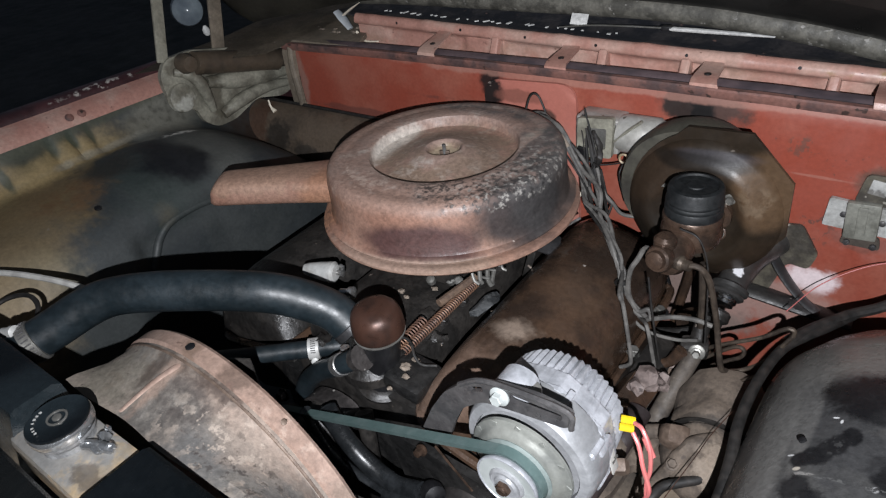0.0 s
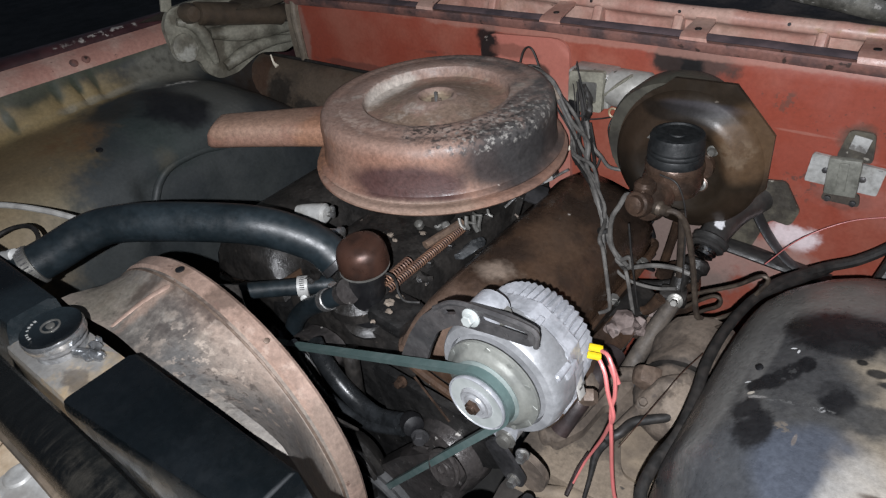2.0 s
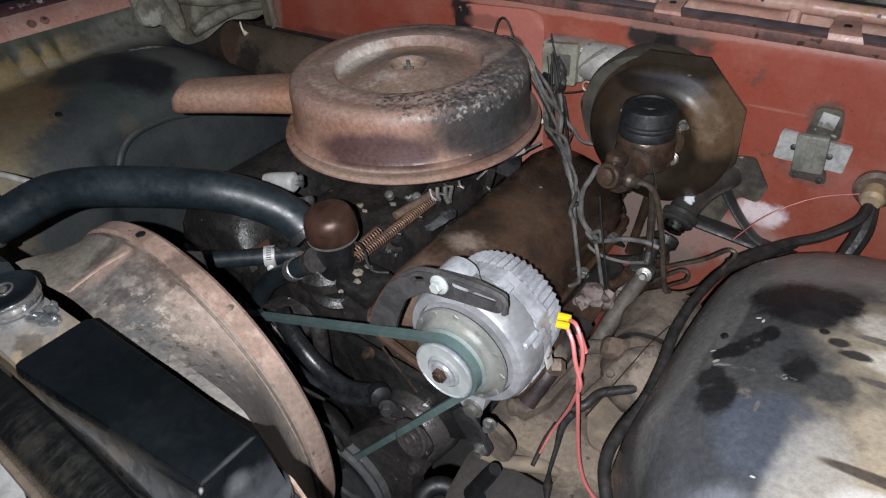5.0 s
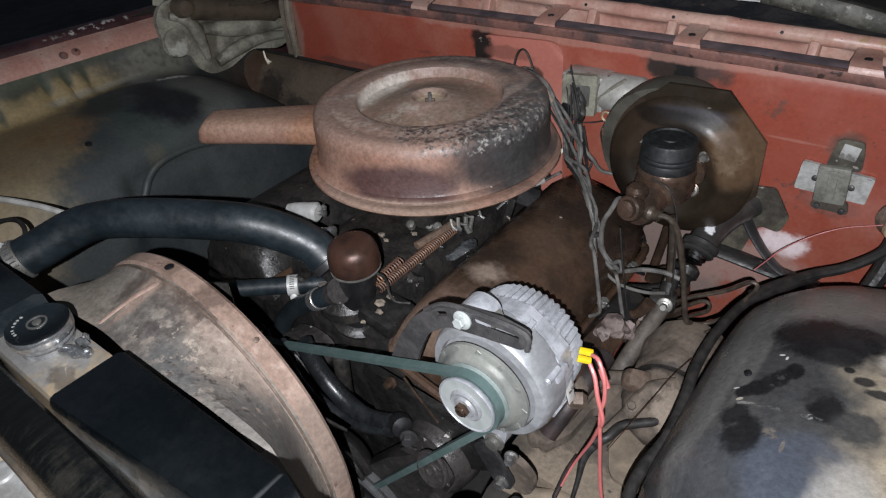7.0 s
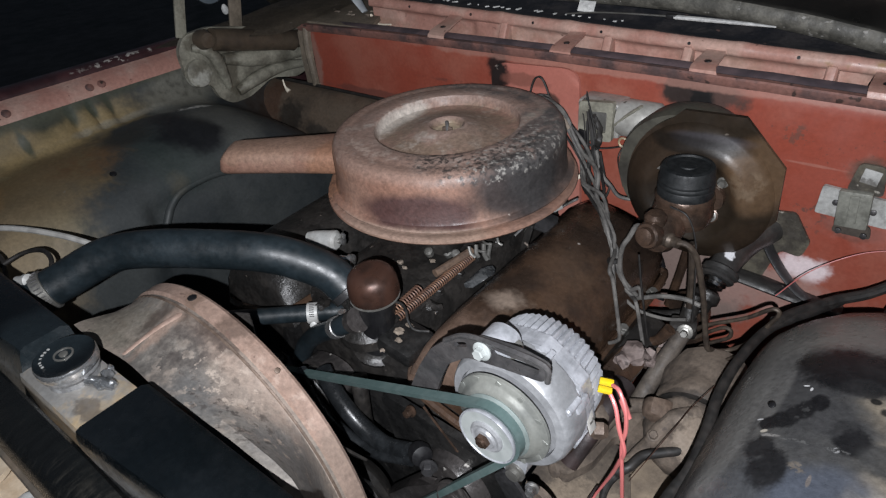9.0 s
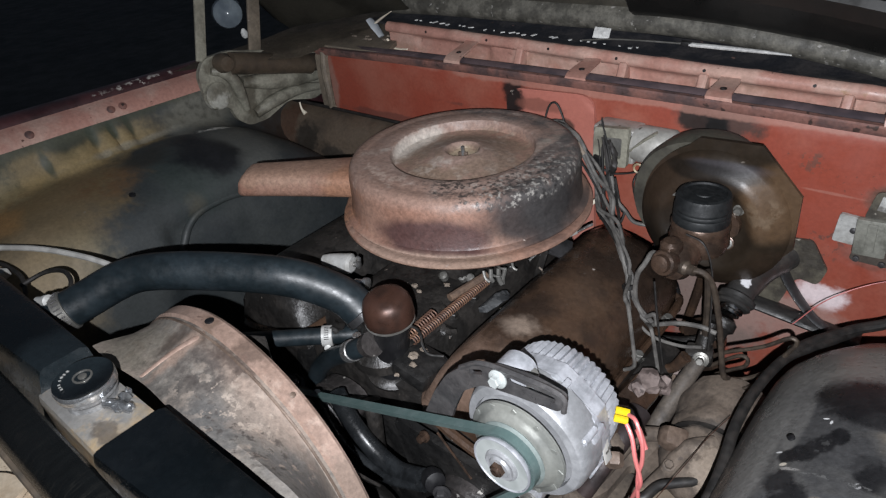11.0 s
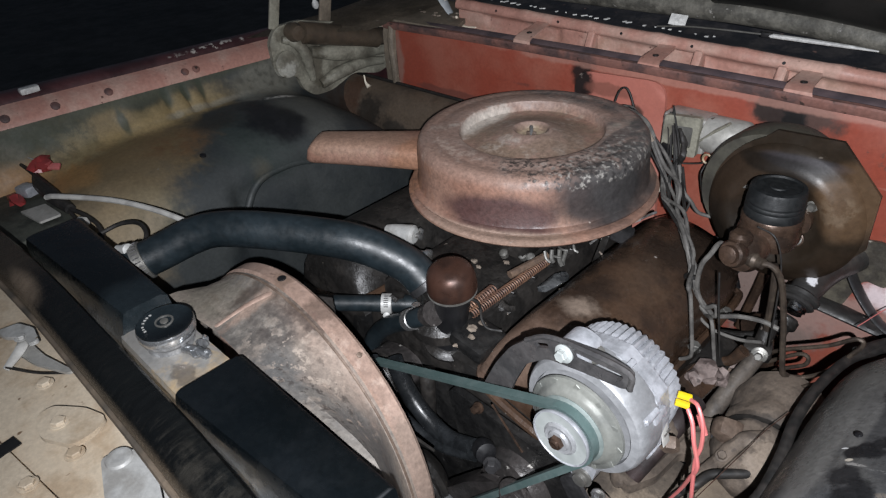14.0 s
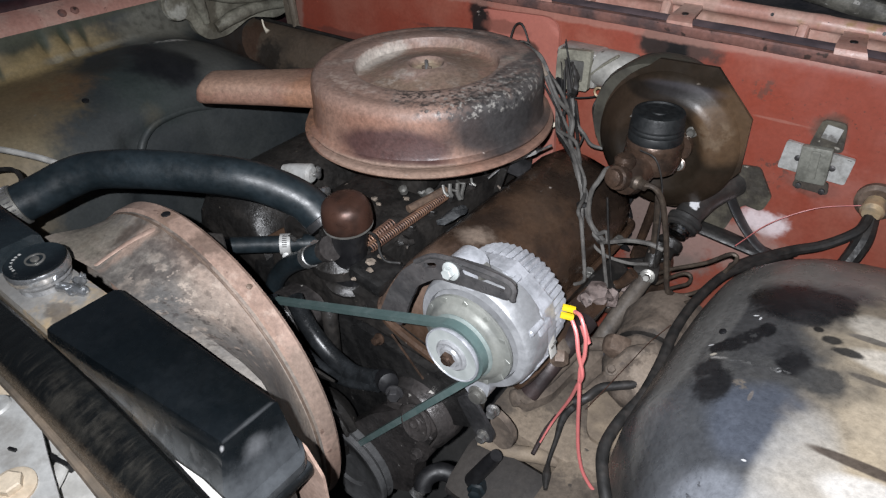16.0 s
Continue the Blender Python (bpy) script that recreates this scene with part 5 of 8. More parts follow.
part("lower_bracket", plate(rounded([(0.515, 0.81), (0.566, 0.81), (0.562, 0.83), (0.518, 0.83)], 0.006), lambda u, v, w: (u, 0.252 - w, v), 0.004), M["mud"], plate_thing)
for x, z in ((0.512, 0.859), (0.560, 0.856), (0.524, 0.815), (0.557, 0.815)):
    part("screw", lathe((x, 0.246, z), (0, -1, 0), [(0.0045, -0.004), (0.0045, 0.002), (0.002, 0.003)], 12), M["arm"], plate_thing)
grommet = thing("firewall_grommet", (0.628, 0.25, 0.822), "old brass grommet with a black cloth-wrapped cable", "grommet")
part("ring", lathe((0.628, 0.252, 0.822), (0, -1, 0), [(0.028, 0), (0.028, 0.008), (0.022, 0.012), (0.015, 0.010), (0.0, 0.008)], 28), M["iron"], grommet)
part("socket", lathe((0.628, 0.245, 0.820), (0, -1, -0.2), [(0.015, 0), (0.016, 0.02), (0.012, 0.026), (0.0, 0.026)], 20), M["brass"], grommet)
part("cable", tube([(0.628, 0.23, 0.812), (0.622, 0.20, 0.795), (0.59, 0.17, 0.775), (0.555, 0.14, 0.768), (0.52, 0.09, 0.768), (0.50, 0.05, 0.770)], 0.0075, 10), M["blackwire"], grommet)
part("wrapped_tail", tube([(0.630, 0.235, 0.81), (0.632, 0.20, 0.78), (0.622, 0.17, 0.74)], [0.010, 0.013, 0.012], 10), M["blackwire"], grommet)
solo("thin_red_wire", tube([(0.615, 0.24, 0.815), (0.56, 0.22, 0.80), (0.51, 0.19, 0.77), (0.48, 0.14, 0.745)], 0.0008, 6), M["redwire"], "thin red wire along the firewall", "wire")

column = thing("steering_column", (0.43, 0.15, 0.81), "dark steering column and coupling through the firewall", "steering column")
part("floor_plate", plate(rounded([(0.388, 0.695), (0.398, 0.815), (0.468, 0.822), (0.494, 0.782), (0.486, 0.757), (0.452, 0.748), (0.436, 0.698)], 0.008), lambda u, v, w: (u, 0.252 - w, v + 0.004 * math.sin(u * 140)), 0.005), M["copper"], column, "greenish oily cover plate")
part("jacket", tube([(0.436, 0.252, 0.785), (0.415, 0.20, 0.782), (0.406, 0.150, 0.779), (0.403, 0.122, 0.770)], [0.020, 0.021, 0.022, 0.021], 24), M["column"], column, "dark column jacket with a white patch")
part("boot", lathe((0.4035, 0.126, 0.772), (-0.10, -0.72, -0.50), [(0.020, -0.004), (0.027, 0.0), (0.027, 0.006), (0.023, 0.009), (0.025, 0.013), (0.022, 0.016), (0.012, 0.017)], 28), M["column"], column)
part("bright_collar", lathe((0.4015, 0.112, 0.7625), (-0.10, -0.72, -0.50), [(0.016, 0), (0.0178, 0.002), (0.0178, 0.006), (0.0155, 0.008), (0.0155, 0.012), (0.012, 0.013)], 24), M["chrome"], column, "bright steel collar")
part("joint", lathe((0.398, 0.096, 0.750), (-0.10, -0.70, -0.65), [(0.016, 0), (0.020, 0.004), (0.020, 0.016), (0.014, 0.020), (0.014, 0.030)], 24), M["grime"], column)
part("shaft", tube([(0.390, 0.060, 0.765), (0.389, 0.042, 0.730)], 0.012, 14), M["grime"], column)
part("lower_shaft", tube([(0.3905, 0.024, 0.7135), (0.3829, -0.0036, 0.6924), (0.3746, -0.0384, 0.6647), (0.3685, -0.0685, 0.6401), (0.362, -0.10, 0.615)], [0.0115, 0.0125, 0.013, 0.013, 0.013], 16), M["shaft"], column, "dusty brown lower steering shaft")
part("clamp_washer", lathe((0.3935, 0.024, 0.7205), (0.2, -1, 0.5), [(0.0115, -0.004), (0.0115, 0.001), (0.009, 0.002)], 20), M["cast_dark"], column)
part("coupling_clamp", block((0.386, 0.038, 0.716), (0.040, 0.026, 0.028), 0.008, (20, 0, 15)), M["grime"], column)
part("clamp_nut", hexagon((0.394, 0.020, 0.722), (0.2, -1, 0.5), 0.0058, 0.010), M["cast_dark"], column)
brace = thing("column_brace", (0.45, 0.235, 0.70), "black steel brace below the steering column", "bracket")
part("bar", tube([(0.372, 0.228, 0.706), (0.394, 0.232, 0.698), (0.439, 0.235, 0.692), (0.503, 0.238, 0.683), (0.56, 0.242, 0.676)], [0.012, 0.018, 0.019, 0.018, 0.016], 12, flat=0.45), M["brace"], brace)
part("strap", tube([(0.420, 0.238, 0.792), (0.432, 0.236, 0.775), (0.449, 0.233, 0.750), (0.470, 0.228, 0.727), (0.494, 0.224, 0.706), (0.515, 0.224, 0.694)], [0.010, 0.012, 0.012, 0.011, 0.010, 0.009], 12, flat=0.4), M["dark_steel"], brace, "worn dark steel strap")
solo("upright_rod", tube([(0.322, 0.225, 0.735), (0.314, 0.222, 0.68), (0.302, 0.215, 0.60)], [0.009, 0.008, 0.008], 10), M["cover"], "brown oily rod upright before the firewall", "rod")
linkage = thing("pedal_linkage", (0.36, 0.13, 0.62), "oily brown pedal linkage bracket below the brake lines", "linkage")
part("bracket", plate(rounded([(0.322, 0.672), (0.345, 0.698), (0.384, 0.706), (0.392, 0.668), (0.392, 0.58), (0.345, 0.57), (0.333, 0.63)], 0.010), lambda u, v, w: (u, 0.140 + w + 0.006 * math.sin(v * 60), v), 0.010), M["old_casting"], linkage)
part("cross_rod", tube([(0.304, 0.0, 0.664), (0.330, 0.0, 0.692), (0.361, 0.0, 0.706), (0.378, 0.006, 0.732)], [0.008, 0.0065, 0.0075, 0.0095], 12), M["cover"], linkage)
part("rod_knob", lathe((0.330, -0.004, 0.695), (0.4, -0.4, 0.8), [(0.0095, -0.006), (0.011, 0.0), (0.009, 0.006), (0.0, 0.008)], 16), M["old_casting"], linkage)
part("rod", tube([(0.305, 0.105, 0.660), (0.345, 0.110, 0.672), (0.385, 0.125, 0.690)], [0.007, 0.0075, 0.007], 10), M["grime"], linkage)
part("lever", tube([(0.362, 0.118, 0.700), (0.368, 0.112, 0.655), (0.362, 0.105, 0.600)], [0.010, 0.012, 0.009], 10, flat=0.5), M["old_casting"], linkage)
part("pivot_bolt", hexagon((0.366, 0.104, 0.668), (0, -1, 0.2), 0.0065, 0.010), M["cast_dark"], linkage)
part("pivot_washer", lathe((0.366, 0.108, 0.668), (0, -1, 0.2), [(0.012, -0.003), (0.012, 0.002), (0.008, 0.003)], 20), M["pipe"], linkage)
edge = [(0.23, 0.64), (0.23, 0.775), (0.262, 0.80)]
for i in range(15):
    t = i / 14
    edge.append((0.292 + 0.010 * t + 0.007 * math.sin(i * 1.9) + 0.004 * math.sin(i * 4.3), 0.80 - 0.16 * t))
solo("deadening_scrap", plate(edge, lambda u, v, w: (u, 0.172 + w, v), 0.006), M["black"], "torn black sound-deadening scrap behind the engine", "insulation")
loom = thing("wiper_wiring", (0.14, 0.19, 0.9), "tangle of thin black wires below the wiper motor", "wire")
for k in range(9):
    q = Vector((random.uniform(-1, 1), random.uniform(-1, 1), random.uniform(-1, 1))) * 0.006
    part("wire", tube([Vector(p) + q * (1 + 0.5 * i) for i, p in enumerate(((0.128, 0.205, 0.981 - 0.003 * k), (0.143, 0.194, 0.945), (0.154, 0.186, 0.918 - 0.004 * (k % 3)), (0.160, 0.180, 0.896), (0.176, 0.160, 0.872), (0.196, 0.130, 0.855)))], 0.0011 + 0.0005 * (k % 4), 7), M["blackwire"], loom)
part("plug", block((0.131, 0.200, 0.905), (0.018, 0.016, 0.030), 0.003, (15, 10, 0)), M["black"], loom)
part("thin_wire", tube([(0.203, 0.198, 0.903), (0.199, 0.19, 0.885), (0.212, 0.168, 0.876), (0.222, 0.165, 0.848)], 0.0014, 6), M["blackwire"], loom)
part("tape_wrap", rugged(tube([(0.160, 0.178, 0.955), (0.174, 0.168, 0.940), (0.176, 0.166, 0.920), (0.170, 0.168, 0.905)], [0.003, 0.0045, 0.005, 0.003], 12), 0.004, 90), M["blackwire"], loom, "frayed black tape wrap")
part("loose_wire", tube([(0.178, 0.166, 0.900), (0.194, 0.160, 0.8500), (0.203, 0.155, 0.8460), (0.194, 0.150, 0.818), (0.173, 0.150, 0.794), (0.130, 0.150, 0.752)], 0.0020, 7), M["blackwire"], loom)
part("loose_wire", tube([(0.174, 0.160, 0.905), (0.188, 0.155, 0.868), (0.207, 0.15, 0.853), (0.227, 0.145, 0.840), (0.262, 0.16, 0.835)], 0.0030, 8), M["wire"], loom)
part("loose_wire", tube([(0.168, 0.165, 0.91), (0.160, 0.160, 0.885), (0.170, 0.15, 0.85), (0.186, 0.14, 0.83)], 0.0016, 7), M["blackwire"], loom)
part("thin_wire", tube([(0.205, 0.198, 0.903), (0.18, 0.20, 0.893), (0.155, 0.195, 0.890), (0.14, 0.19, 0.90)], 0.0014, 6), M["blackwire"], loom)
rings = []
for i in range(21):
    a = 2 * math.pi * i / 20
    c, s = math.cos(a), math.sin(a)
    rings.append([(0.203 + (0.0075 + 0.002 * math.cos(t)) * c, 0.196 + 0.002 * math.sin(t), 0.909 + (0.0075 + 0.002 * math.cos(t)) * s) for t in (0, 1.57, 3.14, 4.71)])
part("ring_terminal", loft(rings, caps=False), M["brass"], loom, "brass ring terminal")


# ---- air cleaner ----
CRANK, FANP = (0.058, 0.528), (-0.03, 0.677)
cleaner = thing("air_cleaner", (0, 0, 0.88), "rusty brown round air cleaner with a wing nut and sooty patches", "air cleaner")
part("base_pan", lathe((0, 0, 0), (0, 0, 1), [(0.10, 0.877), (0.17, 0.8805), (0.190, 0.8840), (0.1985, 0.8870), (0.2012, 0.8903), (0.2010, 0.8938), (0.1978, 0.8958), (0.1900, 0.8955), (0.178, 0.8945)], 96), M["cleaner"], cleaner)
part("lid", lathe((0, 0, 0), (0, 0, 1), [(0.178, 0.9000), (0.1905, 0.9008), (0.1945, 0.9025), (0.1955, 0.9052), (0.1925, 0.9082), (0.186, 0.9098), (0.1838, 0.914), (0.1828, 0.940), (0.1822, 0.962), (0.1800, 0.973), (0.1750, 0.980), (0.168, 0.9825), (0.156, 0.983), (0.151, 0.982), (0.147, 0.983), (0.130, 0.9838), (0.1165, 0.9836), (0.1140, 0.9825), (0.1128, 0.9790), (0.1115, 0.9710), (0.1085, 0.9670), (0.102, 0.9655), (0.095, 0.9652), (0.075, 0.9685), (0.055, 0.9735), (0.040, 0.9785), (0.032, 0.9808), (0.0285, 0.9812), (0.0255, 0.9795), (0.022, 0.9725), (0.016, 0.9695), (0.0, 0.9690)], 96), M["cleaner"], cleaner)
d = Vector((-0.85, -0.527, 0)).normalized()
n = Vector((-d.y, d.x, 0))
rings = []
for s, wide, tall in ((0.14, 0.052, 0.0245), (0.19, 0.046, 0.024), (0.25, 0.040, 0.0235), (0.32, 0.035, 0.023), (0.362, 0.0335, 0.0225), (0.370, 0.0325, 0.0215), (0.375, 0.0295, 0.0185), (0.3765, 0.026, 0.015)):
    ring = []
    for i in range(28):
        a = 2 * math.pi * i / 28
        cx, cz = math.cos(a), math.sin(a)
        ring.append(d * (s - 0.008 * cz * (1 if s > 0.35 else 0)) + n * wide * math.copysign(abs(cx) ** 0.68, cx) + Vector((0, 0, 0.938 + tall * math.copysign(abs(cz) ** 0.68, cz))))
    rings.append(ring)
part("snorkel", loft(rings), M["cleaner"], cleaner, "brown snorkel intake")
part("stud", lathe((0, 0, 0.964), (0, 0, 1), [(0.003, 0), (0.003, 0.020), (0.002, 0.021)], 10), M["steel"], cleaner)
part("wing_nut", block((0, 0, 0.9715), (0.016, 0.0045, 0.008), 0.0016, (0, 0, 20)), M["iron"], cleaner)
carb = thing("carburettor", (0, 0, 0.80), "grimy carburettor with bright linkage below the air cleaner", "carburettor")
part("throat", lathe((0, 0, 0.80), (0, 0, 1), [(0.075, 0), (0.075, 0.05), (0.06, 0.06), (0.07, 0.075)], 32), M["grime"], carb)
part("bowl", block((0.02, -0.085, 0.835), (0.10, 0.05, 0.045), 0.01), M["grime"], carb)
for x, y, z, dx, dz, r in ((0.096, -0.090, 0.836, 0.012, -0.014, 0.0035), (0.104, -0.082, 0.838, 0.004, -0.020, 0.0045), (0.112, -0.074, 0.838, 0.006, -0.026, 0.0050), (0.119, -0.066, 0.836, -0.004, -0.028, 0.0045), (0.122, -0.052, 0.838, 0.010, -0.008, 0.0030), (0.108, -0.070, 0.838, 0.018, 0.002, 0.0025), (0.100, -0.078, 0.826, 0.020, 0.003, 0.0028)):
    part("linkage", tube([(x, y, z), (x + dx * 0.5, y - 0.004, z + dz * 0.6), (x + dx, y - 0.002, z + dz)], r * 0.75, 8), M["cast_dark"], carb)
for x, y in ((0.035, -0.112), (0.062, -0.099), (0.075, -0.095)):
    part("screw_boss", lathe((x, y, 0.815), (0.2, -0.6, 1), [(0.007, 0), (0.007, 0.010), (0.004, 0.013)], 12), M["cast_dark"], carb)

# ---- engine ----
engine = thing("engine_block", (0.0, 0.0, 0.55), "greasy dark engine block with cylinder heads and manifold", "engine")
part("crankcase", block((0.0, -0.04, 0.56), (0.34, 0.50, 0.30), 0.03), M["front_grime"], engine)
part("intake_manifold", block((0.0, -0.04, 0.755), (0.20, 0.44, 0.08), 0.02), M["grime"], engine)
part("right_head", block((0.205, -0.05, 0.665), (0.17, 0.46, 0.11), 0.02, (0, 20, 0)), M["grime"], engine)
part("left_head", block((-0.205, -0.05, 0.665), (0.17, 0.46, 0.11), 0.02, (0, -20, 0)), M["grime"], engine)
part("timing_cover", block((0.03, -0.265, 0.62), (0.28, 0.04, 0.26), 0.018), M["grime"], engine)
part("front_ledge", block((0.112, -0.262, 0.785), (0.06, 0.06, 0.024), 0.008, (0, 8, 0)), M["front_grime"], engine)
for k in range(7):
    part("manifold_bolt", hexagon((0.088 + 0.006 * math.sin(k * 3), -0.16 + k * 0.05, 0.793), (0.2, 0, 1), 0.007, 0.008), M["grime"], engine)
for k, (x, y, z) in enumerate(((0.02, -0.26, 0.80), (0.055, -0.22, 0.80), (0.10, -0.19, 0.795), (-0.02, -0.20, 0.80), (0.06, -0.16, 0.80), (-0.05, -0.27, 0.79))):
    part("casting_lump", chip_lump((x, y, z - 0.004), (0.018, 0.015, 0.009), 70 + k), M["grime"], engine)

def valve_cover(side):
    cover = thing("valve_cover", (side * 0.24, -0.05, 0.78), "brown oily stamped steel valve cover", "valve cover", group="valve covers")
    tilt = radians(14) * side
    ux, uz = Vector((math.cos(tilt), 0, -math.sin(tilt))), Vector((math.sin(tilt), 0, math.cos(tilt)))
    base = Vector((side * 0.212, 0, 0.722))
    def ring(y, half, tall):
        pts = []
        for a, b in ((-1.0, 0.0), (-0.97, 0.40), (-0.88, 0.70), (-0.70, 0.90), (-0.42, 0.99), (-0.1, 1.02), (0.25, 1.0), (0.55, 0.90), (0.78, 0.70), (0.92, 0.42), (1.0, 0.0)):
            pts.append(base + Vector((0, y, 0)) + ux * half * a + uz * tall * b)
        return pts
    rings = [ring(-0.284, 0.086, 0.010), ring(-0.284, 0.088, 0.030), ring(-0.276, 0.090, 0.060), ring(-0.258, 0.092, 0.080), ring(-0.235, 0.093, 0.090), ring(-0.19, 0.094, 0.096), ring(0.0, 0.094, 0.097), ring(0.12, 0.094, 0.096), ring(0.158, 0.091, 0.085), ring(0.168, 0.086, 0.05), ring(0.168, 0.084, 0.012)]
    # The far cover takes the darker engine material.
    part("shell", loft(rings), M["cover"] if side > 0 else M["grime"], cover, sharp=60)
    rim = [base + Vector((0, y, 0)) + ux * h * side + uz * 0.004 for y, h in ((-0.23, -0.096), (-0.275, -0.088), (-0.293, -0.06), (-0.297, 0), (-0.293, 0.06), (-0.275, 0.090), (-0.25, 0.099), (-0.05, 0.100), (0.14, 0.099), (0.17, 0.08), (0.178, 0))]
    part("gasket_flange", tube(rim, 0.007, 8, 4), M["cover"], cover)
    for y in (-0.20, -0.10, -0.005, 0.10):
        part("cover_bolt", hexagon(base + Vector((0, y, 0)) + ux * 0.100 * side + uz * 0.010, uz, 0.0075, 0.009), M["cast_dark"], cover)
valve_cover(1)
valve_cover(-1)

filler = thing("oil_filler", (0.09, -0.275, 0.75), "copper-brown oil filler cap on a dark tube", "oil filler")
part("tube", tube([(0.052, -0.262, 0.745), (0.060, -0.265, 0.785), (0.072, -0.269, 0.83), (0.081, -0.273, 0.868)], [0.0262, 0.0242, 0.0250, 0.0265], 28), M["black"], filler)
part("tube_flange", lathe((0.051, -0.262, 0.745), (0.2, 0, 1), [(0.036, -0.004), (0.037, 0.001), (0.030, 0.005), (0.026, 0.012)], 32), M["grime"], filler)
part("cap", lathe((0.081, -0.275, 0.864), (0, -0.05, 1), [(0.026, 0), (0.0335, 0.001), (0.0345, 0.006), (0.0335, 0.022), (0.031, 0.031), (0.026, 0.037), (0.018, 0.0405), (0.0, 0.042)], 48), M["oil_cap"], filler, "copper-brown domed cap")
part("cap_gasket", lathe((0.081, -0.275, 0.861), (0, -0.05, 1), [(0.030, 0), (0.0338, 0.0008), (0.0338, 0.0020), (0.030, 0.003)], 40), M["cast_dark"], filler)

# coil-wrapped fuel hose running back to the carburettor
wrapped = thing("coil_wrapped_hose", (0.085, -0.17, 0.80), "rusty coil spring wrapped round a short hose", "hose")
a, b = Vector((0.0906, -0.2520, 0.811)), Vector((0.0980, -0.0865, 0.817))
u, v, w = basis(b - a)
coil = []
for i in range(0, 40 * 10 + 1):
    t = i / 400
    coil.append(a + (b - a) * t + (u * math.cos(i * 2 * math.pi / 10) + v * math.sin(i * 2 * math.pi / 10)) * 0.0064)
part("coil", tube(coil, 0.0011, 5, 0), M["spring"], wrapped)
part("inner_hose", tube([a, (a + b) / 2, b], 0.0040, 10), M["grime"], wrapped)
part("side_rod", tube([Vector((0.0835, -0.158, 0.824)), Vector((0.0967, -0.0850, 0.826))], [0.0062, 0.0062], 10, 1), M["rod_rust"], wrapped, "tan rusty side rod")
coil = [Vector((0.0790, -0.2480, 0.812)) + Vector((0.0065, 0.053, 0.010)) * (i / 120) + (u * math.cos(i * 2 * math.pi / 10) + v * math.sin(i * 2 * math.pi / 10)) * 0.0070 for i in range(121)]
part("loose_coil", tube(coil, 0.0012, 5, 0), M["spring"], wrapped)
part("brass_end", lathe((0.0715, -0.264, 0.809), (0.15, 1, 0.05), [(0.007, 0), (0.010, 0.004), (0.010, 0.014), (0.007, 0.020)], 12), M["brass"], wrapped, "dull brass end fitting")
part("wire_hook", tube([(0.098, -0.262, 0.850), (0.104, -0.252, 0.840), (0.106, -0.248, 0.826), (0.109, -0.250, 0.812), (0.121, -0.252, 0.803), (0.140, -0.243, 0.802)], 0.0021, 8), M["blackwire"], wrapped)

# ---- cooling hoses ----
upper = thing("upper_radiator_hose", (-0.1, -0.4, 0.9), "thick black rubber upper radiator hose", "hose")
part("hose", tube([(-0.281, -0.580, 0.890), (-0.2722, -0.5511, 0.8997), (-0.2578, -0.5133, 0.9095), (-0.2372, -0.4729, 0.9236), (-0.2123, -0.4452, 0.9307), (-0.1686, -0.4097, 0.9294), (-0.1115, -0.3695, 0.924), (-0.0628, -0.3359, 0.9164), (-0.0282, -0.3105, 0.9024), (0.010, -0.288, 0.880), (0.034, -0.281, 0.857)], [0.0255, 0.0258, 0.0262, 0.0265, 0.0255, 0.0268, 0.0268, 0.0268, 0.0268, 0.0262, 0.026], 28, 8), M["rubber"], upper)
band = part("clamp_band", lathe((-0.268, -0.540, 0.9025), (0.35, 0.91, 0.24), [(0.0260, -0.0075), (0.0282, -0.007), (0.0282, 0.007), (0.0260, 0.0075)], 40), M["cast_dark"], upper, "dull steel worm-drive clamp")
u, v, w = basis((0.35, 0.91, 0.24))
for k in range(16):
    a = k * 0.22
    p = Vector((-0.268, -0.540, 0.9025)) + (u * math.cos(a) + v * math.sin(a)) * 0.0283
    part("slot", tube([p - w * 0.0045, p + w * 0.0045], 0.0009, 6, 1), M["arm"], band)
part("clamp_screw", lathe((-0.284, -0.5545, 0.9235), (0.9, 0.3, 0.2), [(0.0065, -0.010), (0.0065, 0.006), (0.0085, 0.007), (0.0085, 0.013), (0.005, 0.015)], 14), M["silver"], upper)
part("lower_clamp", lathe((0.036, -0.2805, 0.855), (0.68, 0.12, -0.72), [(0.0260, -0.006), (0.0275, -0.005), (0.0275, 0.005), (0.0260, 0.006)], 36), M["dark_steel"], upper)
house = thing("thermostat_housing", (0.04, -0.26, 0.80), "grimy thermostat housing with bright bolts", "housing")
part("body", lathe((0.04, -0.262, 0.77), (0, 0, 1), [(0.045, 0), (0.045, 0.015), (0.030, 0.03), (0.026, 0.05), (0.024, 0.075)], 28), M["grime"], house)
for dx in (-0.038, 0.038):
    part("bolt", hexagon((0.04 + dx, -0.275, 0.787), (0, 0, 1), 0.008, 0.012), M["steel"], house)
sender = thing("temperature_sender", (-0.066, -0.185, 0.85), "bright metal temperature switch with two terminals", "sensor")
part("body", lathe((-0.088, -0.2005, 0.850), (1, 0.3, 0), [(0.008, -0.040), (0.011, -0.030), (0.014, -0.012), (0.0155, 0.000), (0.0165, 0.004), (0.0165, 0.009), (0.012, 0.013), (0.0, 0.014)], 24), M["silver"], sender)
part("terminal", lathe((-0.074, -0.196, 0.850), (1, 0.3, 0.1), [(0.004, 0), (0.004, 0.006), (0.006, 0.007), (0.006, 0.010), (0.003, 0.011)], 12), M["steel"], sender)
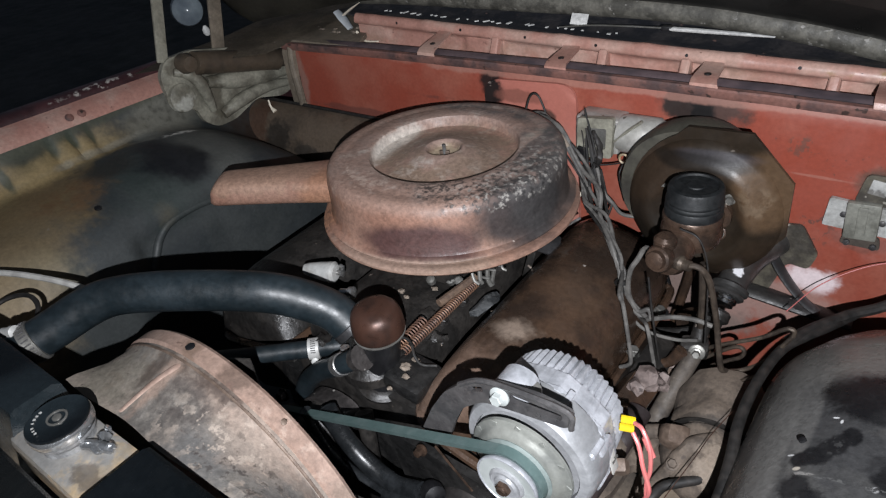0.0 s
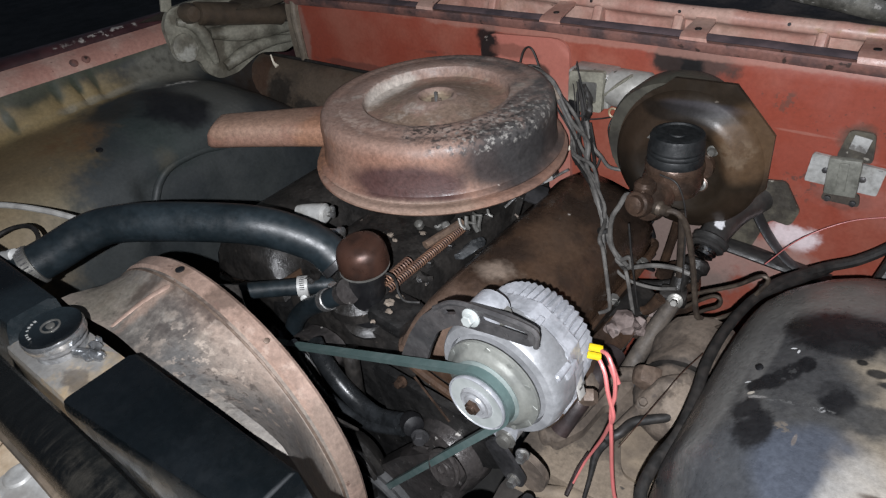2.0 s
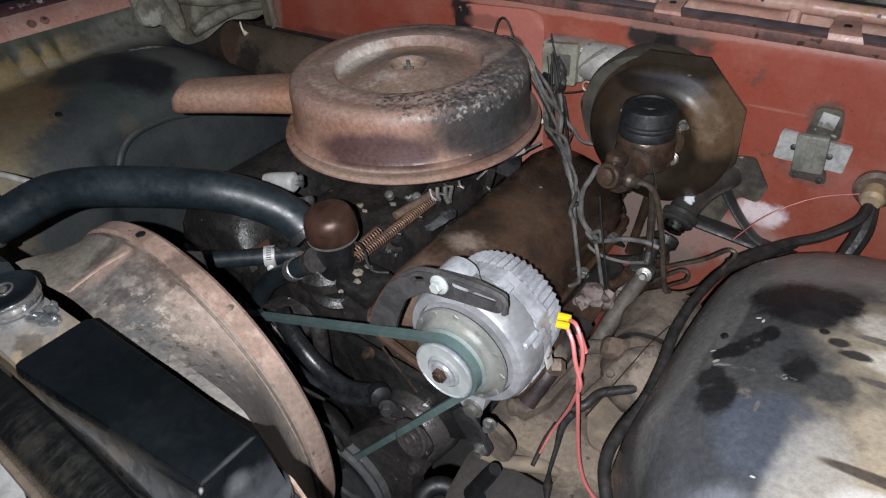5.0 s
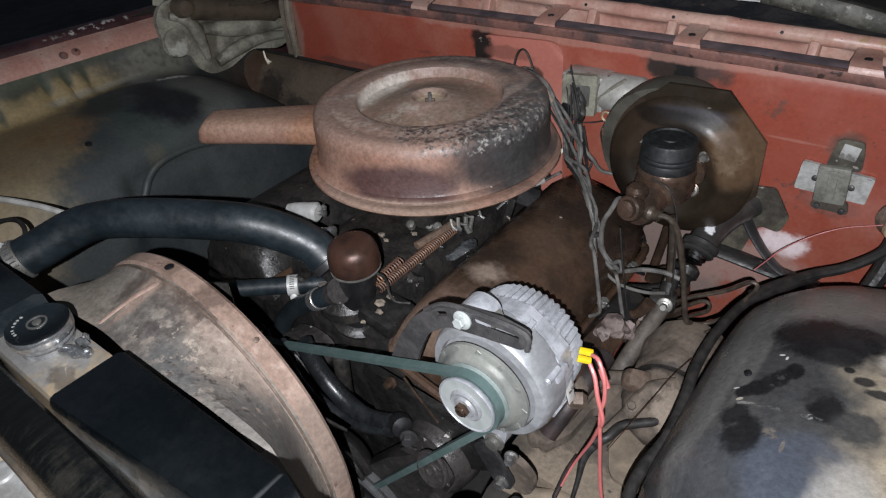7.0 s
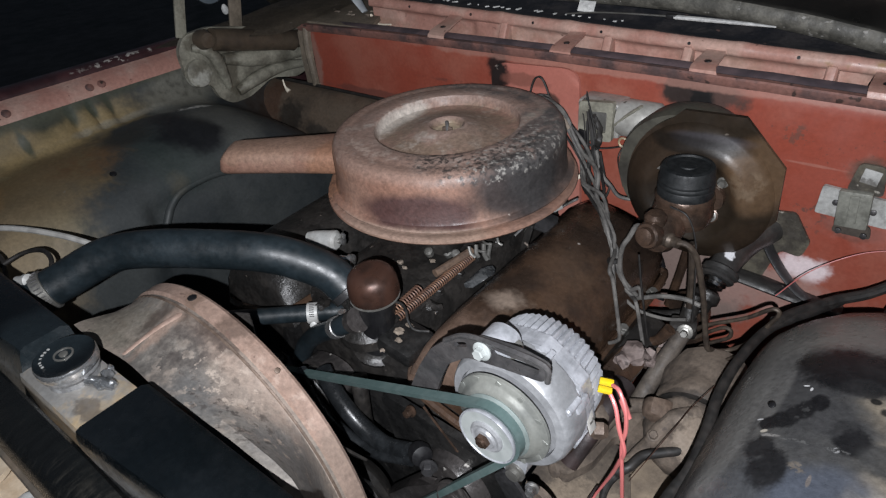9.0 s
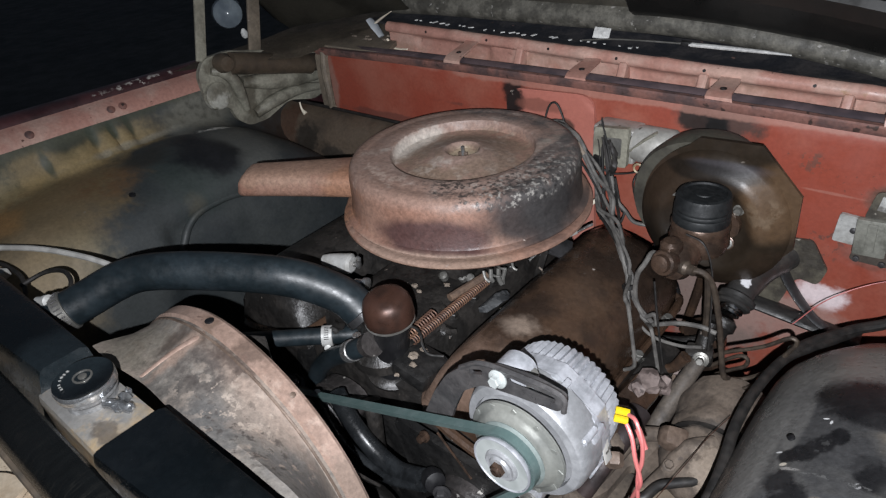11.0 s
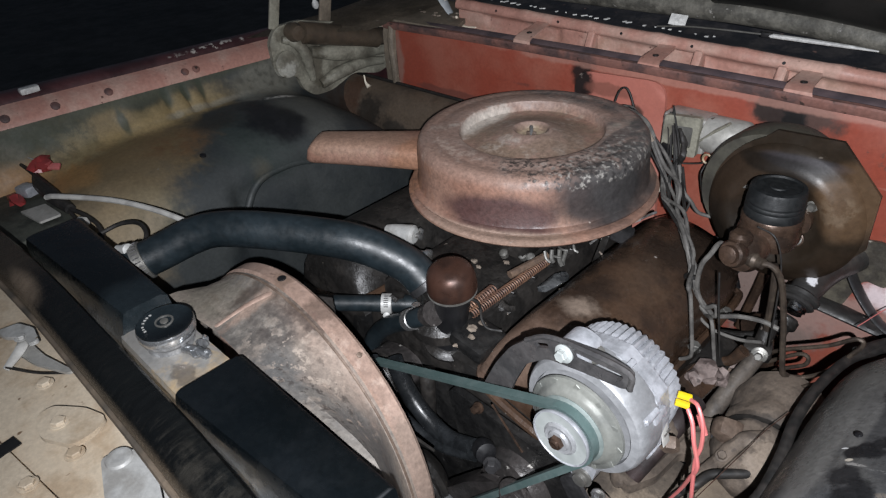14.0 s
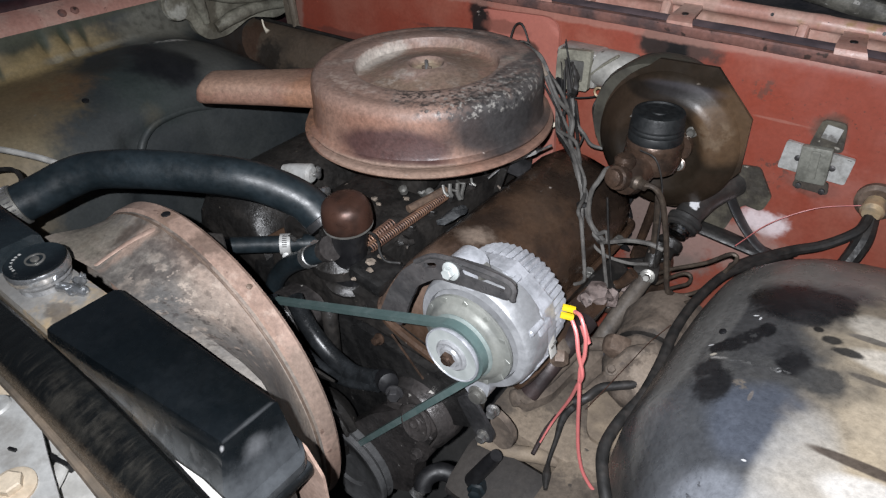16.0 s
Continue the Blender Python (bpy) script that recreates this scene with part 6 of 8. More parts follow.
part("terminal_lug", block((-0.0685, -0.190, 0.857), (0.008, 0.004, 0.013), 0.0015, (10, 20, 10)), M["steel"], sender)
part("terminal", lathe((-0.0330, -0.2210, 0.845), (1, 0.3, 0.1), [(0.006, -0.01), (0.006, 0.004), (0.009, 0.005), (0.009, 0.012), (0.003, 0.014)], 12), M["steel"], sender)
heaterhose = thing("heater_hose", (-0.15, -0.29, 0.76), "black heater hose with a bright clamp", "hose")
part("hose", tube([(-0.020, -0.249, 0.773), (-0.040, -0.2667, 0.7745), (-0.0584, -0.2832, 0.7757), (-0.100, -0.3203, 0.7786), (-0.1444, -0.3601, 0.7818), (-0.2022, -0.4107, 0.787)], [0.015, 0.0145, 0.0132, 0.0128, 0.0128, 0.0128], 18), M["rubber"], heaterhose)
clamp = part("clamp", lathe((-0.0584, -0.2832, 0.7757), (-0.74, -0.67, 0.05), [(0.0140, -0.0085), (0.0160, -0.0078), (0.0160, 0.0078), (0.0140, 0.0085)], 28), M["silver"], heaterhose, "bright slotted steel clamp")
u, v, w = basis((-0.74, -0.67, 0.05))
face = Vector((0.55, -0.45, 0.58))
a0 = math.atan2(face.dot(v), face.dot(u))
for k in range(-3, 4):
    a = a0 + k * 0.20 + 0.25
    p = Vector((-0.0584, -0.2832, 0.7757)) + (u * math.cos(a) + v * math.sin(a)) * 0.0161
    part("slot", tube([p - w * 0.0035, p + w * 0.0035], 0.0007, 6, 1), M["arm"], clamp)
part("clamp_screw", lathe((-0.0500, -0.2930, 0.7640), (0.5, -0.5, 0.2), [(0.0055, 0), (0.0055, 0.004), (0.003, 0.005)], 12), M["silver"], heaterhose)
bypass = thing("bypass_hose", (-0.02, -0.31, 0.75), "short curved blue-black bypass hose", "hose")
part("hose", tube([(0.050, -0.295, 0.818), (0.032, -0.301, 0.806), (0.004, -0.303, 0.786), (-0.0276, -0.303, 0.7634), (-0.058, -0.303, 0.735), (-0.083, -0.303, 0.700), (-0.094, -0.303, 0.664), (-0.098, -0.303, 0.632)], 0.0142, 20), M["rubber"], bypass)
part("clamp", lathe((0.0187, -0.302, 0.7965), (0.80, 0.06, 0.58), [(0.0148, -0.0075), (0.0160, -0.0065), (0.0160, 0.0065), (0.0148, 0.0075)], 28), M["steel"], bypass, "bright steel hose clamp")
part("spigot", lathe((0.040, -0.300, 0.811), (0.80, 0.06, 0.58), [(0.011, -0.01), (0.012, 0.01), (0.016, 0.014), (0.018, 0.03)], 20), M["pump_cast"], bypass)
lower = thing("lower_radiator_hose", (0.1, -0.34, 0.66), "long black oily hose below the belt", "hose")
part("hose", tube([(0.022, -0.345, 0.752), (0.0279, -0.345, 0.736), (0.038, -0.345, 0.716), (0.0600, -0.345, 0.688), (0.0921, -0.345, 0.6684), (0.128, -0.345, 0.6624), (0.1704, -0.343, 0.6774)], 0.0132, 20), M["oily_hose"], lower)
part("second_hose", tube([(-0.004, -0.362, 0.752), (0.0009, -0.361, 0.732), (0.008, -0.360, 0.7085), (0.030, -0.360, 0.676), (0.0731, -0.360, 0.6570), (0.119, -0.358, 0.6538), (0.180, -0.350, 0.6748)], 0.0080, 14), M["oily_hose"], lower)
part("end_joint", lathe((0.184, -0.338, 0.680), (1, -0.5, 0.35), [(0.013, -0.010), (0.016, 0.0), (0.0145, 0.010), (0.006, 0.014)], 20), M["black"], lower)
part("pipe_nut", hexagon((0.205, -0.345, 0.676), (0.6, -1, 0.1), 0.009, 0.012), M["dark_steel"], lower)
part("joint_fin", plate(rounded([(0.188, 0.646), (0.214, 0.652), (0.222, 0.668), (0.206, 0.662)], 0.003), lambda u, v, w: (u, -0.352 + w, v), 0.003), M["pump_cast"], lower)
pump = thing("water_pump", (-0.02, -0.36, 0.70), "dark greasy water pump and fan hub behind the shroud", "pump")
part("body", lathe((-0.03, -0.30, 0.677), (0, -1, 0), [(0.034, 0), (0.032, 0.02), (0.026, 0.035), (0.024, 0.05)], 32), M["grime"], pump)
part("pulley", lathe((FANP[0], -0.347, FANP[1]), (0, -1, 0), [(0.04, 0), (0.056, 0.003), (0.050, 0.012), (0.056, 0.024), (0.05, 0.027), (0.03, 0.02)], 48), M["grime"], pump)
part("neck_casting", plate(rounded([(-0.100, 0.668), (-0.052, 0.712), (-0.012, 0.722), (0.018, 0.716), (0.030, 0.690), (0.0, 0.640), (-0.08, 0.640)], 0.012), lambda u, v, w: (u, -0.318 + w, v), 0.024), M["pump_cast"], pump, "oily casting with worn bright edge")
part("casting_bolt", hexagon((0.008, -0.320, 0.712), (0, -1, 0.3), 0.0066, 0.010), M["pump_cast"], pump)
part("casting_bolt", hexagon((-0.118, -0.320, 0.682), (0, -1, 0.3), 0.0080, 0.012), M["pump_cast"], pump)
part("arm", tube([(0.045, -0.305, 0.720), (0.052, -0.312, 0.700), (0.056, -0.318, 0.655), (0.050, -0.318, 0.60)], [0.013, 0.012, 0.011, 0.014], 14), M["grime"], pump)
for k in range(5):
    a = 2 * math.pi * k / 5 + 0.3
    b = block((-0.02 + 0.115 * math.cos(a), -0.425, 0.70 + 0.115 * math.sin(a)), (0.16, 0.004, 0.05), 0.002, (28, -math.degrees(a), 0))
    part("fan_blade", b, M["grime"], pump)
# ---- belt drive ----
ALT = (0.328, 0.8435)
alt = thing("alternator", (ALT[0], -0.30, ALT[1]), "bright cast-aluminium alternator with cooling fins", "alternator")
part("front_housing", lathe((ALT[0], -0.300, ALT[1]), (0, -1, 0), [(0.070, -0.004), (0.0742, -0.003), (0.0750, 0.002), (0.0745, 0.020), (0.0738, 0.028), (0.0715, 0.0335), (0.0700, 0.0350), (0.0610, 0.0362), (0.0600, 0.030), (0.050, 0.027)], 72), M["cast_front"], alt, "dull grey front casting")
def alternator_ring(y, r, wave, facets):
    out = []
    for i in range(288):
        a = 2 * math.pi * i / 288
        saw = abs((i / 6.0) % 1.0 * 2 - 1)
        flat = math.cos(math.pi / 8) / math.cos((a + 0.25) % (math.pi / 4) - math.pi / 8)
        rr = r * (1 + (min(flat, 1.02) - 1) * facets) + wave * (saw ** 0.7 - 0.5)
        out.append((ALT[0] + rr * math.cos(a), y, ALT[1] + rr * math.sin(a)))
    return out
part("rear_housing", loft([alternator_ring(-0.3005, 0.0730, 0, 0.0), alternator_ring(-0.2990, 0.0760, 0, 1.0), alternator_ring(-0.2940, 0.0765, 0, 1.0), alternator_ring(-0.2925, 0.0745, 0, 0.9), alternator_ring(-0.272, 0.0732, 0, 0.9), alternator_ring(-0.2700, 0.0705, 0.0010, 0.5), alternator_ring(-0.2675, 0.0690, 0.0036, 0.3), alternator_ring(-0.247, 0.0662, 0.0048, 0.1), alternator_ring(-0.240, 0.0632, 0.0040, 0.0), alternator_ring(-0.235, 0.056, 0.0, 0.0)]), M["cast"], alt, "corrugated rear casting", sharp=18)
for a0, w in ((20, 0.010), (66, 0.007), (112, 0.010), (158, 0.007), (338, 0.010), (294, 0.008)):
    c, s = math.cos(radians(a0)), math.sin(radians(a0))
    part("case_lug", block((ALT[0] + 0.0742 * c, -0.301, ALT[1] + 0.0742 * s), (0.006, 0.024, w), 0.0018, (0, -a0, 0)), M["cast"], alt)
for k in range(4):
    a = radians(25 + 90 * k)
    part("through_bolt_boss", lathe((ALT[0] + 0.0735 * math.cos(a), -0.326, ALT[1] + 0.0735 * math.sin(a)), (0, 1, 0), [(0.003, 0), (0.0045, 0.002), (0.0045, 0.024), (0.003, 0.026)], 12), M["cast"], alt)
fan = part("fan", lathe((ALT[0], -0.338, ALT[1]), (0, -1, 0), [(0.030, 0.004), (0.0560, 0.002), (0.0578, 0.0035), (0.0575, 0.007), (0.0550, 0.0085), (0.0515, 0.0090), (0.0495, 0.0105), (0.0470, 0.0135), (0.0440, 0.0155), (0.030, 0.0165)], 64), M["fan"], alt, "dull steel cooling fan")
for k in range(12):
    a = 2 * math.pi * k / 12
    part("fan_vane", block((ALT[0] + 0.0535 * math.cos(a), -0.3465, ALT[1] + 0.0535 * math.sin(a)), (0.0075, 0.0016, 0.0060), 0.0006, (0, -math.degrees(a) + 30, 0), 1), M["fan"], fan)
part("rear_flange", lathe((ALT[0], -0.353, ALT[1]), (0, -1, 0), [(0.030, 0), (0.0405, 0.0006), (0.0412, 0.0020), (0.0395, 0.0036), (0.0330, 0.0065), (0.026, 0.007)], 64), M["belt_worn"], alt, "belt-stained rear pulley flange")
part("pulley", lathe((ALT[0], -0.3585, ALT[1]), (0, -1, 0), [(0.026, 0.0), (0.028, 0.003), (0.0325, 0.0085), (0.0345, 0.0115), (0.0348, 0.0140), (0.0343, 0.0152), (0.0332, 0.0152), (0.0326, 0.0140), (0.0250, 0.0136), (0.0200, 0.0132)], 72), M["cast"], alt, "bright zinc belt pulley")
part("pulley_face", lathe((ALT[0], -0.3715, ALT[1]), (0, -1, 0), [(0.0324, -0.001), (0.0324, 0.0012), (0.0270, 0.0008), (0.0210, 0.0004), (0.018, 0.0004)], 56), M["pulley_face"], alt, "flat grey machined face")
part("washer", lathe((ALT[0], -0.3715, ALT[1]), (0, -1, 0), [(0.0200, 0.0), (0.0195, 0.0022), (0.0170, 0.0040), (0.0150, 0.0032), (0.0130, 0.0034), (0.0115, 0.0060), (0.009, 0.0062)], 40), M["cast_front"], alt)
part("pulley_nut", hexagon((ALT[0], -0.3765, ALT[1]), (0, -1, 0), 0.0086, 0.0060, False), M["old_casting"], alt, "brown rusty shaft nut")
part("shaft_end", lathe((ALT[0], -0.3822, ALT[1]), (0, -1, 0), [(0.0055, 0), (0.0055, 0.0022), (0.0040, 0.0030), (0.0, 0.0022)], 16), M["old_casting"], alt)
part("adjust_ear", plate(rounded([(0.290, 0.910), (0.335, 0.908), (0.333, 0.940), (0.313, 0.946), (0.296, 0.938)], 0.01), lambda u, v, w: (u, -0.336 + w, v), 0.026), M["cast"], alt)
part("ear_screw", lathe((0.331, -0.322, 0.929), (0.3, 0, 1), [(0.010, -0.006), (0.010, 0.004), (0.0085, 0.006), (0.0, 0.0065)], 24), M["cast_dark"], alt)
part("lower_ear", plate(rounded([(0.304, 0.785), (0.352, 0.78), (0.346, 0.745), (0.332, 0.735), (0.314, 0.742)], 0.012), lambda u, v, w: (u, -0.332 + w, v), 0.028), M["cast"], alt)
part("pivot_bolt", lathe((0.334, -0.332, 0.748), (0, -1, 0), [(0.0125, 0), (0.0125, 0.003), (0.0090, 0.004), (0.0085, 0.009), (0.004, 0.010)], 24), M["cast_dark"], alt)
part("rear_lug", block((0.372, -0.290, 0.772), (0.013, 0.020, 0.022), 0.003, (0, 30, 0)), M["cast"], alt)
patch = part("label_patch", block((0.4002, -0.283, 0.826), (0.0012, 0.013, 0.026), 0.0004, (0, -14, 0)), M["white"], alt, "small pale label patch")
for k in range(3):
    part("printed_bar", block((0.4009 + 0.0016 * (k - 1), -0.285 + 0.002 * k, 0.826 + 0.006 * (k - 1)), (0.0010, 0.006, 0.0026), 0.0, (0, -14, 0)), M["cast_dark"], patch)
plug = part("connector", block((0.404, -0.258, 0.8665), (0.015, 0.0065, 0.0056), 0.0012, (0, 10, 25)), M["yellow"], alt, "yellow plug connector")
part("connector", block((0.404, -0.261, 0.8575), (0.015, 0.0065, 0.0056), 0.0012, (0, 10, 25)), M["yellow"], alt, "yellow plug connector")
arm = thing("adjusting_bracket", (0.30, -0.345, 0.92), "blackened slotted steel adjusting arm", "bracket")
outline = rounded([(0.197, 0.818), (0.232, 0.812), (0.246, 0.853), (0.262, 0.890), (0.290, 0.914), (0.330, 0.921), (0.382, 0.928), (0.388, 0.952), (0.355, 0.956), (0.310, 0.950), (0.270, 0.932), (0.240, 0.902), (0.218, 0.865)], 0.008)
slot = rounded([(0.322, 0.932), (0.376, 0.936), (0.377, 0.944), (0.322, 0.942)], 0.004)
eye = rounded([(0.275, 0.921), (0.292, 0.929), (0.290, 0.935), (0.273, 0.927)], 0.003)
part("arm", plate(outline, lambda u, v, w: (u, -0.341 - w, v), 0.005, [slot, eye]), M["arm"], arm)
part("raised_edge", tube([(0.262, -0.346, 0.924), (0.29, -0.347, 0.9445), (0.33, -0.347, 0.9515), (0.382, -0.347, 0.952), (0.386, -0.347, 0.932)], 0.003, 8), M["arm"], arm)
part("adjust_bolt", hexagon((0.311, -0.348, 0.934), (0, -1, 0.1), 0.0066, 0.008, False), M["pulley_face"], arm, "dull bright adjusting bolt")
part("flat_washer", lathe((0.311, -0.346, 0.934), (0, -1, 0.1), [(0.0105, 0), (0.0105, 0.002), (0.009, 0.003)], 24), M["pulley_face"], arm)
low = thing("alternator_bracket", (0.33, -0.33, 0.69), "black steel lower alternator bracket with bright bolts", "bracket")
part("strap", plate(rounded([(0.305, 0.728), (0.320, 0.744), (0.336, 0.734), (0.362, 0.694), (0.357, 0.677), (0.340, 0.673), (0.330, 0.684)], 0.008), lambda u, v, w: (u, -0.338 + w, v), 0.005), M["dark_steel"], low)
part("bolt", hexagon((0.3565, -0.333, 0.7365), (0.3, -1, 0.2), 0.0062, 0.012), M["steel"], low, "bright zinc hex bolt")
part("bolt", hexagon((0.346, -0.338, 0.687), (0.1, -1, 0.1), 0.0066, 0.011), M["steel"], low, "bright zinc hex bolt")
part("mount_boss", plate(rounded([(0.345, 0.716), (0.364, 0.710), (0.379, 0.694), (0.378, 0.668), (0.362, 0.652), (0.346, 0.660)], 0.011), lambda u, v, w: (u, -0.322 + w, v), 0.010), M["dust"], low)
part("engine_bracket", plate(rounded([(0.10, 0.73), (0.25, 0.72), (0.33, 0.73), (0.32, 0.66), (0.22, 0.60), (0.12, 0.62)], 0.02), lambda u, v, w: (u, -0.318 + w, v), 0.012), M["front_grime"], low)
part("bracket_edge", tube([(0.185, -0.319, 0.752), (0.21, -0.319, 0.725), (0.235, -0.319, 0.698)], 0.0016, 6), M["old_casting"], low)
part("stud", hexagon((0.162, -0.320, 0.731), (0, -1, 0.3), 0.0062, 0.012), M["old_casting"], low)
belt = thing("drive_belt", (0.15, -0.36, 0.7), "green-grey rubber drive belt over the pulleys", "belt")
def belt_loop():
    circles = [(ALT, 0.0340), (FANP, 0.055), (CRANK, 0.060)]
    path = []
    for i in range(3):
        (c0, r0), (c1, r1) = circles[i], circles[(i + 1) % 3]
        v0, v1 = Vector(c0), Vector(c1)
        dv = v1 - v0
        ang = math.atan2(dv.y, dv.x)
        off = math.acos((r0 - r1) / dv.length)
        nrm = ang - off
        path.append((v0 + Vector((math.cos(nrm), math.sin(nrm))) * r0, v1 + Vector((math.cos(nrm), math.sin(nrm))) * r1, nrm))
    pts = []
    for i in range(3):
        p, q, nrm = path[i]
        for k in range(13):
            pts.append(p.lerp(q, k / 12))
        c, r = circles[(i + 1) % 3]
        nxt = path[(i + 1) % 3][2]
        sweep = (nxt - nrm) % (2 * math.pi)
        for k in range(1, 12):
            a = nrm + sweep * k / 12
            pts.append(Vector(c) + Vector((math.cos(a), math.sin(a))) * r)
    rings = []
    m = len(pts)
    for i in range(m + 1):
        p, q, o = pts[i % m], pts[(i + 1) % m], pts[(i - 1) % m]
        t = (q - o).normalized()
        nv = Vector((t.y, -t.x))
        rings.append([(p.x + nv.x * h, -0.363 + w, p.y + nv.y * h) for w, h in ((-0.0055, 0.004), (0.0055, 0.004), (0.0035, -0.004), (-0.0035, -0.004))])
    return loft(rings, caps=False)
part("belt", belt_loop(), M["belt"], belt)
crank = thing("crank_pulley", (CRANK[0], -0.36, CRANK[1]), "dark greasy crankshaft pulley", "pulley")
part("pulley", lathe((CRANK[0], -0.33, CRANK[1]), (0, -1, 0), [(0.04, 0), (0.063, 0.018), (0.065, 0.024), (0.057, 0.031), (0.065, 0.039), (0.063, 0.044), (0.05, 0.042), (0.03, 0.046)], 56), M["grime"], crank)
steerpump = thing("power_steering_pump", (0.28, -0.35, 0.62), "oily brown-black cast pump with a spring-ended hose ring", "pump")
part("body", lathe((0.232, -0.275, 0.625), (-0.1, -1, 0.12), [(0.050, 0), (0.056, 0.02), (0.056, 0.052), (0.048, 0.066), (0.030, 0.070), (0.0, 0.071)], 40), M["pump_cast"], steerpump)
part("mount_casting", plate(rounded([(0.085, 0.515), (0.160, 0.606), (0.225, 0.662), (0.262, 0.650), (0.266, 0.585), (0.235, 0.550), (0.225, 0.47), (0.150, 0.42), (0.140, 0.49)], 0.016), lambda u, v, w: (u, -0.352 + w, v), 0.030), M["pump_cast"], steerpump, "dark oily mounting casting")
part("ear", plate(rounded([(0.235, 0.676), (0.268, 0.688), (0.284, 0.664), (0.279, 0.636), (0.245, 0.648)], 0.012), lambda u, v, w: (u, -0.366 + w, v), 0.014), M["pump_cast"], steerpump)
part("boss", lathe((0.259, -0.364, 0.672), (-0.1, -1, 0.3), [(0.026, 0), (0.026, 0.003), (0.023, 0.0045), (0.020, 0.003), (0.011, 0.003), (0.010, 0.006), (0.006, 0.0062), (0.005, 0.003), (0.0, 0.003)], 32), M["pump_cast"], steerpump)
part("boss_lug", block((0.276, -0.365, 0.660), (0.018, 0.005, 0.012), 0.003, (0, 35, 0)), M["pump_cast"], steerpump)
part("hose_ring", tube([Vector((0.291, -0.362, 0.550)) + (Vector((0.8, 0.58, -0.1)).normalized() * math.cos(radians(a)) + Vector((-0.3, 0.54, 0.8)).normalized() * math.sin(radians(a))) * 0.025 for a in range(-80, 186, 24)], 0.0125, 18, 3), M["black"], steerpump, "thick black hose ring")
part("threaded_end", lathe((0.2560, -0.368, 0.524), (-0.20, -1, -0.45), [(0.0105, -0.012), (0.0105, -0.004), (0.0090, -0.003), (0.0105, -0.001), (0.0090, 0.002), (0.0105, 0.004), (0.0090, 0.007), (0.0102, 0.009), (0.0090, 0.012), (0.0, 0.012)], 28), M["steel"], steerpump, "bright spring-wound hose end")
part("bolt", hexagon((0.171, -0.354, 0.446), (0, -1, 0.2), 0.0085, 0.010), M["arm"], steerpump)
part("bolt", hexagon((0.245, -0.353, 0.585), (0.1, -1, 0.2), 0.0070, 0.010), M["pump_cast"], steerpump)
fluid = thing("power_steering_hose", (0.35, -0.34, 0.62), "black rubber hose with grimy fittings beside the pump", "hose")
part("hose", tube([(0.368, -0.342, 0.668), (0.358, -0.343, 0.646), (0.345, -0.345, 0.617), (0.333, -0.346, 0.590)], [0.008, 0.0095, 0.0100, 0.0105], 16), M["black"], fluid)
part("fitting", lathe((0.345, -0.352, 0.588), (0.4, -1, 0.3), [(0.0125, -0.012), (0.0125, 0.004), (0.0090, 0.006), (0.0085, 0.014), (0.004, 0.016)], 6), M["rubber"], fluid)
part("fitting", lathe((0.306, -0.352, 0.560), (0.1, -1, 0.5), [(0.009, -0.010), (0.009, 0.006), (0.006, 0.008), (0.006, 0.014), (0.003, 0.015)], 16), M["pump_cast"], fluid)
frontp = thing("front_pulley", (0.1006, -0.36, 0.460), "dark greasy double belt pulley low on the engine", "pulley")
part("sheave", lathe((0.1006, -0.345, 0.460), (0, -1, 0), [(0.06, 0), (0.083, 0.004), (0.085, 0.008), (0.077, 0.015), (0.085, 0.022), (0.085, 0.029), (0.082, 0.031), (0.074, 0.0305), (0.072, 0.029), (0.045, 0.027), (0.042, 0.022), (0.02, 0.022)], 72), M["sheave"], frontp)

# ---- radiator group ----
rad = thing("radiator", (-0.04, -0.6, 0.5), "black painted radiator with a solder-stained filler neck", "radiator")
def tank(x0, x1, slope_l, slope_r):
    rings = []
    for y, yr, z in ((-0.6465, -0.6465, 0.868), (-0.6460, -0.6455, 0.885), (-0.6440, -0.6270, 0.935), (-0.6415, -0.6225, 0.9435), (-0.637, -0.617, 0.9455), (-0.575, -0.577, 0.9455), (-0.568, -0.570, 0.941), (-0.566, -0.566, 0.868)):
        f = min(max((z - 0.868) / 0.078, 0), 1)
        rings.append([(x0 + slope_l * f, y, z), (x0 + slope_l * f + 0.004, y, z + 0.0003), (x1 - slope_r * f - 0.004, yr, z + 0.0003), (x1 - slope_r * f, yr, z)])
    b = loft([list(r) for r in zip(*rings)], caps=True)
    bmesh.ops.bevel(b, geom=[e for e in b.edges if len(e.link_faces) == 2 and e.calc_face_angle(0) > 0.5], offset=0.003, segments=2, profile=0.6, affect='EDGES')
    return b
part("top_tank", tank(-0.400, -0.085, 0.012, 0.018), M["tank"], rad)
part("top_tank", tank(0.056, 0.318, 0.010, 0.014), M["tank"], rad)
part("tank_flange", plate(rounded([(0.050, -0.652), (0.310, -0.652), (0.328, -0.640), (0.328, -0.572), (0.310, -0.560), (0.050, -0.560)], 0.008), lambda u, v, w: (u, v, 0.884 - w), 0.009), M["tank"], rad)
part("tank_base", block((-0.04, -0.603, 0.862), (0.73, 0.078, 0.016), 0.004), M["tank"], rad)
part("filler_section", block((-0.008, -0.603, 0.895), (0.19, 0.068, 0.055), 0.008), M["brass"], rad, "solder-stained bare brass filler section")
part("core", block((-0.04, -0.603, 0.62), (0.70, 0.05, 0.46), 0.004), M["grime"], rad)
part("filler_neck", lathe((-0.040, -0.600, 0.915), (0, 0, 1), [(0.026, 0), (0.026, 0.014), (0.029, 0.018), (0.029, 0.024)], 36), M["dull_neck"], rad)
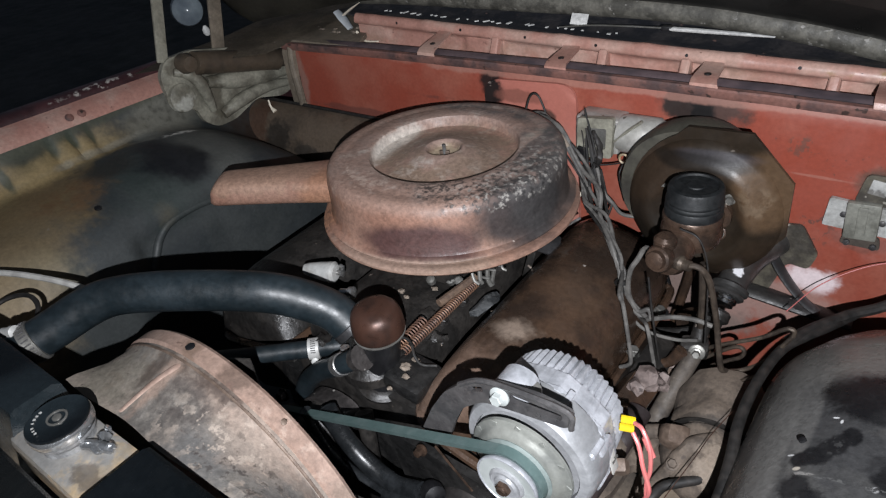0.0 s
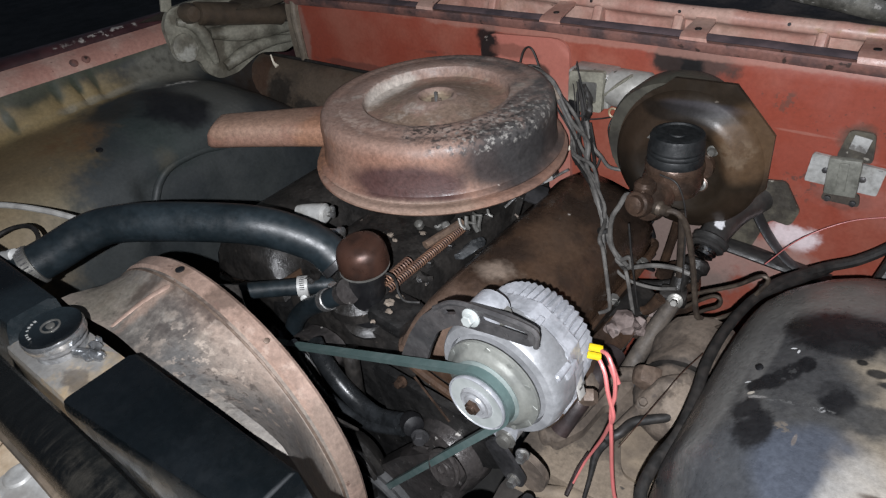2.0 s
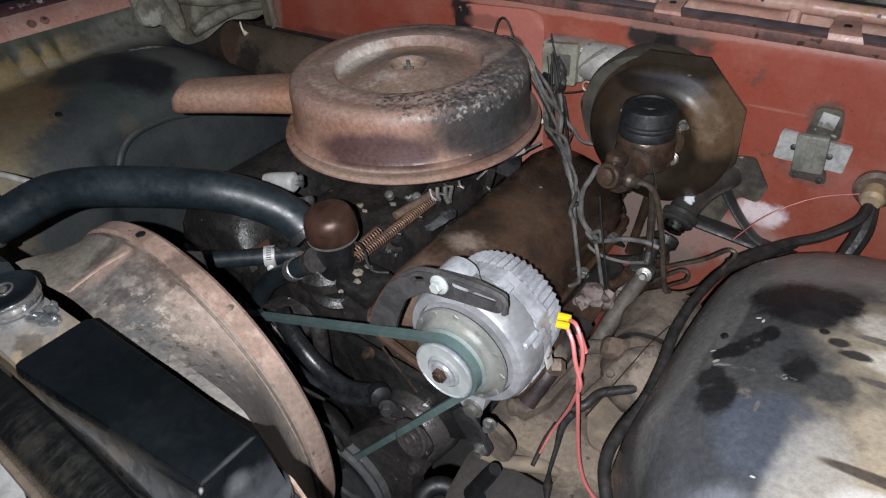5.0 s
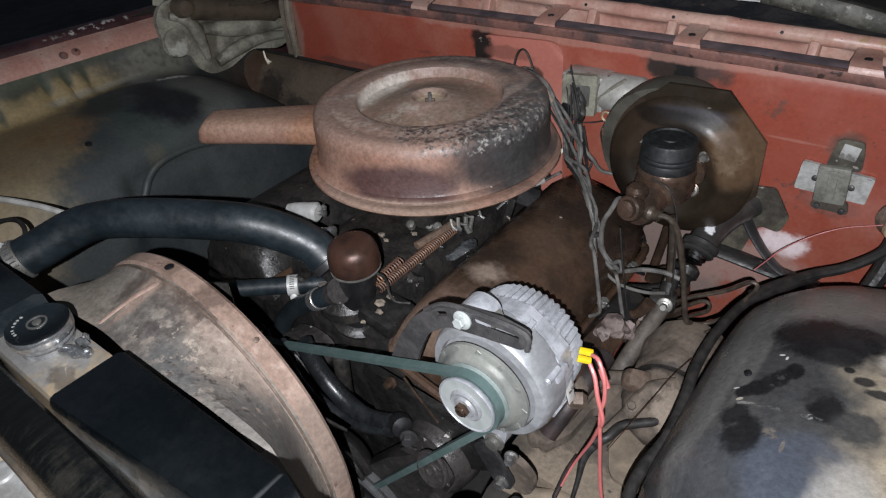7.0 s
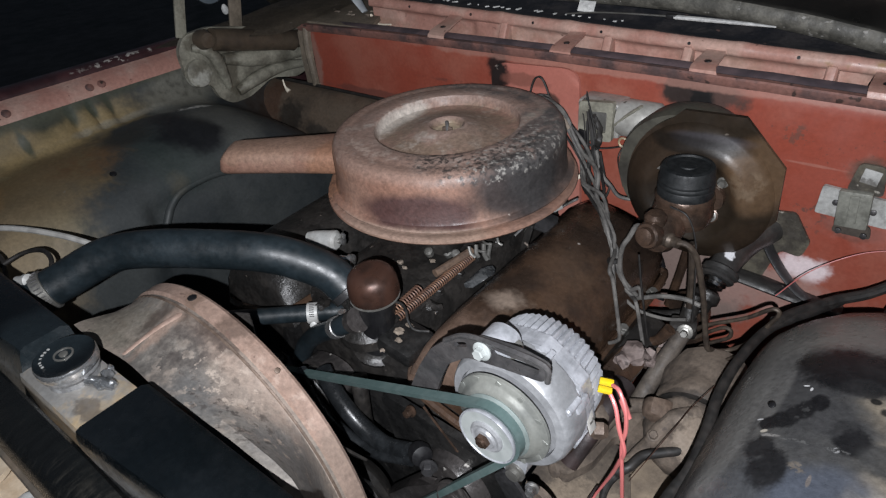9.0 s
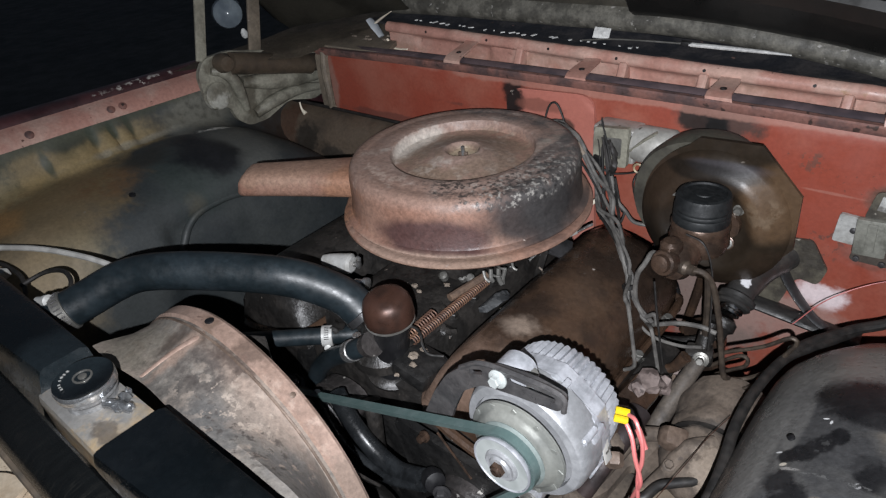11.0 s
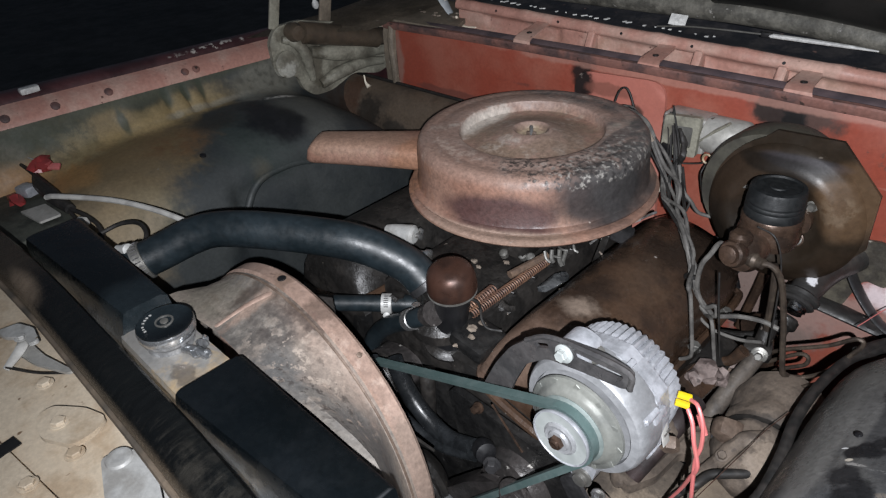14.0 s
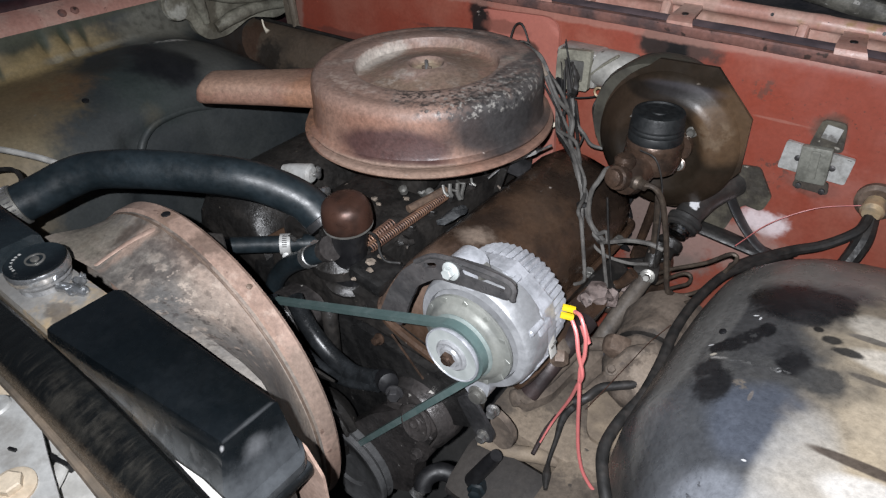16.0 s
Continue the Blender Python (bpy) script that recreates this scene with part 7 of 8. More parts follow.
part("overflow_spigot", tube([(-0.012, -0.598, 0.928), (0.004, -0.590, 0.927), (0.016, -0.584, 0.922)], 0.0055, 12), M["bright_neck"], rad)
for k, (x, y, s) in enumerate(((0.004, -0.594, 0.009), (-0.004, -0.582, 0.010), (0.014, -0.584, 0.008), (-0.010, -0.574, 0.007))):
    part("solder_blob", chip_lump((x, y, 0.9265), (s, s * 0.7, s * 0.8), k + 20), M["bright_neck"], rad)
cap = part("pressure_cap", lathe((-0.040, -0.600, 0.946), (0.02, -0.02, 1), [(0.029, 0.0035), (0.0306, 0.0042), (0.0306, 0.0058), (0.0294, 0.0066), (0.0278, 0.0062), (0.0262, 0.0058), (0.018, 0.0064), (0.016, 0.0062), (0.0, 0.0062)], 48), M["tank"], rad, "black pressure cap with silver marks")
part("skirt", lathe((-0.040, -0.600, 0.933), (0.02, -0.02, 1), [(0.028, 0.004), (0.0302, 0.005), (0.0312, 0.007), (0.0316, 0.0150), (0.0305, 0.0172)], 48), M["bright_neck"], cap, "chrome skirt")
part("centre_ring", lathe((-0.040, -0.600, 0.952), (0.02, -0.02, 1), [(0.0102, 0), (0.0102, 0.0012), (0.0082, 0.0012), (0.0082, 0.0)], 32), M["cast_dark"], cap)
part("centre_rivet", lathe((-0.040, -0.600, 0.952), (0.02, -0.02, 1), [(0.0045, 0), (0.0045, 0.0016), (0.003, 0.0022)], 20), M["cast_dark"], cap)
for k, (a0, ln) in enumerate(((196, 0.006), (208, 0.005), (219, 0.006), (232, 0.003), (250, 0.004), (262, 0.003), (274, 0.005))):
    a = radians(a0)
    part("printed_mark", block((-0.040 + 0.0225 * math.cos(a), -0.600 + 0.0225 * math.sin(a), 0.9530), (0.0026, ln * 0.40, 0.0006), 0.0, (0, 0, a0)), M["silver"], cap)

shroud = thing("fan_shroud", (-0.02, -0.5, 0.5), "rusty peeling steel fan shroud round the fan opening", "fan shroud")
SC = (-0.022, 0.70)
RIM_AT, RIM_BY = (0, 20, 48, 90, 130, 300, 320, 350, 360), (0.955, 0.957, 0.978, 1.0, 1.0, 1.06, 1.03, 0.965, 0.955)
def shroud_ring(y, r, square):
    out = []
    for i in range(96):
        a = 2 * math.pi * i / 96
        c, s = math.cos(a), math.sin(a)
        k = min(0.32 / max(abs(c), 1e-6), 0.213 / max(abs(s), 1e-6))
        if c < 0 and s > 0:
            k = min(k, 0.311 / (s - 0.8 * c))
        rr = r * float(np.interp(math.degrees(a), RIM_AT, RIM_BY)) * (1 - square) + k * square
        rr = min(rr, 0.335)
        out.append((SC[0] + c * rr, y + 0.002 * math.sin(a * 9) * square, SC[1] + s * rr))
    return out
part("funnel", loft([shroud_ring(-0.556, 0.2, 1.0), shroud_ring(-0.545, 0.2, 0.97), shroud_ring(-0.510, 0.228, 0.32), shroud_ring(-0.484, 0.231, 0.05), shroud_ring(-0.478, 0.233, 0.0), shroud_ring(-0.474, 0.2335, 0.0), shroud_ring(-0.468, 0.232, 0.0)], caps=False), M["shroud"], shroud, sharp=25)
part("rim", loft([shroud_ring(-0.470, 0.232, 0.0), shroud_ring(-0.467, 0.2365, 0.0), shroud_ring(-0.450, 0.237, 0.0), shroud_ring(-0.446, 0.234, 0.0), shroud_ring(-0.446, 0.230, 0.0), shroud_ring(-0.475, 0.229, 0.0)], caps=False), M["shroud_rim"], shroud, "paler rusty rim band")
for a, r in ((91, 0.0055), (55, 0.0032)):
    c, s = math.cos(radians(a)), math.sin(radians(a))
    part("rim_hole", lathe((SC[0] + 0.2368 * c, -0.459, SC[1] + 0.2368 * s), (c, 0, s), [(r, 0), (r, 0.0015), (r * 0.7, 0.0018)], 14), M["black"] if a > 60 else M["iron"], shroud)
part("fold_rib", tube([(-0.040, -0.553, 0.911), (-0.030, -0.51, 0.9245), (-0.018, -0.472, 0.932)], [0.003, 0.0042, 0.005], 10, flat=0.3), M["shroud_rim"], shroud)
part("crease", loft([shroud_ring(-0.4775, 0.2325, 0.0), shroud_ring(-0.4765, 0.2342, 0.0), shroud_ring(-0.4745, 0.2345, 0.0), shroud_ring(-0.4735, 0.2330, 0.0)], caps=False), M["iron"], shroud, "dark rusty crease beside the rim")
part("side_bracket", plate(rounded([(0.262, 0.70), (0.325, 0.72), (0.330, 0.85), (0.312, 0.880), (0.268, 0.872), (0.285, 0.84), (0.272, 0.80)], 0.005), lambda u, v, w: (u, -0.562 + w, v), 0.003), M["shroud_rim"], shroud)

bar = thing("radiator_support", (-0.04, -0.69, 0.93), "worn black painted radiator support bar", "car panel", "structure")
rows = []
for i in range(41):
    x = -0.85 + 1.7 * i / 40
    bow = -0.09 * (max(abs(x + 0.05) - 0.12, 0) / 0.8) ** 2
    rows.append([(x, y + bow, z) for y, z in ((-0.650, 0.925), (-0.6485, 0.945), (-0.652, 0.950), (-0.660, 0.951), (-0.676, 0.948), (-0.686, 0.941), (-0.690, 0.932), (-0.690, 0.912), (-0.687, 0.912), (-0.684, 0.925))])
M["bar"] = material("worn_black_support", (0.0034, 0.0038, 0.0040), (0.016, 0.0152, 0.0132), 0.26, scale=260, lo=0.50, hi=0.74, grain=0.35, bump=0.3, blots=[((-0.02, -0.665, 0.95), (0.10, 0.05, 0.05), (0.0055, 0.0060, 0.0060), 0.75), ((-0.16, -0.665, 0.95), (0.10, 0.06, 0.05), (0.0050, 0.0056, 0.0056), 0.8), ((0.05, -0.655, 0.95), (0.9, 0.010, 0.02), (0.0050, 0.0056, 0.0056), 0.7), ((-0.36, -0.68, 0.95), (0.10, 0.05, 0.05), (0.036, 0.029, 0.021), 0.8), ((-0.26, -0.685, 0.945), (0.05, 0.016, 0.05), (0.19, 0.145, 0.105), 0.7), ((0.0, -0.694, 0.925), (0.9, 0.008, 0.022), (0.080, 0.060, 0.042), 0.8), ((0.20, -0.672, 0.95), (0.10, 0.022, 0.05), (0.045, 0.041, 0.034), 0.4, 30, 0.45, 0.25)], speck=(0.10, 0.075, 0.05), speck_scale=48, speck_at=0.755, stretch=(1, 0.12, 0.4), edge=(1.0, 2.0), ragged=1.2, shine=0.35)
M["bar_edge"] = material("dusty_dark_edge", (0.120, 0.092, 0.066), (0.055, 0.046, 0.036), 0.7, scale=20, grain=0.3, bump=0.3)
part("bar", loft(rows), M["bar"], bar)
part("front_edge", tube([(-0.85, -0.757, 0.915), (-0.45, -0.706, 0.918), (-0.25, -0.6925, 0.918), (-0.05, -0.6905, 0.918), (0.15, -0.6925, 0.918), (0.35, -0.706, 0.918), (0.85, -0.757, 0.915)], 0.0045, 8), M["bar_edge"], bar, "dusty rolled front edge")
part("rear_strip", tube([(0.10, -0.6475, 0.9275), (0.155, -0.6478, 0.9275), (0.22, -0.6515, 0.9275), (0.2745, -0.6575, 0.9275), (0.34, -0.664, 0.9275)], [0.0015, 0.003, 0.004, 0.0055, 0.006], 8, flat=0.4), M["silver"], bar, "bright bare metal strip")
part("dirt_lump", chip_lump((0.276, -0.657, 0.932), (0.008, 0.006, 0.004), 61), M["tan_dust"], bar)
part("pale_liner", plate([(0.225, -0.650), (0.30, -0.644), (0.36, -0.646), (0.36, -0.672), (0.29, -0.664)], lambda u, v, w: (u, v, 0.916 + w), 0.003), M["white"], bar, "pale grey sealing sheet")

# ---- latch panel in front of the support ----
latch = thing("hood_latch_panel", (-0.12, -0.75, 0.82), "beige painted latch panel with hex bolts and rust runs", "car panel", "structure")
part("panel", plate(rounded([(-0.60, -1.0), (0.03, -1.0), (0.010, -0.80), (-0.010, -0.75), (-0.036, -0.64), (-0.60, -0.64)], 0.01), lambda u, v, w: (u, v, 0.812 - w - max(u + 0.06, 0) * 0.5), 0.004), M["beige"], latch)
part("raised_pad", plate(rounded([(-0.180, -0.742), (-0.184, -0.722), (-0.147, -0.694), (-0.112, -0.682), (-0.098, -0.700), (-0.097, -0.728), (-0.140, -0.750)], 0.009), lambda u, v, w: (u, v, 0.8195 - w), 0.007), M["beige"], latch)
part("step", block((-0.12, -0.80, 0.800), (0.18, 0.05, 0.012), 0.004, (4, 0, 8)), M["beige"], latch)
for x, y, z in ((-0.145, -0.726, 0.822), (-0.090, -0.730, 0.814), (-0.088, -0.782, 0.812), (-0.243, -0.714, 0.814)):
    part("bolt", hexagon((x, y, z - 0.002), (0, 0.05, 1), 0.0085, 0.006), M["beige"], latch)
support = thing("latch_support", (0.03, -0.71, 0.80), "dull galvanised hood latch strap with a large bolt", "bracket")
part("strap", plate(rounded([(-0.056, -0.712), (-0.030, -0.664), (0.062, -0.694), (0.135, -0.716), (0.20, -0.75), (0.17, -0.80), (0.086, -0.764), (0.02, -0.738)], 0.010), lambda u, v, w: (u, v, 0.812 - w - 0.10 * u), 0.004), M["silver"], support)
part("round_boss", lathe((-0.040, -0.698, 0.815), (0, 0, 1), [(0.016, 0), (0.014, 0.003), (0.009, 0.004), (0.006, 0.003)], 24), M["silver"], support)
part("torn_slot", block((0.028, -0.712, 0.811), (0.009, 0.003, 0.003), 0.0, (0, 0, 20)), M["black"], support)
part("bolt_washer", lathe((0.069, -0.732, 0.805), (0.1, 0, 1), [(0.022, 0), (0.022, 0.003), (0.018, 0.005)], 28), M["beige"], support)
part("big_bolt", hexagon((0.069, -0.732, 0.809), (0.1, 0, 1), 0.0125, 0.010, False), M["beige"], support, "beige painted hex bolt")
tray = thing("front_tray", (0.06, -0.74, 0.77), "pale grey pressed sheet below the latch strap", "car panel", "structure")
part("sheet", plate(rounded([(-0.05, -1.05), (0.60, -1.05), (0.60, -0.60), (-0.05, -0.60)], 0.01), lambda u, v, w: (u, v, 0.772 - w + 0.006 * math.sin(u * 40) * math.sin(v * 50)), 0.004), M["white"], tray)
part("pressed_ridge", tube([(0.02, -0.66, 0.776), (0.07, -0.70, 0.782), (0.10, -0.76, 0.780), (0.08, -0.84, 0.776)], [0.006, 0.009, 0.009, 0.006], 12, flat=0.5), M["white"], tray)
part("pressed_ridge", tube([(-0.03, -0.73, 0.778), (-0.025, -0.77, 0.782), (0.0, -0.82, 0.780)], [0.006, 0.009, 0.007], 12, flat=0.5), M["white"], tray)
part("seam", block((-0.006, -0.686, 0.782), (0.004, 0.046, 0.012), 0.0, (0, 0, -18)), M["black"], tray)
part("seam", block((0.040, -0.690, 0.782), (0.060, 0.004, 0.012), 0.0, (0, 0, 12)), M["black"], tray)
part("gap", block((-0.028, -0.795, 0.7755), (0.022, 0.006, 0.003), 0.0, (0, 0, -50)), M["black"], tray)
release = thing("latch_release", (-0.25, -0.72, 0.84), "dusty white latch lever and clip", "latch")
part("lever", plate(rounded([(-0.372, -0.728), (-0.362, -0.700), (-0.330, -0.688), (-0.298, -0.692), (-0.300, -0.704), (-0.326, -0.706), (-0.345, -0.722)], 0.006), lambda u, v, w: (u, v, 0.842 - w + 0.1 * (v + 0.71)), 0.006), M["silver"], release)
part("catch", tube([(-0.335, -0.706, 0.832), (-0.312, -0.712, 0.836), (-0.306, -0.724, 0.830), (-0.300, -0.741, 0.822)], [0.006, 0.008, 0.007, 0.005], 10, flat=0.6), M["white"], release, "yellowed white plastic catch")
part("arm_plate", plate(rounded([(-0.318, -0.722), (-0.270, -0.712), (-0.216, -0.688), (-0.214, -0.680), (-0.276, -0.696), (-0.318, -0.700)], 0.004), lambda u, v, w: (u, v, 0.830 - w), 0.004), M["aluminium"], release)
part("pivot_pin", hexagon((-0.322, -0.708, 0.842), (0, 0.1, 1), 0.006, 0.006), M["silver"], release)
part("link_rod", tube([(-0.30, -0.74, 0.825), (-0.26, -0.715, 0.822), (-0.225, -0.69, 0.825)], 0.0015, 6), M["blackwire"], release)
grille = thing("grille", (-0.2, -0.82, 0.78), "bright thin grille strips seen through a slot", "grille")
part("dark_slot", block((-0.168, -0.792, 0.8075), (0.020, 0.045, 0.002), 0.0, (0, 0, 10)), M["black"], grille)
for k in range(4):
    part("strip", tube([(-0.20 - 0.01 * k, -0.80, 0.809), (-0.158 - 0.01 * k, -0.805 + 0.004 * k, 0.810)], 0.0022, 6), M["chrome"], grille)

# ---- wiring ----
harness = thing("spark_lead_bundle", (0.2, 0.1, 0.85), "bundle of dusty grey ignition leads tied together", "wire")
for k in range(7):
    def off(r):
        return Vector((random.uniform(-r, r), random.uniform(-r, r) * 0.4, random.uniform(-r, r)))
    line = [(0.02, 0.205, 0.955), (0.060, 0.195, 0.962), (0.107, 0.165, 0.952), (0.150, 0.155, 0.905), (0.187, 0.115, 0.880), (0.222, 0.085, 0.860), (0.262, 0.035, 0.850), (0.277, 0.02, 0.828)]
    wide = (0.003, 0.004, 0.006, 0.014, 0.017, 0.015, 0.010, 0.007)
    ends = ([(0.305, -0.05, 0.847), (0.311, -0.05, 0.829), (0.32, -0.05, 0.778), (0.326, -0.05, 0.737), (0.322, -0.05, 0.725), (0.311, -0.05, 0.716)], [(0.285, 0.02, 0.806), (0.296, 0.02, 0.771), (0.318, 0.02, 0.757), (0.355, 0.02, 0.774), (0.387, 0.02, 0.782), (0.410, 0.02, 0.780)],
            [(0.288, 0.02, 0.785), (0.297, 0.02, 0.752), (0.322, 0.02, 0.734), (0.362, 0.02, 0.735), (0.394, 0.02, 0.747)], [(0.293, 0.02, 0.785), (0.307, 0.025, 0.752), (0.334, -0.02, 0.78), (0.345, -0.02, 0.732), (0.357, -0.02, 0.672)],
            [(0.291, 0.01, 0.806), (0.309, 0.01, 0.775), (0.324, 0.01, 0.783), (0.329, 0.01, 0.770), (0.322, 0.015, 0.760)], [(0.286, 0.02, 0.77), (0.294, 0.02, 0.72), (0.300, 0.01, 0.66)], [(0.287, 0.005, 0.79), (0.297, 0.004, 0.74), (0.292, 0.01, 0.715), (0.284, 0.02, 0.712)])[k]
    part("lead", tube([Vector(p) + off(q) for p, q in zip(line, wide)] + [Vector(p) for p in ends], (0.0028, 0.0034, 0.0026)[k % 3], 8), M["wire"] if k != 5 else M["blackwire"], harness)
part("riser", tube([(0.330, -0.01, 0.90), (0.317, 0.0, 0.892), (0.308, 0.0, 0.871), (0.299, 0.0, 0.85), (0.294, 0.008, 0.812), (0.300, 0.012, 0.785), (0.318, 0.02, 0.760)], 0.0036, 8), M["wire"], harness)
part("thin_lead", tube([(0.328, -0.01, 0.855), (0.337, -0.01, 0.796), (0.352, -0.01, 0.715)], 0.0016, 6), M["blackwire"], harness)
part("thin_lead", tube([(0.12, 0.150, 0.93), (0.165, 0.135, 0.885), (0.200, 0.100, 0.860), (0.252, 0.05, 0.858), (0.266, 0.03, 0.83)], 0.0018, 6), M["blackwire"], harness)
part("pale_sleeve", tube([(0.106, 0.158, 0.957), (0.116, 0.157, 0.948), (0.127, 0.155, 0.935)], 0.0035, 8), M["chip"], harness, "pale beige sleeve")
part("wire_loop", tube([(0.02, 0.200, 0.945), (0.030, 0.205, 0.985), (0.045, 0.205, 0.992), (0.062, 0.20, 0.968), (0.075, 0.19, 0.94)], 0.0018, 6), M["blackwire"], harness)
part("tie", lathe((0.282, 0.014, 0.815), (0.3, -0.1, -0.9), [(0.0095, -0.003), (0.0105, -0.002), (0.0105, 0.002), (0.0095, 0.003)], 18), M["blackwire"], harness, "black tie")
part("dark_stub", tube([(0.118, 0.16, 0.822), (0.135, 0.16, 0.840)], 0.0030, 8, 1), M["blackwire"], harness)
part("white_sleeve", tube([(0.1345, 0.155, 0.841), (0.158, 0.155, 0.862)], 0.0036, 10, 1), M["cream"], harness, "short cream-white sleeve")
lines = thing("brake_lines", (0.38, 0.0, 0.8), "grimy bent steel brake lines below the master cylinder", "brake line")
part("line", tube([(0.37, -0.02, 0.894), (0.391, -0.018, 0.898), (0.404, -0.012, 0.880), (0.412, -0.004, 0.842), (0.419, 0.0, 0.803), (0.426, 0.0, 0.764), (0.433, 0.0, 0.730), (0.438, 0.006, 0.722)], 0.0040, 10), M["pipe"], lines)
part("line", tube([(0.385, 0.03, 0.87), (0.390, 0.03, 0.82), (0.392, 0.035, 0.76)], 0.0055, 10), M["pipe"], lines)
part("thin_wire", tube([(0.36, 0.0, 0.935), (0.385, -0.005, 0.93), (0.398, 0.0, 0.89), (0.404, 0.0, 0.83), (0.408, 0.0, 0.76)], 0.0012, 6), M["blackwire"], lines)
part("loop_line", tube([(0.438, 0.006, 0.722), (0.443, 0.02, 0.712), (0.456, 0.03, 0.712), (0.479, 0.03, 0.738), (0.501, 0.03, 0.785), (0.506, 0.03, 0.799), (0.503, 0.03, 0.805), (0.494, 0.03, 0.802), (0.469, 0.03, 0.777), (0.427, 0.03, 0.747), (0.405, 0.04, 0.722)], 0.0030, 8), M["pipe"], lines)
part("small_loop", tube([(0.400, 0.05, 0.692), (0.422, 0.05, 0.716), (0.439, 0.05, 0.731), (0.449, 0.05, 0.729), (0.447, 0.05, 0.715), (0.429, 0.05, 0.699), (0.41, 0.05, 0.68)], 0.0030, 8), M["pipe"], lines)
part("lower_line", tube([(0.375, 0.0, 0.670), (0.387, 0.0, 0.684), (0.414, 0.0, 0.706), (0.437, 0.0, 0.704), (0.460, 0.0, 0.719), (0.480, 0.0, 0.740)], 0.0026, 8), M["pipe"], lines)
leads = thing("alternator_leads", (0.43, -0.27, 0.8), "pair of red alternator wires hanging from yellow plugs", "wire")
part("lead", tube([(0.411, -0.258, 0.866), (0.4215, -0.264, 0.868), (0.433, -0.272, 0.852), (0.4365, -0.276, 0.828), (0.4345, -0.278, 0.806), (0.4385, -0.280, 0.760), (0.4420, -0.280, 0.710), (0.448, -0.281, 0.668), (0.4601, -0.282, 0.634), (0.4842, -0.282, 0.613), (0.53, -0.282, 0.615)], 0.0023, 8), M["redwire"], leads)
part("lead", tube([(0.411, -0.262, 0.856), (0.4205, -0.268, 0.846), (0.4290, -0.276, 0.828), (0.4385, -0.280, 0.802), (0.4330, -0.277, 0.778), (0.4240, -0.272, 0.745), (0.412, -0.268, 0.710), (0.402, -0.270, 0.680), (0.3965, -0.285, 0.655)], [0.0024, 0.0024, 0.0024, 0.0024, 0.0023, 0.0021, 0.0018, 0.0016, 0.0013], 8), M["redwire"], leads)
part("sleeve", tube([(0.424, -0.262, 0.856), (0.435, -0.267, 0.838)], [0.0036, 0.0034], 10), M["redwire"], leads)
tail = thing("taped_wire_tail", (0.42, -0.25, 0.65), "black taped loose wire tail hanging down", "wire")
part("tail", tube([(0.4176, -0.206, 0.676), (0.402, -0.204, 0.650), (0.3965, -0.224, 0.642), (0.4040, -0.254, 0.636), (0.4120, -0.288, 0.630), (0.4200, -0.306, 0.630), (0.4290, -0.324, 0.630)], [0.004, 0.0050, 0.0055, 0.0034, 0.0026, 0.0058, 0.0026], 10), M["blackwire"], tail)
part("second_tail", tube([(0.392, -0.236, 0.655), (0.3905, -0.262, 0.648), (0.3930, -0.296, 0.640)], [0.0030, 0.0036, 0.0030], 8), M["heat_steel"], tail)
part("thin_strand", tube([(0.470, -0.083, 0.745), (0.4585, -0.1235, 0.738), (0.4518, -0.158, 0.730), (0.440, -0.198, 0.710), (0.4287, -0.2325, 0.690)], 0.0006, 6), M["oil_cap"], tail)
side_tube = thing("washer_tube", (-0.5, -0.48, 0.9), "thin grey-white tube lying beside the inner fender", "tube")
part("tube", tube([(-0.625, -0.557, 0.894), (-0.60, -0.545, 0.899), (-0.50, -0.489, 0.900), (-0.40, -0.454, 0.898), (-0.32, -0.432, 0.888), (-0.285, -0.425, 0.880)], 0.0048, 10), M["whitewire"], side_tube)
loomtail = thing("battery_wiring", (-0.6, -0.54, 0.88), "black taped battery wires with a loose loop", "wire")
part("taped_joint", tube([(-0.735, -0.540, 0.896), (-0.70, -0.545, 0.892), (-0.64, -0.545, 0.888), (-0.57, -0.540, 0.882)], [0.006, 0.012, 0.014, 0.009], 10), M["blackwire"], loomtail, "black taped joint")
part("wire", tube([(-0.86, -0.58, 0.905), (-0.80, -0.55, 0.908), (-0.735, -0.540, 0.896)], 0.0035, 8), M["blackwire"], loomtail)
part("wire", tube([(-0.86, -0.57, 0.908), (-0.82, -0.54, 0.914), (-0.765, -0.525, 0.914)], 0.0014, 6), M["whitewire"], loomtail)
part("wire", tube([(-0.57, -0.540, 0.882), (-0.52, -0.530, 0.880), (-0.47, -0.530, 0.874), (-0.42, -0.55, 0.858)], 0.0036, 8), M["blackwire"], loomtail)
part("wire", tube([(-0.58, -0.542, 0.880), (-0.50, -0.548, 0.876), (-0.44, -0.56, 0.866)], 0.0030, 8), M["blackwire"], loomtail)
part("loop", tube([(-0.46, -0.538, 0.872), (-0.445, -0.505, 0.882), (-0.415, -0.487, 0.886), (-0.375, -0.492, 0.884), (-0.350, -0.515, 0.872)], 0.0036, 8), M["blackwire"], loomtail)
part("white_clip", block((-0.492, -0.546, 0.888), (0.018, 0.012, 0.014), 0.003, (10, 0, 30)), M["white"], loomtail, "white plastic clip")
terminal = thing("battery_terminal", (-0.72, -0.56, 0.88), "red capped battery terminal with grey clamp", "battery terminal")
part("red_cover", chip_lump((-0.748, -0.520, 0.908), (0.032, 0.026, 0.016), 31), M["redcap"], terminal, "torn red plastic cover")
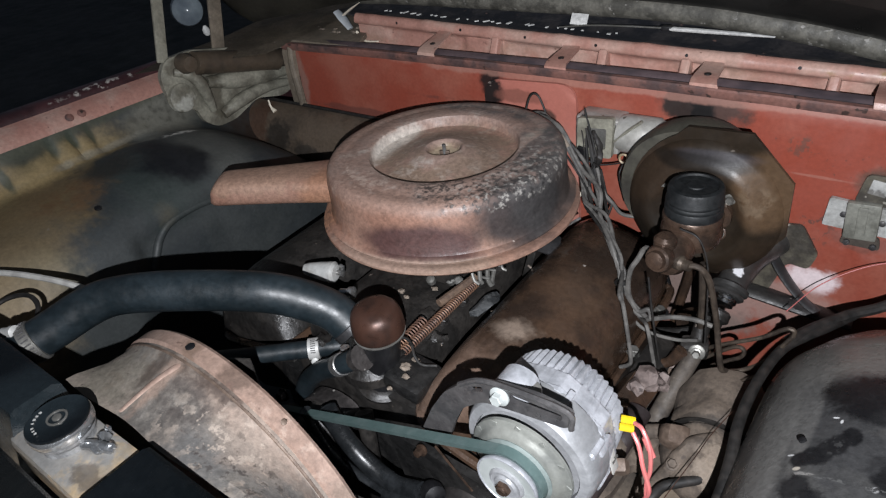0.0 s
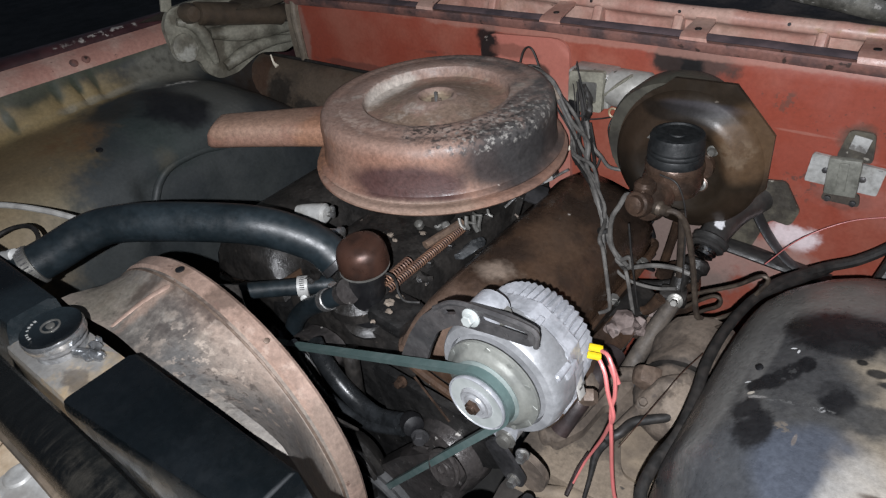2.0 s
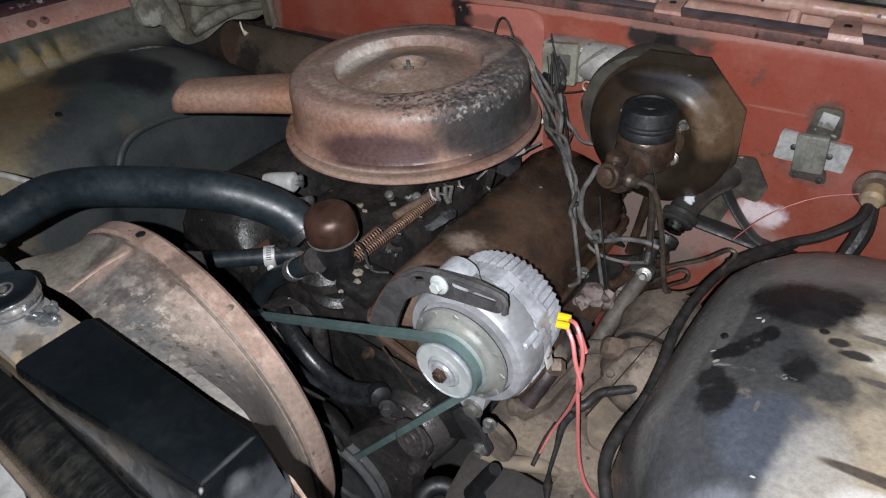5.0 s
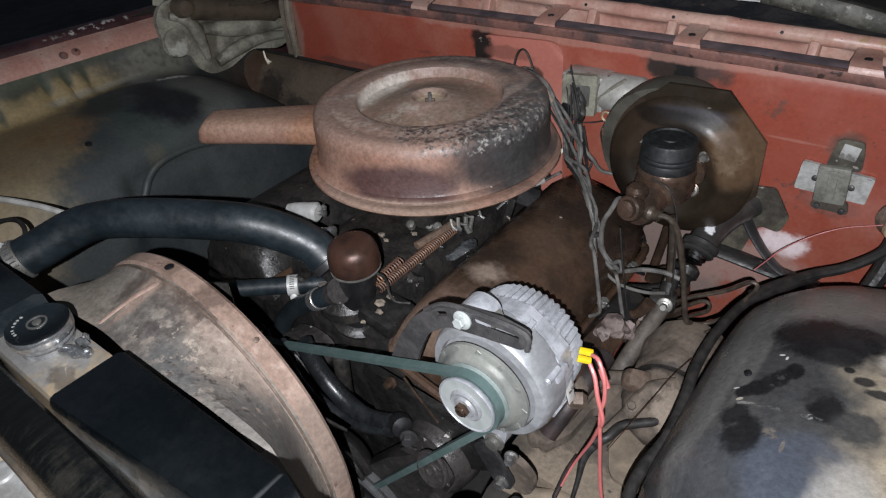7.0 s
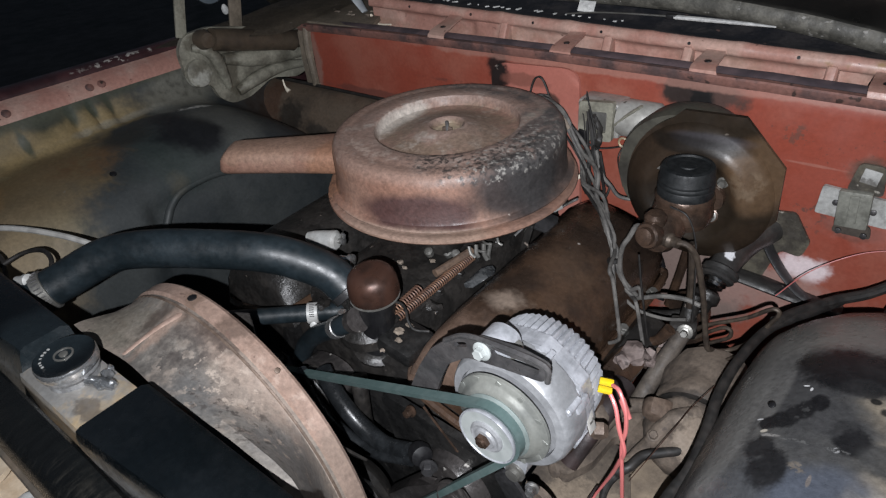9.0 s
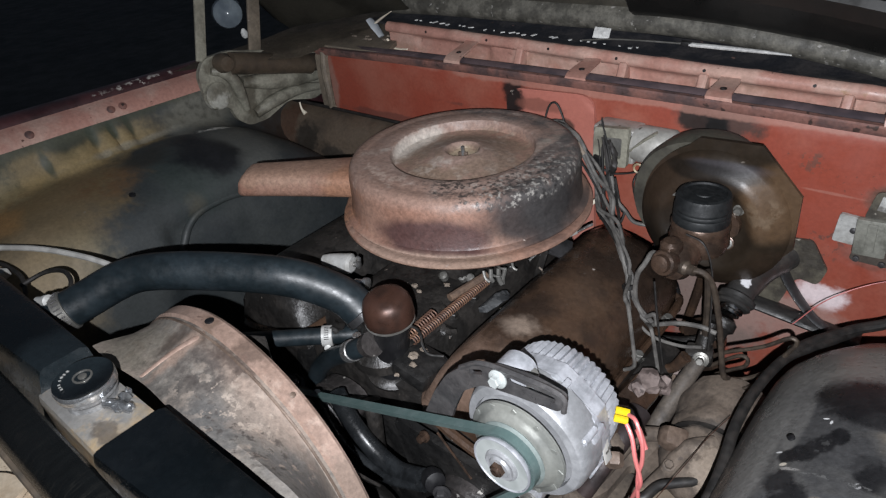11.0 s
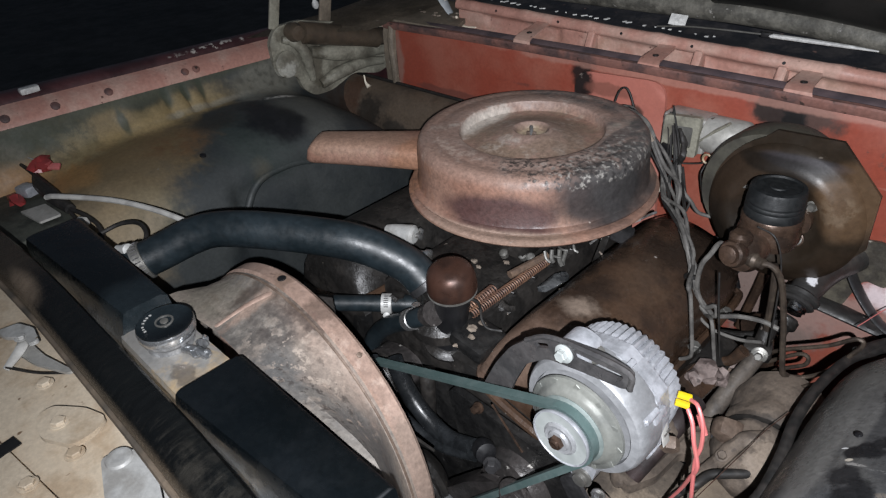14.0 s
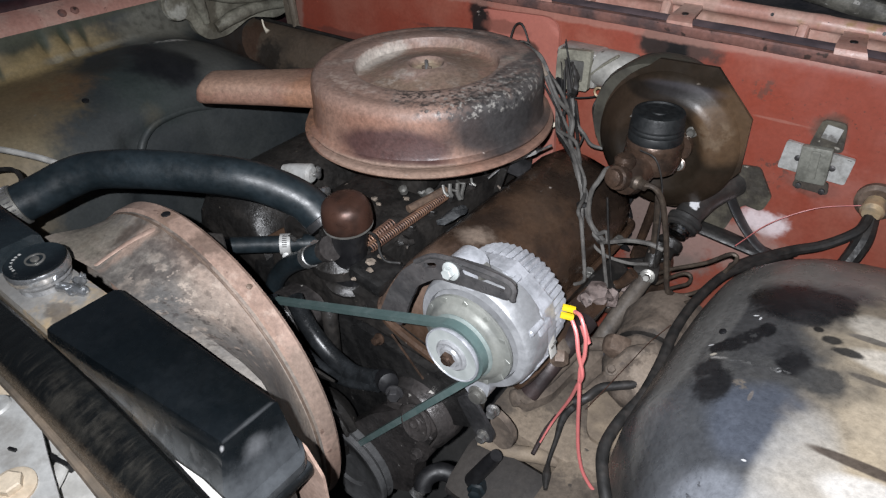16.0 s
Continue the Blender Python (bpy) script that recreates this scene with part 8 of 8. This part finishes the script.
part("red_flap", block((-0.728, -0.512, 0.906), (0.034, 0.014, 0.006), 0.002, (20, 10, 55)), M["redwire"], terminal)
part("clamp", block((-0.712, -0.566, 0.884), (0.034, 0.026, 0.020), 0.006, (0, 0, 20)), M["cast"], terminal)
part("red_cover", chip_lump((-0.700, -0.592, 0.880), (0.030, 0.016, 0.012), 33), M["redcap"], terminal, "torn red plastic cover")
part("hold_down", plate(rounded([(-0.645, -0.600), (-0.575, -0.590), (-0.575, -0.555), (-0.640, -0.560)], 0.004), lambda u, v, w: (u, v, 0.874 + w), 0.004), M["aluminium"], terminal, "dusty grey hold-down plate")
battery = thing("battery", (-0.62, -0.68, 0.75), "dusty dark battery box beside the radiator", "battery")
part("case", block((-0.66, -0.64, 0.778), (0.22, 0.20, 0.18), 0.008), M["battery"], battery)

# ---- low parts beside the engine ----
rail = thing("frame_rail", (0.42, -0.1, 0.5), "mud-brown dusty frame rail and crossmember", "frame")
part("rail", block((0.47, -0.39, 0.55), (0.11, 0.82, 0.14), 0.02), M["mud"], rail)
part("crossmember", block((0.420, -0.20, 0.560), (0.25, 0.13, 0.13), 0.012, (4, 0, 0)), M["mud"], rail)
part("lower_skirt", block((0.455, -0.305, 0.532), (0.32, 0.09, 0.13), 0.02, (24, 0, 0)), M["mud_dark"], rail, "darker brown lower skirt")
part("tan_panel", plate(rounded([(0.405, -0.168), (0.437, -0.112), (0.476, -0.10), (0.490, -0.16), (0.478, -0.235), (0.432, -0.225)], 0.014), lambda u, v, w: (u, v, 0.636 - w + 0.25 * max(u - 0.44, 0)), 0.006), M["tan_dust"], rail, "light tan dusty panel")
part("pressed_ridge", tube([(0.31, -0.296, 0.600), (0.3487, -0.288, 0.602), (0.3984, -0.266, 0.604), (0.4558, -0.246, 0.604), (0.52, -0.235, 0.604)], [0.008, 0.010, 0.011, 0.010, 0.008], 12), M["tan_dust"], rail)
arm_up = thing("control_arm", (0.38, -0.16, 0.63), "dusty brown upper control arm beside the engine", "suspension arm")
part("arm", plate(rounded([(0.334, -0.246), (0.345, -0.222), (0.353, -0.170), (0.360, -0.112), (0.396, -0.080), (0.428, -0.092), (0.424, -0.148), (0.404, -0.180), (0.386, -0.175), (0.384, -0.140), (0.372, -0.150), (0.368, -0.205), (0.352, -0.250)], 0.008), lambda u, v, w: (u, v, 0.640 + w + 0.012 * math.sin(u * 60) + 0.05 * (v + 0.16)), 0.016), M["dust"], arm_up)
part("arm_edge", tube([(0.336, -0.240, 0.655), (0.350, -0.205, 0.660), (0.356, -0.158, 0.664), (0.364, -0.112, 0.668), (0.396, -0.086, 0.668)], [0.008, 0.009, 0.010, 0.011, 0.010], 12), M["dust"], arm_up)
part("end_knob", lathe((0.336, -0.238, 0.655), (-0.5, -0.8, 0.2), [(0.010, -0.008), (0.013, 0.0), (0.012, 0.010), (0.006, 0.013)], 20), M["dust"], arm_up)
part("pivot_bolt", lathe((0.407, -0.098, 0.664), (0.2, -0.6, 0.8), [(0.016, -0.008), (0.016, 0.004), (0.012, 0.006), (0.011, 0.001), (0.0, 0.001)], 24), M["dark_steel"], arm_up)
part("brace", tube([(0.432, -0.098, 0.668), (0.419, -0.149, 0.664), (0.408, -0.192, 0.658)], [0.012, 0.011, 0.010], 14), M["dust"], arm_up)
gear = thing("steering_gear", (0.44, -0.08, 0.62), "dusty brown steering gear housing", "steering gear")
part("housing", rugged(lathe((0.440, 0.03, 0.668), (0.12, -1, -0.05), [(0.03, 0), (0.052, 0.012), (0.060, 0.045), (0.0575, 0.060), (0.054, 0.075), (0.056, 0.085), (0.055, 0.098), (0.050, 0.108), (0.04, 0.112)], 48), 0.007, 22), M["dust"], gear)
part("end_cover", rugged(lathe((0.449, -0.082, 0.664), (0.12, -1, -0.12), [(0.052, 0), (0.053, 0.012), (0.052, 0.025), (0.049, 0.038), (0.047, 0.05), (0.040, 0.062), (0.034, 0.072), (0.018, 0.082), (0.0, 0.083)], 48), 0.007, 22), M["dust"], gear)
part("dark_seam", lathe((0.4485, -0.078, 0.664), (0.12, -1, -0.1), [(0.050, -0.001), (0.0530, -0.0006), (0.0530, 0.0006), (0.050, 0.001)], 48), M["grime"], gear)
part("cast_lug", rugged(block((0.414, -0.118, 0.700), (0.034, 0.030, 0.030), 0.010, (20, 30, 25)), 0.004, 30), M["iron"], gear)
part("cast_rib", rugged(tube([(0.420, -0.150, 0.672), (0.440, -0.125, 0.705), (0.462, -0.10, 0.712)], [0.010, 0.012, 0.008], 12), 0.003, 40), M["dust"], gear)
part("adjuster", hexagon((0.425, -0.152, 0.690), (0.1, -0.5, 1), 0.006, 0.008), M["dust"], gear)
part("return_pipe", tube([(0.405, -0.215, 0.672), (0.4176, -0.206, 0.680), (0.4254, -0.1846, 0.684), (0.4415, -0.1688, 0.685), (0.4607, -0.151, 0.686), (0.4753, -0.1217, 0.688), (0.487, -0.090, 0.692)], 0.0062, 12), M["blackwire"], gear, "black rubber return hose")
manifold = thing("exhaust_manifold", (0.36, -0.2, 0.68), "dusty brown cast exhaust manifold", "exhaust")
part("runner", tube([(0.345, -0.230, 0.66), (0.356, -0.200, 0.695), (0.362, -0.165, 0.715), (0.366, -0.12, 0.725)], [0.014, 0.016, 0.018, 0.018], 18, flat=0.8), M["heat_steel"], manifold, "dark maroon heat-stained runner")
part("nub", hexagon((0.392, -0.246, 0.780), (0.4, -0.7, -0.3), 0.011, 0.014, False), M["iron"], manifold)
part("port", block((0.342, -0.16, 0.715), (0.045, 0.20, 0.045), 0.014, (0, 30, -4)), M["cover"], manifold, "dark brown oily port casting")
part("port", block((0.335, -0.02, 0.69), (0.05, 0.14, 0.05), 0.015, (0, 30, 0)), M["grime"], manifold)
part("flange_block", block((0.362, -0.180, 0.716), (0.022, 0.026, 0.022), 0.006, (10, 30, 20)), M["dust"], manifold)
part("heat_scrap", block((0.345, 0.03, 0.655), (0.04, 0.05, 0.05), 0.012, (20, 15, 10)), M["iron"], manifold)

# ---- throttle bracket below the air cleaner ----
throttle = thing("throttle_bracket", (0.14, 0.05, 0.80), "bent dark steel throttle bracket with bright worn edges", "bracket")
part("plate", block((0.142, 0.045, 0.822), (0.050, 0.040, 0.006), 0.002, (18, 25, 30)), M["dark_steel"], throttle)
part("lever", block((0.150, 0.066, 0.838), (0.030, 0.012, 0.010), 0.003, (10, -20, 40)), M["silver"], throttle, "bright worn lever")
part("pivot", lathe((0.152, 0.085, 0.838), (0.3, -1, 0.4), [(0.009, -0.012), (0.009, 0.010), (0.005, 0.014)], 14), M["dark_steel"], throttle)
part("rod", tube([(0.118, 0.0, 0.812), (0.130, 0.025, 0.826), (0.150, 0.06, 0.834), (0.175, 0.10, 0.845)], 0.0022, 8), M["steel"], throttle)
part("post", block((0.130, 0.02, 0.805), (0.012, 0.030, 0.060), 0.003, (0, 15, 20)), M["grime"], throttle)

# ---- loose dirt on the engine, with pale lumps for oily highlights ----
solo("plastic_scrap", chip_lump((0.1255, -0.104, 0.802), (0.017, 0.034, 0.007), 77), M["wrap"], "crumpled dark shiny plastic scrap lying on the engine", "scrap")
# Some lumps are dried dirt, others stand in for highlights on oily metal.
for k, (x, y, z, s) in enumerate(((-0.002, -0.1415, 0.803, 0.010), (0.013, -0.149, 0.803, 0.008), (0.105, -0.266, 0.803, 0.012), (0.109, -0.249, 0.803, 0.010), (0.1086, -0.304, 0.800, 0.007), (0.116, -0.279, 0.802, 0.009), (0.042, -0.116, 0.806, 0.009), (0.012, -0.292, 0.775, 0.009), (0.150, -0.118, 0.802, 0.010))):
    solo("dirt_and_glint_lump", chip_lump((x, y, z), (s * 0.8, s * 0.55, s * 0.4), k), M["chip"], "small pale lump on the engine for dried dirt and oily highlights", "dirt", group="dirt clods")
for p, s, k in (((0.362, -0.078, 0.742), (0.026, 0.024, 0.018), 5), ((0.374, -0.060, 0.728), (0.018, 0.016, 0.018), 8), ((0.352, -0.100, 0.742), (0.014, 0.016, 0.012), 11), ((0.358, 0.028, 0.684), (0.016, 0.016, 0.016), 14)):
    solo("rust_scale", chip_lump(p, s, k), M["scale"], "pinkish flaking rust scale on the exhaust manifold", "debris", group="rust scale on the manifold")
